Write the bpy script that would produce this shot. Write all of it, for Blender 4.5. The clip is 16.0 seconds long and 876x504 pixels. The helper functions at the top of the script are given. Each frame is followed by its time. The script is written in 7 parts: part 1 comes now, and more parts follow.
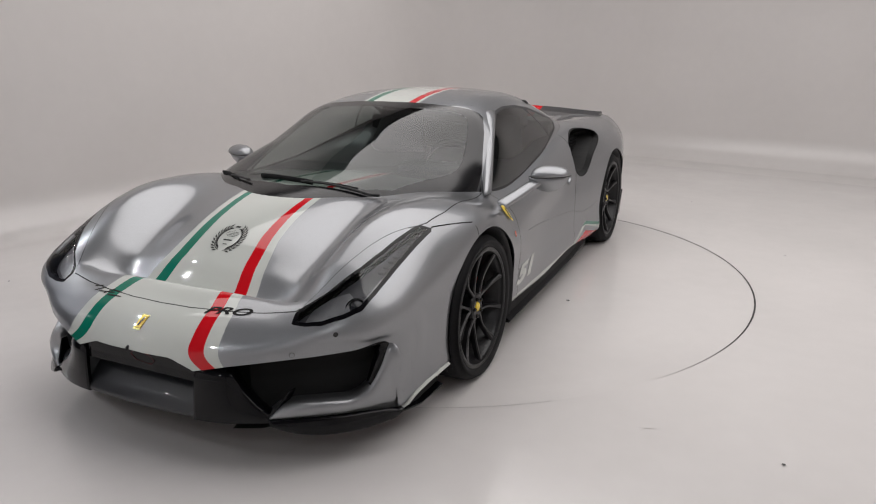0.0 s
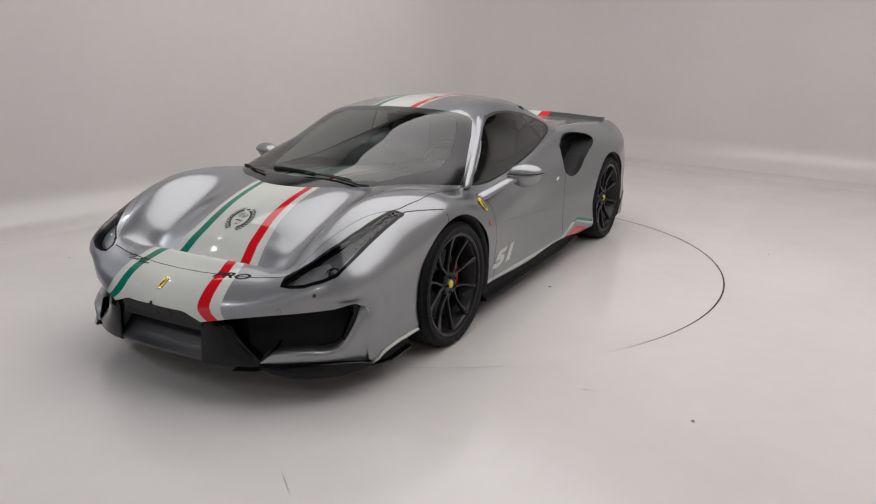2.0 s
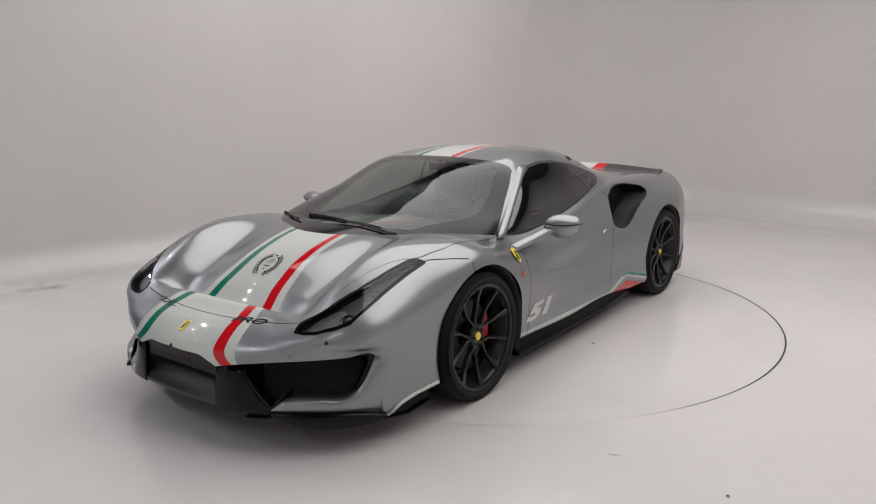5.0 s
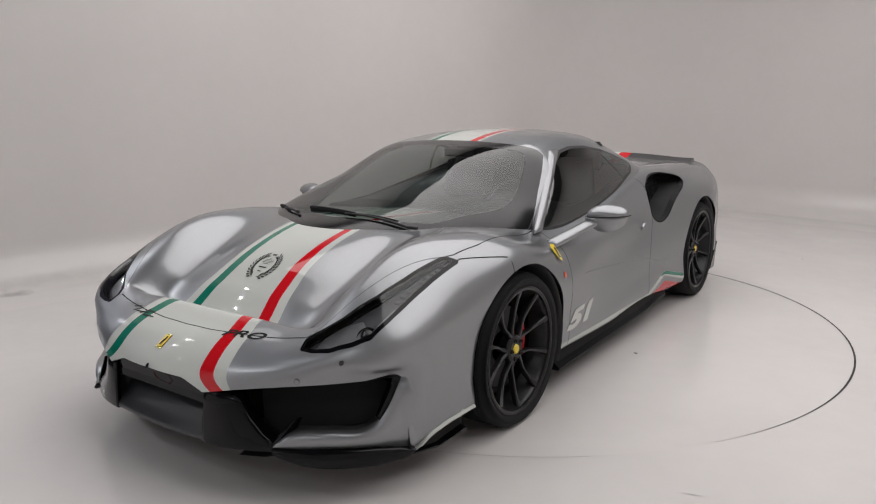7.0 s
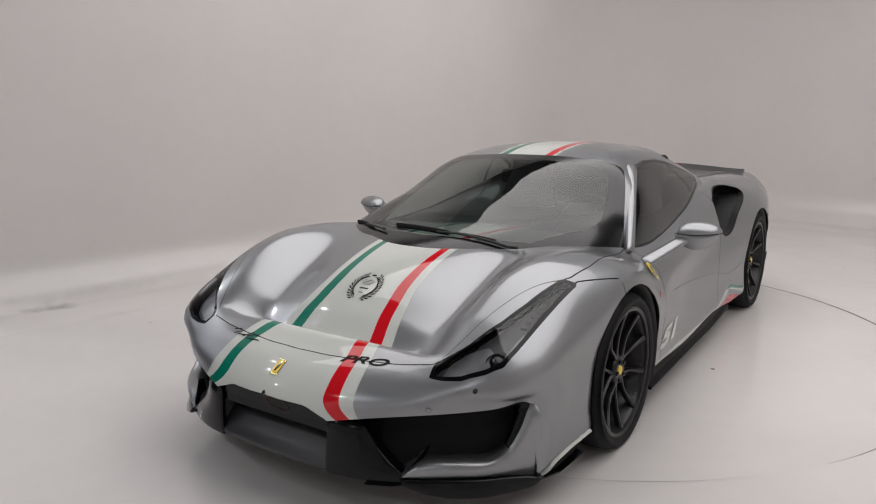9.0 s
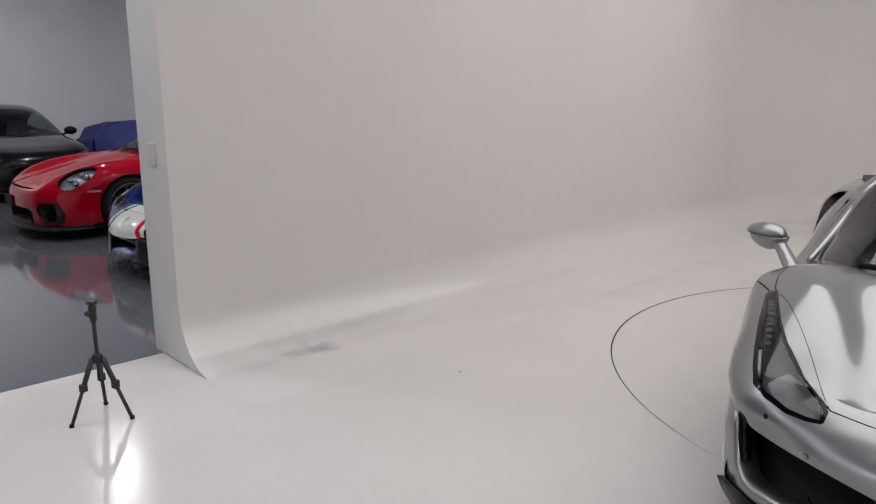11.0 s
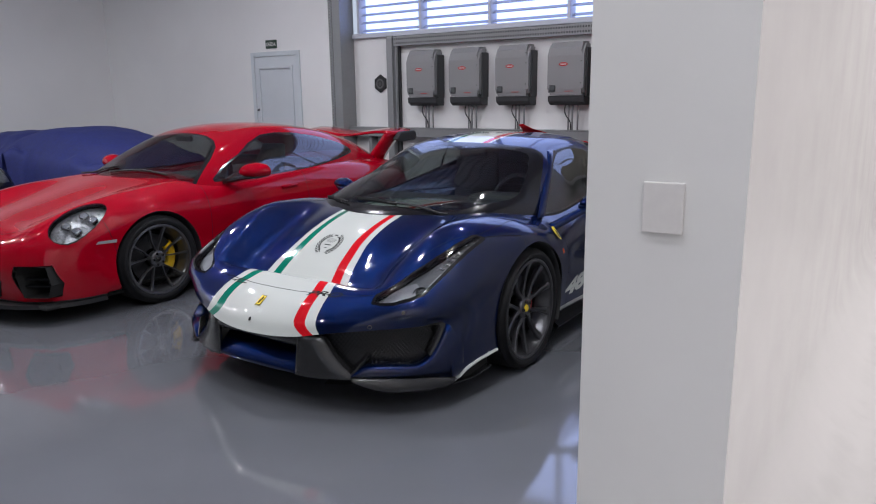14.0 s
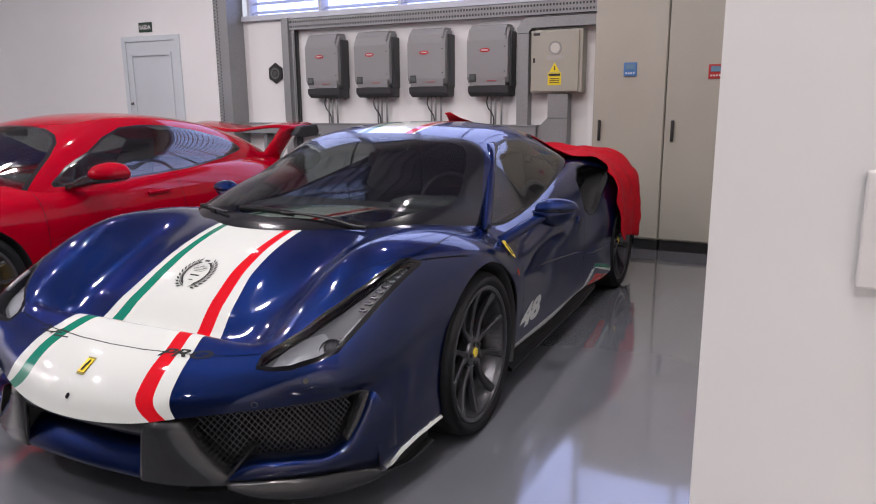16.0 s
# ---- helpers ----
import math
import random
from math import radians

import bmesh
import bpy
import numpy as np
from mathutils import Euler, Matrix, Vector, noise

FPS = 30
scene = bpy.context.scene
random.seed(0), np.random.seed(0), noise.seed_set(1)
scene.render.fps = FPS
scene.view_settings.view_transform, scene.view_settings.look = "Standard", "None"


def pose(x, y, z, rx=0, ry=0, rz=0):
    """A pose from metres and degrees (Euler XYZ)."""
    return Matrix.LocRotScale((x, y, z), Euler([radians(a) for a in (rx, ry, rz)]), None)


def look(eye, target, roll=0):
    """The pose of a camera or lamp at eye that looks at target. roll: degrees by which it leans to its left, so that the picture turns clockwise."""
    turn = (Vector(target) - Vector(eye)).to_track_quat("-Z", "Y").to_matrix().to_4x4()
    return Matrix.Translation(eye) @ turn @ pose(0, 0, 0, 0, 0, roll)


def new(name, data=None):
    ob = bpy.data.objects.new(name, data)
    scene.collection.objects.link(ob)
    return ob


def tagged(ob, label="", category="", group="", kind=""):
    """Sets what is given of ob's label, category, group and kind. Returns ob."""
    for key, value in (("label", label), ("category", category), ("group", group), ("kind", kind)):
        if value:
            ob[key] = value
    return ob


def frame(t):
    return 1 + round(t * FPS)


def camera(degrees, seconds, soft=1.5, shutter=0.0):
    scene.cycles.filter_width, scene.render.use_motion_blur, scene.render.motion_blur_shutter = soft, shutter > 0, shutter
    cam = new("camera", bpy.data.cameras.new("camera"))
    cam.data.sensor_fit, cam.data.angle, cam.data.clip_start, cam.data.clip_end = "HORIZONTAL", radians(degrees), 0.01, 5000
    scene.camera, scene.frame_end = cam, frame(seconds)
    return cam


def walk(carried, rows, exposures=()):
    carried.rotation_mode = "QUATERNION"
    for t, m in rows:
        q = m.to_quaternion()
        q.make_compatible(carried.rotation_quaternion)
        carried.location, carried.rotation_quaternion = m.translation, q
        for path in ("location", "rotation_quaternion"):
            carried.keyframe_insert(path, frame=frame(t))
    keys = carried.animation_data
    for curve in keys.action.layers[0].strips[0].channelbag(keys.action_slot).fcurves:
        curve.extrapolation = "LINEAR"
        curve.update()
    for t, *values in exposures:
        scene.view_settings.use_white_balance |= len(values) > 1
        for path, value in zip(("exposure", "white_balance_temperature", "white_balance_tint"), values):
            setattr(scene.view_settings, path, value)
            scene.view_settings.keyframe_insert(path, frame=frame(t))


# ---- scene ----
from mathutils.bvhtree import BVHTree
cam = camera(63.30, 16.0, 1.15)
PATH = [  # seconds, x, y, z, tilt, lean, turn
    (0, 8.756, -2.344, 1.549, 73.48, 0.43, 38.70),
    (0.5, 8.922, -2.293, 1.559, 73.44, 0.34, 39.16),
    (1, 9.087, -2.293, 1.585, 73.45, 0.30, 40.15),
    (1.5, 9.264, -2.426, 1.576, 73.52, 0.28, 41.54),
    (2, 9.414, -2.497, 1.589, 73.91, 0.27, 43.44),
    (2.5, 9.583, -2.402, 1.578, 74.68, 0.32, 45.89),
    (3, 9.767, -2.250, 1.596, 75.80, 0.42, 48.20),
    (3.5, 9.825, -2.229, 1.584, 76.80, 0.43, 49.70),
    (4, 9.789, -2.206, 1.567, 77.52, 0.49, 50.26),
    (4.5, 9.702, -2.156, 1.555, 78.02, 0.52, 50.19),
    (5, 9.545, -2.227, 1.540, 78.32, 0.60, 50.09),
    (7.5, 8.906, -1.979, 1.382, 78.29, 0.82, 48.48),
    (8, 8.887, -1.991, 1.373, 78.23, 0.82, 48.18),
    (8.5, 8.831, -2.070, 1.380, 78.32, 0.69, 47.83),
    (9, 8.578, -2.343, 1.489, 78.38, 0.62, 47.67),
    (9.5, 8.155, -2.685, 1.582, 78.13, 0.37, 47.47),
    (10, 7.555, -2.919, 1.617, 77.98, -0.25, 46.62),
    (10.2, 7.332, -3.046, 1.603, 77.85, -0.18, 46.62),
    (12.3, 4.505, -3.676, 1.543, 77.84, 0.45, 44.90),
    (12.5, 4.233, -3.718, 1.537, 77.84, 0.32, 44.28),
    (13, 3.630, -3.698, 1.540, 77.76, 0.60, 41.80),
    (13.5, 3.115, -3.597, 1.545, 77.73, 0.72, 38.18),
    (14, 2.700, -3.482, 1.521, 77.72, 0.68, 34.13),
    (14.5, 2.463, -3.251, 1.498, 77.71, 0.69, 30.75),
    (15, 2.288, -2.965, 1.499, 77.74, 0.57, 28.44),
    (15.5, 2.121, -2.695, 1.446, 77.77, 0.54, 27.15),
    (16, 2.057, -2.602, 1.387, 77.87, 0.46, 26.42),
]
EXPOSURES = ((0.0, -0.08, 6500, 11), (10.0, -0.06, 6500, 11), (12.5, 0.12, 6450, 12), (13.2, 0.34, 6350, 12), (14.0, 0.48, 6300, 12), (15.0, 0.58, 6750, 16), (16.0, 0.86, 6850, 18))
walk(cam, [(t, pose(*p)) for t, *p in PATH], EXPOSURES)

# ---------------------------------------------------------------- world and large lights
world = bpy.data.worlds.new("world")
world.use_nodes = True
scene.world = world
world.node_tree.nodes["Background"].inputs[0].default_value = (0.75, 0.85, 1.0, 1)
world.node_tree.nodes["Background"].inputs[1].default_value = 0.5


def area_lamp(name, place, target, width, depth, watts, colour=(1, 1, 1)):
    lamp = bpy.data.lights.new(name, "AREA")
    lamp.shape, lamp.size, lamp.size_y, lamp.energy, lamp.color = "RECTANGLE", width, depth, watts, colour
    ob = new(name, lamp)
    ob.matrix_world = look(place, target)
    return ob


# (-9.3, -4.0), (1.45, 0.1) and all past x = 3 are added fill, unseen
SPOTS_AND_FILL = [(-8.6, -2.6), (-9.3, -4.0), (-6.4, -3.4), (-5.2, 0.3), (-4.06, -3.2), (-3.2, 1.9), (-2.4, -1.4), (-1.4, -4.6), (-1.4, -0.3), (-0.2, 2.6), (1.92, -1.95), (1.45, 0.1), (1.92, -3.15), (3.2, -4.6), (5.4, -4.7), (9.6, -4.7)]


def lights():
    # the studio's ceiling softbox, the garage's rows of lamps, added fill spots and the daylight in the high windows
    area_lamp("studio_softbox", (7.35, 2.15, 4.38), (7.35, 2.16, 0), 8.5, 6.1, 372, (1.0, 0.97, 0.955))
    for x, y in SPOTS_AND_FILL:
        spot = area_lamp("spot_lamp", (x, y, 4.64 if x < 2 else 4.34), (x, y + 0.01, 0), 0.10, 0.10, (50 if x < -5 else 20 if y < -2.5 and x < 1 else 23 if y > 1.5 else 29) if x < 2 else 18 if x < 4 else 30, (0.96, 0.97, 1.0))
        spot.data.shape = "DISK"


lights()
DAYLIGHT = 1.3

# ---------------------------------------------------------------- materials
MATS = {}


def mat(name, colour, rough=0.5, metal=0.0, coat=0.0, grain=0.0, grain_scale=40.0, bump=0.0, bump_scale=120.0, stain=0.0, stain_scale=1.2,
        emit=0.0, flake=0.0, rough_vary=0.0, spec=0.5):
    """A surface with colour variation at two scales, fine relief and uneven gloss."""
    if name in MATS:
        return MATS[name]
    m = bpy.data.materials.new(name)
    m.use_nodes = True
    nt = m.node_tree
    b = nt.nodes["Principled BSDF"]
    b.inputs["Base Color"].default_value = (*colour, 1)
    b.inputs["Roughness"].default_value = rough
    b.inputs["Metallic"].default_value = metal
    b.inputs["Specular IOR Level"].default_value = spec
    b.inputs["Coat Weight"].default_value = coat
    b.inputs["Coat Roughness"].default_value = 0.03
    if emit:
        b.inputs["Emission Color"].default_value = (*colour, 1)
        b.inputs["Emission Strength"].default_value = emit
    coord = nt.nodes.new("ShaderNodeTexCoord")

    def noise_tex(scale, detail=4):
        n = nt.nodes.new("ShaderNodeTexNoise")
        n.inputs["Scale"].default_value, n.inputs["Detail"].default_value = scale, detail
        nt.links.new(coord.outputs["Object"], n.inputs["Vector"])
        return n

    def ramp(source, low, high, a=0.3, z=0.7):
        r = nt.nodes.new("ShaderNodeMapRange")
        r.inputs["From Min"].default_value, r.inputs["From Max"].default_value = a, z
        r.inputs["To Min"].default_value, r.inputs["To Max"].default_value = low, high
        nt.links.new(source, r.inputs["Value"])
        return r.outputs["Result"]

    value = None
    for amount, scale in ((grain, grain_scale), (stain, stain_scale)):
        if amount:
            r = ramp(noise_tex(scale, 6).outputs["Fac"], 1 - amount, 1 + amount * 0.5)
            if value is None:
                value = r
            else:
                mul = nt.nodes.new("ShaderNodeMath")
                mul.operation = "MULTIPLY"
                nt.links.new(value, mul.inputs[0])
                nt.links.new(r, mul.inputs[1])
                value = mul.outputs[0]
    if flake:
        vor = nt.nodes.new("ShaderNodeTexVoronoi")
        vor.inputs["Scale"].default_value = 900
        nt.links.new(coord.outputs["Object"], vor.inputs["Vector"])
        sep = nt.nodes.new("ShaderNodeSeparateColor")
        nt.links.new(vor.outputs["Color"], sep.inputs[0])
        value = ramp(sep.outputs[0], 1 - flake, 1 + flake, 0, 1)
    if value is not None:
        mix = nt.nodes.new("ShaderNodeVectorMath")
        mix.operation = "SCALE"
        mix.inputs[0].default_value = colour
        nt.links.new(value, mix.inputs["Scale"])
        nt.links.new(mix.outputs[0], b.inputs["Base Color"])
    if rough_vary:
        nt.links.new(ramp(noise_tex(3.0, 5).outputs["Fac"], max(rough - rough_vary, 0.02), rough + rough_vary), b.inputs["Roughness"])
    if bump:
        bn = nt.nodes.new("ShaderNodeBump")
        bn.inputs["Strength"].default_value = bump
        bn.inputs["Distance"].default_value = 0.004
        nt.links.new(noise_tex(bump_scale, 5).outputs["Fac"], bn.inputs["Height"])
        nt.links.new(bn.outputs[0], b.inputs["Normal"])
    MATS[name] = m
    return m


def glass(name, tint, extra=0.0):
    """A thin tinted pane: light passes straight through, the surface mirrors by Fresnel."""
    if name in MATS:
        return MATS[name]
    m = bpy.data.materials.new(name)
    m.use_nodes = True
    nt = m.node_tree
    nt.nodes.remove(nt.nodes["Principled BSDF"])
    out = nt.nodes["Material Output"]
    tr, gl, fr, mx, pw, sc = (nt.nodes.new("ShaderNode" + k) for k in ("BsdfTransparent", "BsdfGlossy", "LayerWeight", "MixShader", "Math", "Math"))
    tr.inputs["Color"].default_value = (*tint, 1)
    gl.inputs["Roughness"].default_value = 0.0
    fr.inputs["Blend"].default_value = 0.5
    pw.operation, sc.operation = "POWER", "MULTIPLY_ADD"
    pw.inputs[1].default_value = 5.0
    sc.inputs[1].default_value, sc.inputs[2].default_value = 0.8, 0.045 + extra
    nt.links.new(fr.outputs["Facing"], pw.inputs[0])
    nt.links.new(pw.outputs[0], sc.inputs[0])
    nt.links.new(sc.outputs[0], mx.inputs[0])
    nt.links.new(tr.outputs[0], mx.inputs[1])
    nt.links.new(gl.outputs[0], mx.inputs[2])
    nt.links.new(mx.outputs[0], out.inputs["Surface"])
    MATS[name] = m
    return m


def car_paint(name, colour, metal=0.0, rough=0.3, flake=0.0):
    return mat(name, colour, rough=rough, metal=metal, coat=1.0, flake=flake, spec=0.0 if metal == 0 else 0.1)


BLACK_GLOSS = mat("black_gloss", (0.012, 0.012, 0.013), rough=0.12, coat=0.6, grain=0.2, grain_scale=300)
FASCIA_BLACK = mat("fascia_black", (0.003, 0.003, 0.004), rough=0.14, coat=0.3, spec=0.12, grain=0.2, grain_scale=300)
SKIRT_BLACK = mat("skirt_black", (0.004, 0.004, 0.005), rough=0.4, spec=0.08, grain=0.2, grain_scale=300)
BLACK_PLASTIC = mat("black_plastic", (0.013, 0.013, 0.014), rough=0.5, grain=0.25, grain_scale=160, bump=0.1, bump_scale=600)
LETTER_BLACK = mat("letter_black", (0.008, 0.008, 0.008), rough=0.7, spec=0.2)
BLACK_VOID = mat("dark_cavity", (0.006, 0.006, 0.006), rough=0.8)
RUBBER = mat("tyre_rubber", (0.009, 0.009, 0.010), rough=0.7, spec=0.25, grain=0.25, grain_scale=90, bump=0.15, bump_scale=400)
CHROME = mat("bright_metal", (0.75, 0.75, 0.76), rough=0.12, metal=1.0)
DISC_DARK = mat("carbon_brake_disc", (0.045, 0.045, 0.048), rough=0.45, metal=0.6, grain=0.2, grain_scale=120)
STEEL = mat("brake_steel", (0.16, 0.16, 0.165), rough=0.35, metal=1.0, grain=0.2, grain_scale=120)
STRIPE_WHITE = car_paint("stripe_white_paint", (0.52, 0.54, 0.51), rough=0.35)
STRIPE_GREEN = car_paint("stripe_green_paint", (0.0, 0.15, 0.095), rough=0.35)
STRIPE_RED = car_paint("stripe_red_paint", (0.52, 0.006, 0.012), rough=0.35)
YELLOW = mat("badge_yellow", (0.80, 0.58, 0.02), rough=0.3, coat=0.5)
GLASS_CAR = glass("tinted_car_glass", (0.50, 0.55, 0.53), 0.035)
GLASS_DARK = glass("dark_car_glass", (0.36, 0.39, 0.38), 0.09)
GLASS_CLEAR = glass("clear_lens", (0.85, 0.87, 0.88))
GLASS_SMOKE = glass("smoked_lens", (0.76, 0.77, 0.78), 0.01)
GLASS_FRIT = mat("black_glass_border", (0.006, 0.006, 0.007), rough=0.16, spec=0.4)
TRIM_DARK = mat("dark_trim_leather", (0.04, 0.042, 0.046), rough=0.6, grain=0.2, grain_scale=80, bump=0.15, bump_scale=300)


# ---------------------------------------------------------------- object helpers
def link_mesh(name, v, t, mats, parent=None, colours=None, label="", smooth=True):
    me = bpy.data.meshes.new(name)
    v, t = np.asarray(v, float), np.asarray(t, int)
    me.vertices.add(len(v))
    me.vertices.foreach_set("co", v.astype(np.float32).ravel())
    n = t.shape[1]
    me.loops.add(t.size)
    me.loops.foreach_set("vertex_index", t.astype(np.int32).ravel())
    me.polygons.add(len(t))
    me.polygons.foreach_set("loop_start", np.arange(0, t.size, n, dtype=np.int32))
    me.polygons.foreach_set("loop_total", np.full(len(t), n, np.int32))
    if colours is not None:
        me.polygons.foreach_set("material_index", np.asarray(colours, np.int32))
    me.polygons.foreach_set("use_smooth", np.full(len(t), smooth, bool))
    for m in mats if isinstance(mats, (list, tuple)) else [mats]:
        me.materials.append(m)
    me.update()
    me.validate()
    ob = new(name, me)
    ob.parent = parent
    if label:
        tagged(ob, label)
    return ob


def part(name, bm, material, parent=None, label="", smooth=False, m=None):
    """Links a bmesh as one mesh object under a thing or a part."""
    me = bpy.data.meshes.new(name)
    bmesh.ops.recalc_face_normals(bm, faces=bm.faces)
    for f in bm.faces:
        f.smooth = smooth
    bm.to_mesh(me)
    bm.free()
    for k in material if isinstance(material, (list, tuple)) else [material]:
        me.materials.append(k)
    ob = new(name, me)
    ob.parent = parent
    if m is not None:
        ob.matrix_local = m
    if label:
        tagged(ob, label)
    return ob


def thing(name, label, category, m=None, group="", kind=""):
    ob = new(name)
    ob.empty_display_size = 0.1
    if m is not None:
        ob.matrix_world = m
    return tagged(ob, label, category, group, kind)


def box_bm(a, b, bevel=0.0, seg=2, bm=None):
    """A block from corner a to corner b with rounded edges."""
    own = bmesh.new()
    bmesh.ops.create_cube(own, size=1)
    for v in own.verts:
        v.co = [(a[i] + b[i]) / 2 + v.co[i] * (b[i] - a[i]) for i in range(3)]
    if bevel:
        bmesh.ops.bevel(own, geom=own.edges[:], offset=bevel, segments=seg, affect="EDGES", profile=0.5)
    if bm is None:
        return own
    me = bpy.data.meshes.new("tmp")
    own.to_mesh(me)
    own.free()
    bm.from_mesh(me)
    bpy.data.meshes.remove(me)
    return bm


def lathe_bm(profile, steps=48, axis="x", bm=None, close=False, start=0.0, sweep=2 * math.pi):
    """Turns a profile of (along the axis, radius) round the axis."""
    bm = bm or bmesh.new()
    full = abs(sweep - 2 * math.pi) < 1e-6
    rings = []
    for i in range(steps if full else steps + 1):
        a = start + sweep * i / steps
        ring = []
        for d, r in profile:
            c, s = r * math.cos(a), r * math.sin(a)
            ring.append(bm.verts.new({"x": (d, c, s), "y": (c, d, s), "z": (c, s, d)}[axis]))
        rings.append(ring)
    n = len(profile)
    for i in range(steps):
        p, q = rings[i], rings[(i + 1) % len(rings)]
        for j in range(n - 1 if not close else n):
            k = (j + 1) % n
            bm.faces.new((p[j], p[k], q[k], q[j]))
    return bm


def tube_bm(points, radius, sides=8, bm=None, flat=1.0):
    """A round rod along a rounded path."""
    bm = bm or bmesh.new()
    p = [Vector(q) for q in points]
    rings = []
    up = Vector((0, 0, 1))
    for i, q in enumerate(p):
        d = (p[min(i + 1, len(p) - 1)] - p[max(i - 1, 0)]).normalized()
        if abs(d.dot(up)) > 0.98:
            up = Vector((1, 0, 0))
        s = d.cross(up).normalized()
        w = s.cross(d).normalized()
        r = radius[i] if isinstance(radius, (list, tuple)) else radius
        rings.append([bm.verts.new(q + s * (r * math.cos(2 * math.pi * k / sides)) + w * (r * flat * math.sin(2 * math.pi * k / sides))) for k in range(sides)])
    for a, b in zip(rings, rings[1:]):
        for k in range(sides):
            bm.faces.new((a[k], a[(k + 1) % sides], b[(k + 1) % sides], b[k]))
    bm.faces.new(rings[0][::-1])
    bm.faces.new(rings[-1])
    return bm


def prism_bm(outline, height, bevel=0.0, bm=None):
    """A flat shape in x, y made height thick (from z = 0 up)."""
    bm = bm or bmesh.new()
    lo = [bm.verts.new((x, y, 0)) for x, y in outline]
    hi = [bm.verts.new((x, y, height)) for x, y in outline]
    n = len(lo)
    bm.faces.new(lo[::-1])
    top = bm.faces.new(hi)
    for i in range(n):
        bm.faces.new((lo[i], lo[(i + 1) % n], hi[(i + 1) % n], hi[i]))
    if bevel:
        bmesh.ops.bevel(bm, geom=list(top.edges), offset=bevel, segments=2, affect="EDGES")
    return bm


def loft_bm(sections, closed=True, caps=True, bm=None):
    """Joins rings of points (all of one length) into a skin."""
    bm = bm or bmesh.new()
    rings = [[bm.verts.new(p) for p in s] for s in sections]
    n = len(rings[0])
    for a, b in zip(rings, rings[1:]):
        for k in range(n if closed else n - 1):
            bm.faces.new((a[k], a[(k + 1) % n], b[(k + 1) % n], b[k]))
    if caps and closed:
        bm.faces.new(rings[0][::-1])
        bm.faces.new(rings[-1])
    return bm


def text_mesh(words, size, shear=0.0, bold=0.0):
    """Flat triangles of a word in the built-in font, centred, in x and y."""
    cu = bpy.data.curves.new("word", "FONT")
    cu.body, cu.size, cu.shear, cu.offset = words, size, shear, bold
    cu.align_x, cu.align_y = "CENTER", "CENTER"
    ob = new("word", cu)
    bpy.context.view_layer.update()
    me = bpy.data.meshes.new_from_object(ob.evaluated_get(bpy.context.evaluated_depsgraph_get()))
    bpy.data.objects.remove(ob)
    bm = bmesh.new()
    bm.from_mesh(me)
    bmesh.ops.triangulate(bm, faces=bm.faces[:])
    for _ in range(2):
        bmesh.ops.subdivide_edges(bm, edges=[e for e in bm.edges if e.calc_length() > size * 0.12], cuts=1)
        bmesh.ops.triangulate(bm, faces=bm.faces[:])
    v = np.array([q.co[:] for q in bm.verts])
    t = np.array([[q.index for q in f.verts] for f in bm.faces])
    bm.free()
    bpy.data.meshes.remove(me)
    return v, t


# ---------------------------------------------------------------- mesh tools
def smooth_curve(points, per=None, count=None):
    """Dense points on a rounded curve through a few control points."""
    p = np.array(points, float)
    h = np.maximum(np.linalg.norm(np.diff(p, axis=0), axis=1), 1e-6)
    d = np.diff(p, axis=0) / h[:, None]
    m = np.empty_like(p)
    m[0], m[-1] = d[0], d[-1]
    if len(p) > 2:
        m[1:-1] = (d[:-1] * h[1:, None] + d[1:] * h[:-1, None]) / (h[1:] + h[:-1])[:, None]
    if count is None:
        count = per * (len(p) - 1) + 1
    u = np.linspace(0, len(p) - 1, count)
    i = np.minimum(u.astype(int), len(p) - 2)
    s = (u - i)[:, None]
    hh = h[i][:, None]
    return ((2 * s**3 - 3 * s**2 + 1) * p[i] + (s**3 - 2 * s**2 + s) * hh * m[i]
            + (-2 * s**3 + 3 * s**2) * p[i + 1] + (s**3 - s**2) * hh * m[i + 1])


def loft(lines, across, along, rounds=0, hold=()):
    """A grid [along, across] of points over long curves that lie side by side."""
    long = np.array([smooth_curve(l, per=along) for l in lines])
    g = np.array([smooth_curve(long[:, j], per=across) for j in range(long.shape[1])])
    keep = np.zeros(g.shape[:2], bool)
    for a in hold:
        keep[a * along - 1: a * along + 2] = True
    for _ in range(rounds):
        q = g.copy()
        q[1:-1] = 0.5 * g[1:-1] + 0.25 * (g[:-2] + g[2:])
        q[keep] = g[keep]
        r = q.copy()
        r[:, 1:-1] = 0.5 * q[:, 1:-1] + 0.25 * (q[:, :-2] + q[:, 2:])
        g = r
    return g


def both_sides(lines):
    """Half a body's lines with their mirror images in x."""
    return [[(-x, y, z) for x, y, z in l] for l in lines[:0:-1]] + list(lines)


def grid_mesh(g):
    n, m = g.shape[:2]
    i = np.arange(n * m).reshape(n, m)
    a, b, c, d = i[:-1, :-1].ravel(), i[1:, :-1].ravel(), i[1:, 1:].ravel(), i[:-1, 1:].ravel()
    t = np.concatenate([np.stack([a, c, b], 1), np.stack([a, d, c], 1)])
    return g.reshape(-1, 3), t


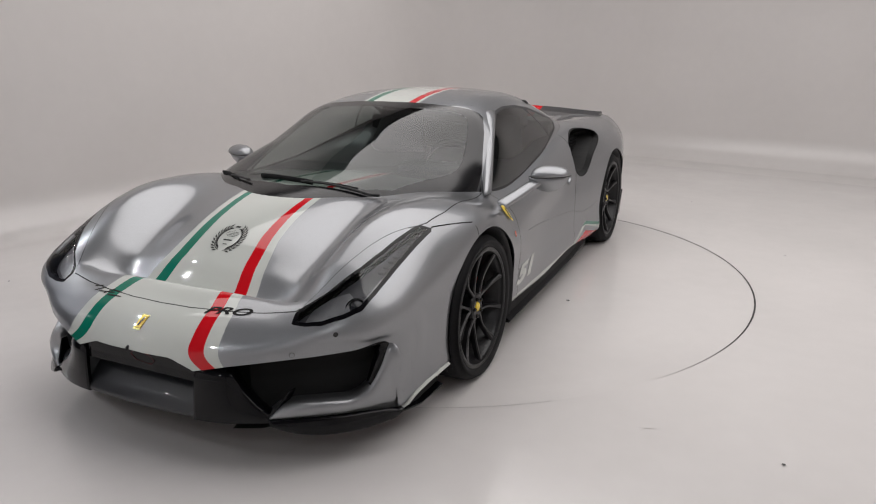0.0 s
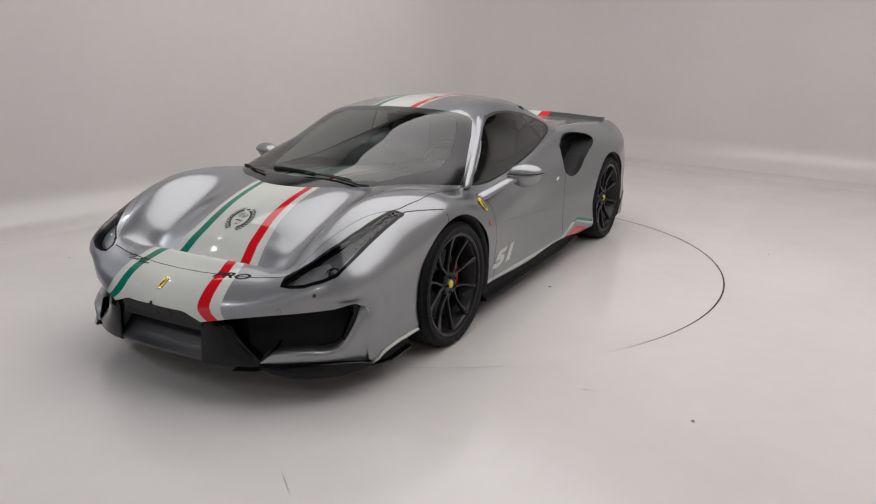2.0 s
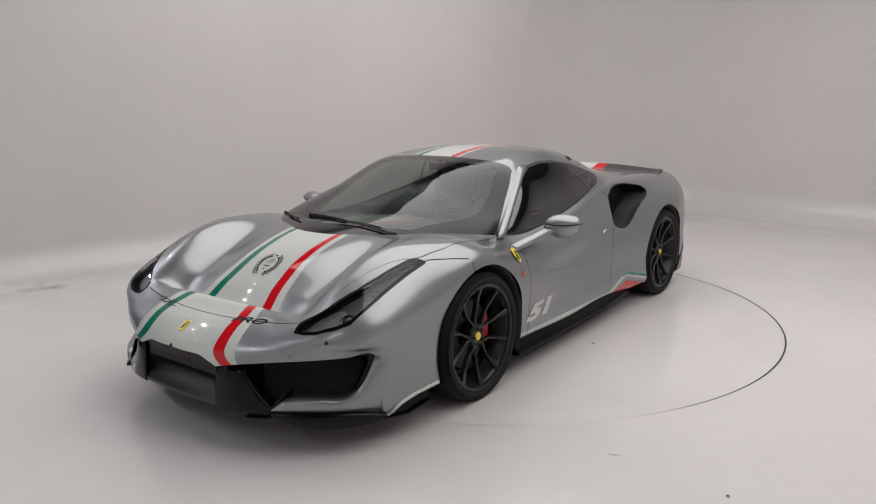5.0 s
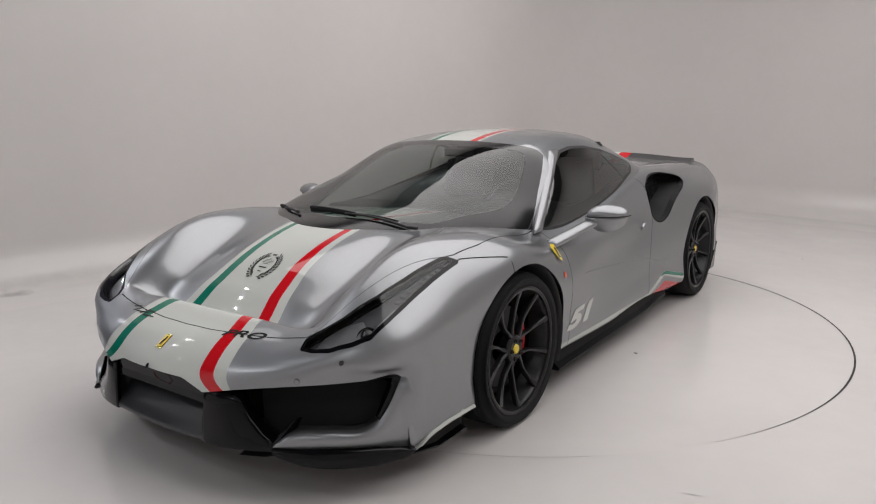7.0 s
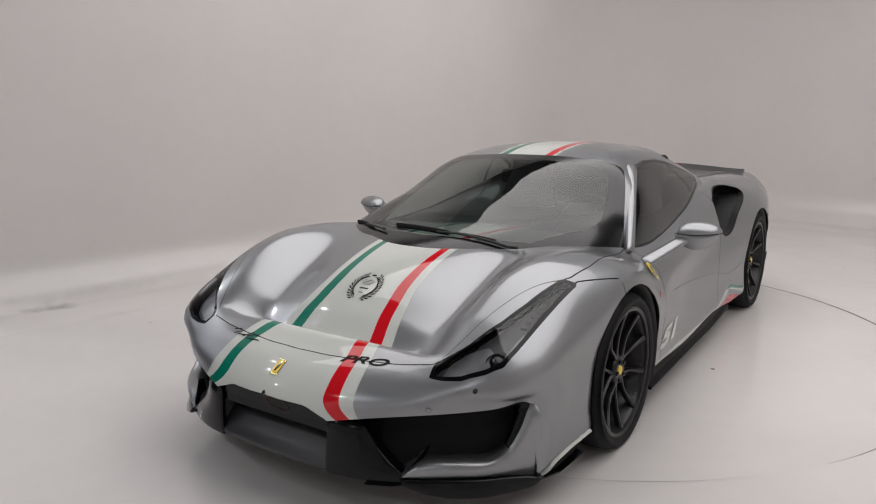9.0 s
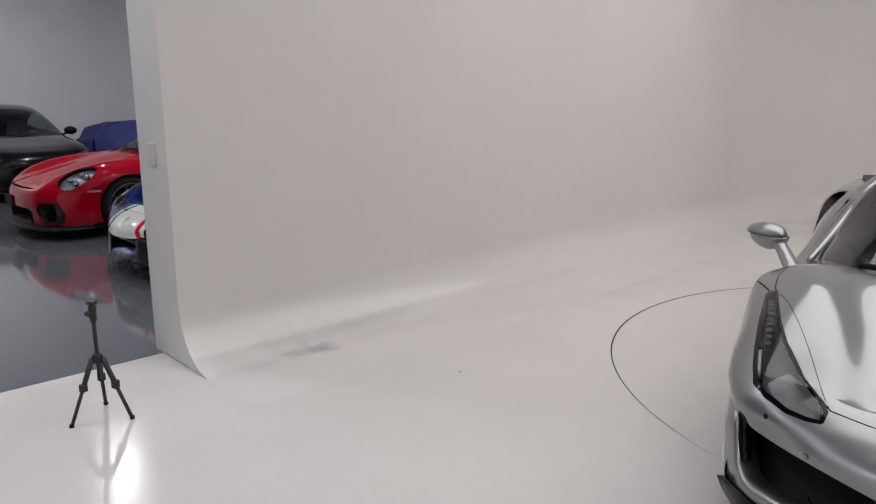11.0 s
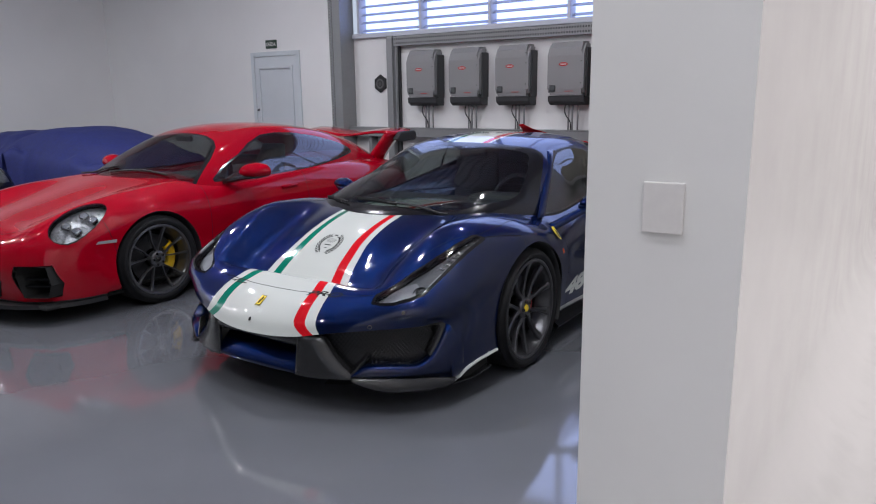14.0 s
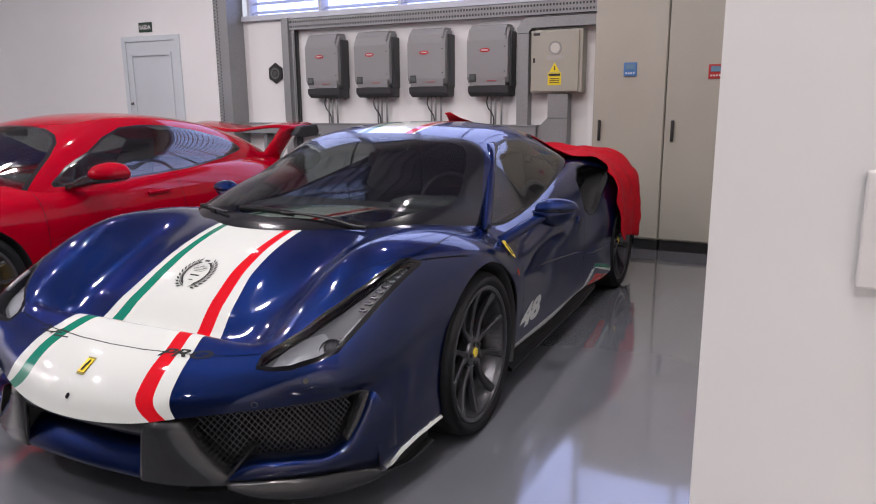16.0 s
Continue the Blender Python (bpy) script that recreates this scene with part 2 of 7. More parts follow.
def split(v, t, f, tags):
    """Cuts the triangles along f = 0. tags: a list of arrays by triangle, carried along. Returns v, t, tags, side."""
    f = np.where(np.abs(f) < 1e-7, 1e-7, f)
    s = f[t] > 0
    k = s.sum(1)
    whole = (k == 0) | (k == 3)
    cut = np.where(~whole)[0]
    new_t, new_s, src = [t[whole]], [k[whole] == 3], [np.where(whole)[0]]
    if len(cut):
        tc, sc, kc = t[cut], s[cut], k[cut]
        lone = np.where((kc == 1)[:, None], sc, ~sc).argmax(1)
        r = np.arange(len(cut))
        a, b, c = tc[r, lone], tc[r, (lone + 1) % 3], tc[r, (lone + 2) % 3]
        e = np.concatenate([np.sort(np.stack([a, b], 1), 1), np.sort(np.stack([a, c], 1), 1)])
        u, inv = np.unique(e, axis=0, return_inverse=True)
        inv = inv.ravel()
        w = f[u[:, 0]] / (f[u[:, 0]] - f[u[:, 1]])
        nv = v[u[:, 0]] + (v[u[:, 1]] - v[u[:, 0]]) * w[:, None]
        ab, ac = inv[:len(cut)] + len(v), inv[len(cut):] + len(v)
        v = np.concatenate([v, nv])
        up = kc == 1
        new_t += [np.stack([a, ab, ac], 1), np.stack([ab, b, c], 1), np.stack([ab, c, ac], 1)]
        new_s += [up, ~up, ~up]
        src += [cut, cut, cut]
    src = np.concatenate(src)
    return v, np.concatenate(new_t), [g[src] for g in tags], np.concatenate(new_s)


def poly_field(px, py, poly, rounded=0.0):
    """Signed distance to a polygon, below zero inside."""
    p = np.array(poly, float)
    q = np.roll(p, -1, 0)
    best = np.full(px.shape, 1e9)
    inside = np.zeros(px.shape, bool)
    for (ax, ay), (bx, by) in zip(p, q):
        ex, ey = bx - ax, by - ay
        s = np.clip(((px - ax) * ex + (py - ay) * ey) / (ex * ex + ey * ey + 1e-12), 0, 1)
        best = np.minimum(best, np.hypot(px - ax - s * ex, py - ay - s * ey))
        hit = (ay > py) != (by > py)
        inside ^= hit & (px < ex * (py - ay) / (ey if abs(ey) > 1e-12 else 1e-12) + ax)
    return np.where(inside, -best, best) - rounded


class Sheet:
    """A triangle sheet that is cut into panels: every triangle has a panel and a colour number."""

    def __init__(self, grid):
        self.v, self.t = grid_mesh(grid)
        self.panel = np.zeros(len(self.t), int)
        self.colour = np.zeros(len(self.t), int)

    def cut(self, field, panel=None, colour=None, only=None):
        """Where field(x, y, z) < 0 (and the panel is in only) the panel or colour is set."""
        f = field(self.v[:, 0], self.v[:, 1], self.v[:, 2])
        self.v, self.t, (self.panel, self.colour), side = split(self.v, self.t, f, [self.panel, self.colour])
        take = ~side
        if only is not None:
            take &= np.isin(self.panel, only)
        if panel is not None:
            self.panel[take] = panel
        if colour is not None:
            self.colour[take] = colour

    def piece(self, *panels, push=0.0):
        pick = np.isin(self.panel, panels)
        t, col = self.t[pick], self.colour[pick]
        used, inv = np.unique(t, return_inverse=True)
        v = self.v[used]
        if push:
            v = v + self.normals()[used] * push
        return v, inv.reshape(-1, 3), col

    def normals(self):
        a, b, c = (self.v[self.t[:, i]] for i in range(3))
        n = np.cross(b - a, c - a)
        o = np.zeros_like(self.v)
        for i in range(3):
            np.add.at(o, self.t[:, i], n)
        return o / np.maximum(np.linalg.norm(o, axis=1), 1e-12)[:, None]


# ---------------------------------------------------------------- the place: studio cove and garage
GREY_EPOXY = mat("grey_epoxy_floor", (0.150, 0.155, 0.172), rough=0.08, rough_vary=0.02, stain=0.12, stain_scale=0.8, coat=1.0, bump=0.03, bump_scale=5.0)
STUDIO_WHITE = mat("studio_white_paint", (0.625, 0.602, 0.590), rough=0.22, rough_vary=0.03, stain=0.03, stain_scale=0.8, grain=0.012, grain_scale=9)
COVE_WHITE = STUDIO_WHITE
STUDIO_FLOOR = mat("studio_floor_paint", (0.612, 0.590, 0.578), rough=0.18, rough_vary=0.03, stain=0.05, stain_scale=0.9, grain=0.015, grain_scale=9)
BOUNCE_WHITE = mat("bounce_wall_white", (0.80, 0.78, 0.77), rough=0.5, stain=0.06)
DARK_HALL = mat("dark_hall_paint", (0.10, 0.10, 0.105), rough=0.6, stain=0.1)


def darken_patches(material, spots):
    """Soft patches: at each place the paint turns a little darker, broken up by noise."""
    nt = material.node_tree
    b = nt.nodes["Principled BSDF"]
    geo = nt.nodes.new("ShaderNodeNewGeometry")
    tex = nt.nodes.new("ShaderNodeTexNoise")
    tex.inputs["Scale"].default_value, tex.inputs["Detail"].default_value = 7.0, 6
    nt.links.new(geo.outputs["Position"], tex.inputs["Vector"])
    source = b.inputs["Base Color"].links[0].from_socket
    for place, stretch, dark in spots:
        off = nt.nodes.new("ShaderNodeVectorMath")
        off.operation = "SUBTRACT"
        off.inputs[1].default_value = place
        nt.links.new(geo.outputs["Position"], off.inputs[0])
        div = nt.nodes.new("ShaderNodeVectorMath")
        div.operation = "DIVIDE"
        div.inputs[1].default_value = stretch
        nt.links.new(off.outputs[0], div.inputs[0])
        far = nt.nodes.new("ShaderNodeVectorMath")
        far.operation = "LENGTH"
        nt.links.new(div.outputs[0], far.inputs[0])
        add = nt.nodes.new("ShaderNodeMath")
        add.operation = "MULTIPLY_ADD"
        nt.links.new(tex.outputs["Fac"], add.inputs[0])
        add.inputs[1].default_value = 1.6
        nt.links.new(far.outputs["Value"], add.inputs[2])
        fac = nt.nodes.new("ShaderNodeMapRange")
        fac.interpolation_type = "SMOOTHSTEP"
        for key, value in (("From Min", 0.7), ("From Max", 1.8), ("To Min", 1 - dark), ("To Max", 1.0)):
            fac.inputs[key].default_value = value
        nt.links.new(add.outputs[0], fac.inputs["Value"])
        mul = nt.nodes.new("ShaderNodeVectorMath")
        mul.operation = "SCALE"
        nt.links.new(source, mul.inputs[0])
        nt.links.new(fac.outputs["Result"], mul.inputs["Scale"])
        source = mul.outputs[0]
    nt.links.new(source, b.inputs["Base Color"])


# a smudge near the cove's end, fainter darker streaks along its foot
darken_patches(STUDIO_WHITE, [((2.70, -1.0, .03), (.13, .26, .2), .40), ((2.72, -1.4, .08), (.12, .35, .2), .10), ((2.55, -.6, .02), (.10, 1.1, .2), .10), ((2.60, 1.4, .02), (.07, 1.3, .2), .07), ((3.3, -2.2, 0), (.25, .15, .2), .06)])
GREY_EPOXY.node_tree.nodes["Principled BSDF"].inputs["Coat IOR"].default_value = 1.48
GREY_EPOXY.node_tree.nodes["Principled BSDF"].inputs["Coat Roughness"].default_value = 0.07
WALL_WHITE = mat("garage_wall_paint", (0.76, 0.755, 0.75), rough=0.6, stain=0.06, stain_scale=0.6, bump=0.05, bump_scale=60)
CEIL = mat("ceiling_sheet", (0.66, 0.67, 0.76), rough=0.5, stain=0.1)


def slab(name, a, b, material, label, category="wall"):
    ob = part(name, box_bm(a, b), material)
    return tagged(ob, label, category, kind="structure")


def structure():
    slab("floor", (-14.0, -9.0, -.2), (2.085, 4.9, 0), GREY_EPOXY, "glossy grey epoxy garage floor", "floor")
    slab("studio_floor", (2.085, -9.0, -.2), (13.0, 8.2, 0.0), STUDIO_FLOOR, "white painted studio floor with scuffs", "floor")
    # studio cove: left wall, rounded corner and back wall in one smooth skin with a curved foot
    r, R = .33, 2.0
    x0, y1, x2 = 2.372, 7.35, 12.6
    plan = [(x0, -1.7185)] + [(x0, y) for y in np.linspace(-1.4, y1 - R, 12)]
    plan += [(x0 + R - R * math.cos(a), y1 - R + R * math.sin(a)) for a in np.linspace(0, math.pi / 2, 13)[1:]]
    plan += [(x, y1) for x in np.linspace(x0 + R, x2 - R, 12)[1:]]
    plan += [(x2 - R + R * math.sin(a), y1 - R + R * math.cos(a)) for a in np.linspace(0, math.pi / 2, 13)[1:]]
    plan += [(x2, y) for y in np.linspace(y1 - R, -3.5, 10)[1:]]
    prof = [(0, 4.4), (0, 2.5), (0, 1.2)] + [(0, .6)] + [(r - r * math.cos(a), .36 - .36 * math.sin(a) + .0012) for a in np.linspace(0, math.pi / 2, 18)] + [(r + .05, .0011), (r + .5, .001)]
    pl = np.array(plan)
    d = np.gradient(pl, axis=0)
    d /= np.linalg.norm(d, axis=1)[:, None]
    inward = np.stack([d[:, 1], -d[:, 0]], 1)
    grid = np.array([[(p[0] + n[0] * o, p[1] + n[1] * o, z) for o, z in prof] for p, n in zip(pl, inward)])
    v, t = grid_mesh(grid)
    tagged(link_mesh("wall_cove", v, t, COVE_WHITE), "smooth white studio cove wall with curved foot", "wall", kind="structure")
    # partition behind the cove, with its end face towards the garage
    sec = [(x0 + o - .0003, z) for o, z in prof if o <= r][::-1]
    bm = bmesh.new()
    ring = [(1.975, 0.0), (1.975, 4.4)] + [(x, max(z, 0)) for x, z in sec[::-1]]
    front = [bm.verts.new((x, -1.718, z)) for x, z in ring]
    back = [bm.verts.new((x, 8.2, z)) for x, z in ring]
    bm.faces.new(front)
    bm.faces.new(back[::-1])
    for i in range(len(ring)):
        if i in range(2, len(ring) - 1):
            continue
        j = (i + 1) % len(ring)
        bm.faces.new((front[i], front[j], back[j], back[i]))
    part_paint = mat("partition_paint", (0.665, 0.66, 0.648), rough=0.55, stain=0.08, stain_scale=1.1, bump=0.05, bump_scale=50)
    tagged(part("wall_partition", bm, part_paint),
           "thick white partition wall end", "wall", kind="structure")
    # wall end darker in a thin, noise-broken strip along the floor
    darken_patches(part_paint, [((2.2, -1.718, 0), (.6, .05, .022), .5)])
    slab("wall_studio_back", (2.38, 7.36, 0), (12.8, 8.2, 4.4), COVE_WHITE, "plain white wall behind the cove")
    # unseen closing walls, white and near so that they brighten the car's front
    slab("wall_studio_east", (12.62, -9.2, 0), (13.0, 8.2, 4.4), BOUNCE_WHITE, "unseen white wall that closes the studio and bounces light")
    slab("wall_south", (2.4, -6.6, 0), (12.62, -6.4, 4.6), BOUNCE_WHITE, "unseen white wall that closes the studio and bounces light")
    # unseen; kept dark so that the parked cars mirror less light
    slab("wall_south_garage", (-14.0, -9.2, 0), (2.4, -9.0, 4.93), DARK_HALL, "unseen dark wall that closes the garage and deepens reflections")
    slab("ceiling_studio", (2.38, -9.0, 4.4), (13.0, 8.2, 4.6), DARK_HALL, "dark studio ceiling", "ceiling")
    # garage ceiling of ribbed sheet
    bm = bmesh.new()
    for k in range(40):
        x = -14 + .42 * k
        if x < 2.0:
            box_bm((x, -9.0, 4.74), (x + .25, 4.9, 4.96), 0, 1, bm)
            box_bm((x + .25, -9.0, 4.92), (x + .42, 4.9, 4.96), 0, 1, bm)
    tagged(part("ceiling_garage", bm, CEIL), "ribbed sheet metal garage roof", "ceiling", kind="structure")
    # garage walls: back wall with a high window band, side wall
    wy = 4.75
    slab("wall_back_low", (-4.36, wy, 0), (1.98, wy + .2, 2.385), WALL_WHITE, "white back wall below the windows")
    slab("wall_back_high", (-4.36, wy, 4.15), (1.98, wy + .2, 4.96), WALL_WHITE, "white wall above the windows")
    slab("wall_door", (-10.1, 4.45, 0), (-4.56, 4.95, 4.93), WALL_WHITE, "white wall with a service door")
    slab("wall_west", (-10.3, -9.0, 0), (-10.1, 4.95, 4.93), WALL_WHITE, "plain white garage side wall")


structure()


# ---------------------------------------------------------------- mid-engined coupe, body lines (half), nose to tail
# y: 0 at the front axle, 2.65 at the rear axle; x to the car's left; metres
REAR_Y = (0.95, 1.6, 2.1, 2.65, 3.05, 3.32)


def line(front, rear, cap):
    """Front control points as (x, y, z), rear ones as (x, z) on fixed stations, and the tail's end."""
    return list(front) + [(x, y, z) for y, (x, z) in zip(REAR_Y, rear)] + [cap]


def coupe_lines():
    centre = line([(0, -1.226, .392), (0, -1.198, .450), (0, -1.115, .529), (0, -1.0, .576), (0, -.885, .600), (0, -.868, .560),
                   (0, -.72, .655), (0, -.55, .757), (0, -.25, .853), (0, .3, .86)],
                  [(0, .80), (0, .80), (0, .82), (0, .90), (0, .945), (0, .965)], (0, 3.36, .70))
    stripe = line([(.27, -1.178, .398), (.27, -1.153, .455), (.27, -1.08, .530), (.27, -.985, .576), (.28, -.875, .598), (.28, -.858, .556),
                   (.28, -.71, .642), (.28, -.54, .742), (.28, -.22, .850), (.3, .3, .85)],
                  [(.3, .80), (.3, .80), (.3, .82), (.3, .90), (.3, .94), (.3, .96)], (.25, 3.36, .70))
    valley = line([(.43, -1.118, .424), (.43, -1.105, .468), (.44, -1.035, .530), (.45, -.958, .572), (.46, -.868, .594), (.46, -.845, .572),
                   (.46, -.70, .632), (.47, -.52, .716), (.48, -.15, .847), (.5, .3, .84)],
                  [(.5, .80), (.5, .80), (.5, .84), (.45, .93), (.45, .94), (.45, .95)], (.35, 3.36, .70))
    crest = line([(.58, -1.040, .441), (.58, -1.040, .474), (.58, -1.005, .526), (.585, -.945, .570), (.600, -.872, .612), (.605, -.853, .624),
                  (.625, -.705, .732), (.668, -.505, .848), (.704, -.12, .876), (.75, .33, .818)],
                 [(.70, .80), (.62, .86), (.60, .955), (.60, .962), (.60, .948), (.58, .935)], (.45, 3.36, .68))
    shoulder = line([(.700, -.950, .447), (.708, -.950, .482), (.735, -.938, .522), (.765, -.902, .562), (.798, -.836, .610), (.803, -.820, .621),
                     (.826, -.702, .688), (.848, -.46, .796), (.870, -.08, .838), (.815, .42, .780)],
                    [(.80, .805), (.765, .905), (.735, .955), (.76, .945), (.77, .925), (.74, .905)], (.6, 3.36, .65))
    upper = line([(.800, -.860, .453), (.814, -.858, .478), (.842, -.848, .504), (.872, -.812, .534), (.903, -.748, .568), (.908, -.735, .574),
                  (.930, -.63, .610), (.948, -.41, .662), (.964, -.03, .773), (.922, .42, .715)],
                 [(.885, .72), (.872, .76), (.88, .83), (.915, .84), (.905, .81), (.835, .79)], (.65, 3.36, .6))
    middle = line([(.868, -.738, .448), (.878, -.728, .452), (.894, -.71, .459), (.912, -.68, .468), (.926, -.62, .475), (.93, -.61, .478),
                   (.935, -.53, .49), (.955, -.36, .53), (.985, 0, .68), (.976, .40, .60)],
                  [(.90, .55), (.895, .58), (.93, .62), (.968, .68), (.945, .62), (.86, .60)], (.68, 3.36, .5))
    low = line([(.884, -.735, .31), (.890, -.728, .31), (.900, -.718, .31), (.910, -.700, .31), (.925, -.65, .312), (.928, -.64, .312),
                (.94, -.56, .32), (.955, -.38, .34), (.98, 0, .42), (.968, .42, .40)],
               [(.92, .37), (.912, .38), (.935, .38), (.965, .42), (.935, .42), (.86, .42)], (.68, 3.36, .42))
    sill = line([(.888, -.728, .161), (.892, -.715, .162), (.895, -.69, .163), (.90, -.66, .165), (.91, -.61, .17), (.912, -.60, .17),
                 (.925, -.53, .18), (.94, -.40, .20), (.955, 0, .22), (.938, .42, .215)],
                [(.92, .20), (.918, .215), (.92, .17), (.93, .16), (.91, .2), (.85, .25)], (.68, 3.36, .3))
    wide = lambda l: l[:10] + [(x + .022, y, z) for x, y, z in l[10:]]
    shoulder, upper, middle, low, sill = (wide(l) for l in (shoulder, upper, middle, low, sill))
    under = [(x * .84, y, z - .01) for x, y, z in sill]
    return [centre, stripe, valley, crest, shoulder, upper, middle, low, sill, under]


CABIN_Y = (-.36, -.28, -.1, .12, .3, .44, .65, .86, 1.05, 1.43, 1.74, 2.02, 2.4, 2.8, 3.15)


def cabin_lines():
    """The glasshouse: windscreen, roof, side glass and the rear deck, sunk into the body."""
    def on(xs, zs):
        return [(x, y, z) for x, y, z in zip(xs, CABIN_Y, zs)]
    top = on([0] * 15, (.78, .845, .905, .977, 1.035, 1.080, 1.148, 1.204, 1.238, 1.256, 1.236, 1.172, 1.06, .99, .955))
    mid = on([.3] * 15, (.72, .80, .89, .963, 1.024, 1.068, 1.137, 1.194, 1.227, 1.244, 1.222, 1.156, 1.045, .975, .945))
    edge = on((.40, .45, .50, .533, .551, .557, .538, .498, .488, .488, .476, .462, .45, .45, .45),
              (.66, .72, .84, .920, .970, 1.0, 1.081, 1.165, 1.196, 1.211, 1.189, 1.120, 1.0, .95, .93))
    rail = on((.50, .55, .60, .675, .737, .776, .678, .589, .567, .564, .565, .602, .56, .55, .55),
              (.60, .65, .79, .842, .824, .80, .976, 1.126, 1.156, 1.166, 1.136, 1.052, .95, .90, .88))
    belt = on((.50, .56, .63, .70, .765, .80, .818, .82, .815, .80, .755, .71, .62, .60, .60),
              (.50, .55, .70, .76, .74, .735, .77, .775, .785, .85, .93, .98, .90, .86, .84))
    foot = on((.5, .56, .64, .71, .77, .80, .82, .83, .83, .83, .78, .70, .64, .6, .6),
              (.40, .45, .60, .66, .64, .635, .65, .65, .66, .70, .78, .85, .8, .76, .74))
    return [top, mid, edge, rail, belt, foot]


def decal(name, v2, t, sheet_tree, place, way, material, parent, right=(1, 0, 0), up=(0, 0, 1), lift=0.0015, label=""):
    """Lays flat triangles (v2 in x, y) onto a body along the direction way."""
    r, u, w, o = Vector(right), Vector(up), Vector(way).normalized(), Vector(place)
    out = []
    for x, y in v2[:, :2]:
        p = o + r * x + u * y
        hit = sheet_tree.ray_cast(p, w)
        q = hit[0] if hit[0] is not None else p + w * 0.3
        n = hit[1] if hit[0] is not None else -w
        if n.dot(w) > 0:
            n = -n
        out.append(q + n * lift)
    return link_mesh(name, out, t, material, parent, label=label)


def disc_mesh(rx, ry, n=24):
    v = [(0, 0)] + [(rx * math.cos(2 * math.pi * i / n), ry * math.sin(2 * math.pi * i / n)) for i in range(n)]
    return np.array(v), np.array([(0, 1 + i, 1 + (i + 1) % n) for i in range(n)])


def shape_mesh(outlines):
    """Several convex outlines in x, y as fans of triangles."""
    v, t = [], []
    for o in outlines:
        k = len(v)
        v += o
        t += [(k, k + i, k + i + 1) for i in range(1, len(o) - 1)]
    return np.array(v, float), np.array(t)


def wheel(parent, at, side, radius, width, rim_mat, style, caliper_mat, cap_mat, front=True, rim_r=0.283):
    """A wheel with its outer face at x = 0 before it is turned to its side; style: spoke count, fork, twist."""
    count, fork, lean = style
    bm = bmesh.new()
    w = width
    lathe_bm([(-w + .01, rim_r - .012), (-w + .02, rim_r), (-w + .05, rim_r - .03), (-.10, rim_r - .045), (-.03, rim_r - .022), (-.018, rim_r - .016),
              (-.006, rim_r - .014), (-.002, rim_r - .004), (-.004, rim_r + .004), (-.014, rim_r + .006)], 72, "x", bm)
    hub_d, lip_d = -.040, -.012
    spokes, pockets, pocket = [], [], rim_mat is RIM_GREY and fork > .3
    for i in range(count):
        a0 = 2 * math.pi * i / count + math.pi / 2 + (fork * side if fork > .3 else 0)
        arms = [0.0] if not fork else [-fork, fork]
        for arm in arms:
            secs = []
            for s in np.linspace(0, 1, 9):
                r = .045 + (rim_r - .018 - .045) * s
                a = a0 + arm * min(1, s / .42) ** .8 + lean * s
                d = hub_d + (lip_d - hub_d) * s ** 1.6 - .010 * math.sin(math.pi * s)
                half = (.0150 - .007 * math.sin(math.pi * min(s * 1.1, 1))) * ((1.25 if pocket else .82) if fork > .3 else .66 if fork else 1.0) + (0.003 if s > .95 else 0)
                c, sn = math.cos(a), math.sin(a)
                t = (-sn, c)
                ring = []
                for ox, oy in ((-.026, -1), (-.006, -1.0), (0, -.62), (0, .62), (-.006, 1.0), (-.026, 1)):
                    ring.append((d + ox, r * c + t[0] * half * oy, r * sn + t[1] * half * oy))
                secs.append(ring)
            spokes.append(loft_bm(secs))
            if pocket:
                pockets.append(loft_bm([[(r[2][0] + .0008, (r[2][1] * .78 + r[3][1] * .22), (r[2][2] * .78 + r[3][2] * .22)), (r[2][0] + .0008, (r[2][1] * .22 + r[3][1] * .78), (r[2][2] * .22 + r[3][2] * .78))] for r in secs[2:-1]], False, False))
    lathe_bm([(-.09, .06), (-.05, .064), (-.040, .060), (-.034, .048), (-.036, .026), (-.038, .0225)], 40, "x", bm)
    turn = pose(*at) if side > 0 else pose(*at, 0, 0, 180)
    body = part("wheel", bm, rim_mat, parent, smooth=False, m=turn)
    for sp in spokes:
        part("spoke", sp, rim_mat, body)
    for pk in pockets:
        part("spoke_pocket", pk, RIM_BLACK, body)
    bm = bmesh.new()
    tr = radius
    lathe_bm([(-w + .012, rim_r), (-w - .002, rim_r + .03), (-w - .002, tr - .03), (-w + .018, tr - .004), (-w + .03, tr), (-w / 2, tr + .001), (-.032, tr),
              (-.016, tr - .005), (.000, tr - .028), (.006, (tr + rim_r) / 2 + .01), (.003, rim_r + .022), (-.003, rim_r + .010), (-.010, rim_r + .003)], 84, "x", bm)
    for k, d in enumerate((.3, .5, .7)):
        lathe_bm([(-w * d - .004, tr + .0015), (-w * d, tr - .006), (-w * d + .004, tr + .0015)], 60, "x", bm)
    part("tyre", bm, RUBBER, body, "black road tyre", smooth=True)
    bm = bmesh.new()
    lathe_bm([(-.115, .07), (-.115, .185), (-.143, .185), (-.143, .07)], 56, "x", bm, close=True)
    part("brake_disc", bm, DISC_DARK, body, smooth=False)
    bm = bmesh.new()
    c0 = (0.0 if front else math.pi) if side > 0 else (math.pi if front else 0.0)
    lathe_bm([(-.165, .115), (-.165, .192), (-.098, .192), (-.088, .175), (-.088, .125), (-.098, .115)], 14, "x", bm, close=True, start=c0 - (.48 if rim_r > .27 else .66), sweep=.96 if rim_r > .27 else 1.32)
    part("caliper", bm, caliper_mat, body, "painted brake caliper", smooth=False)
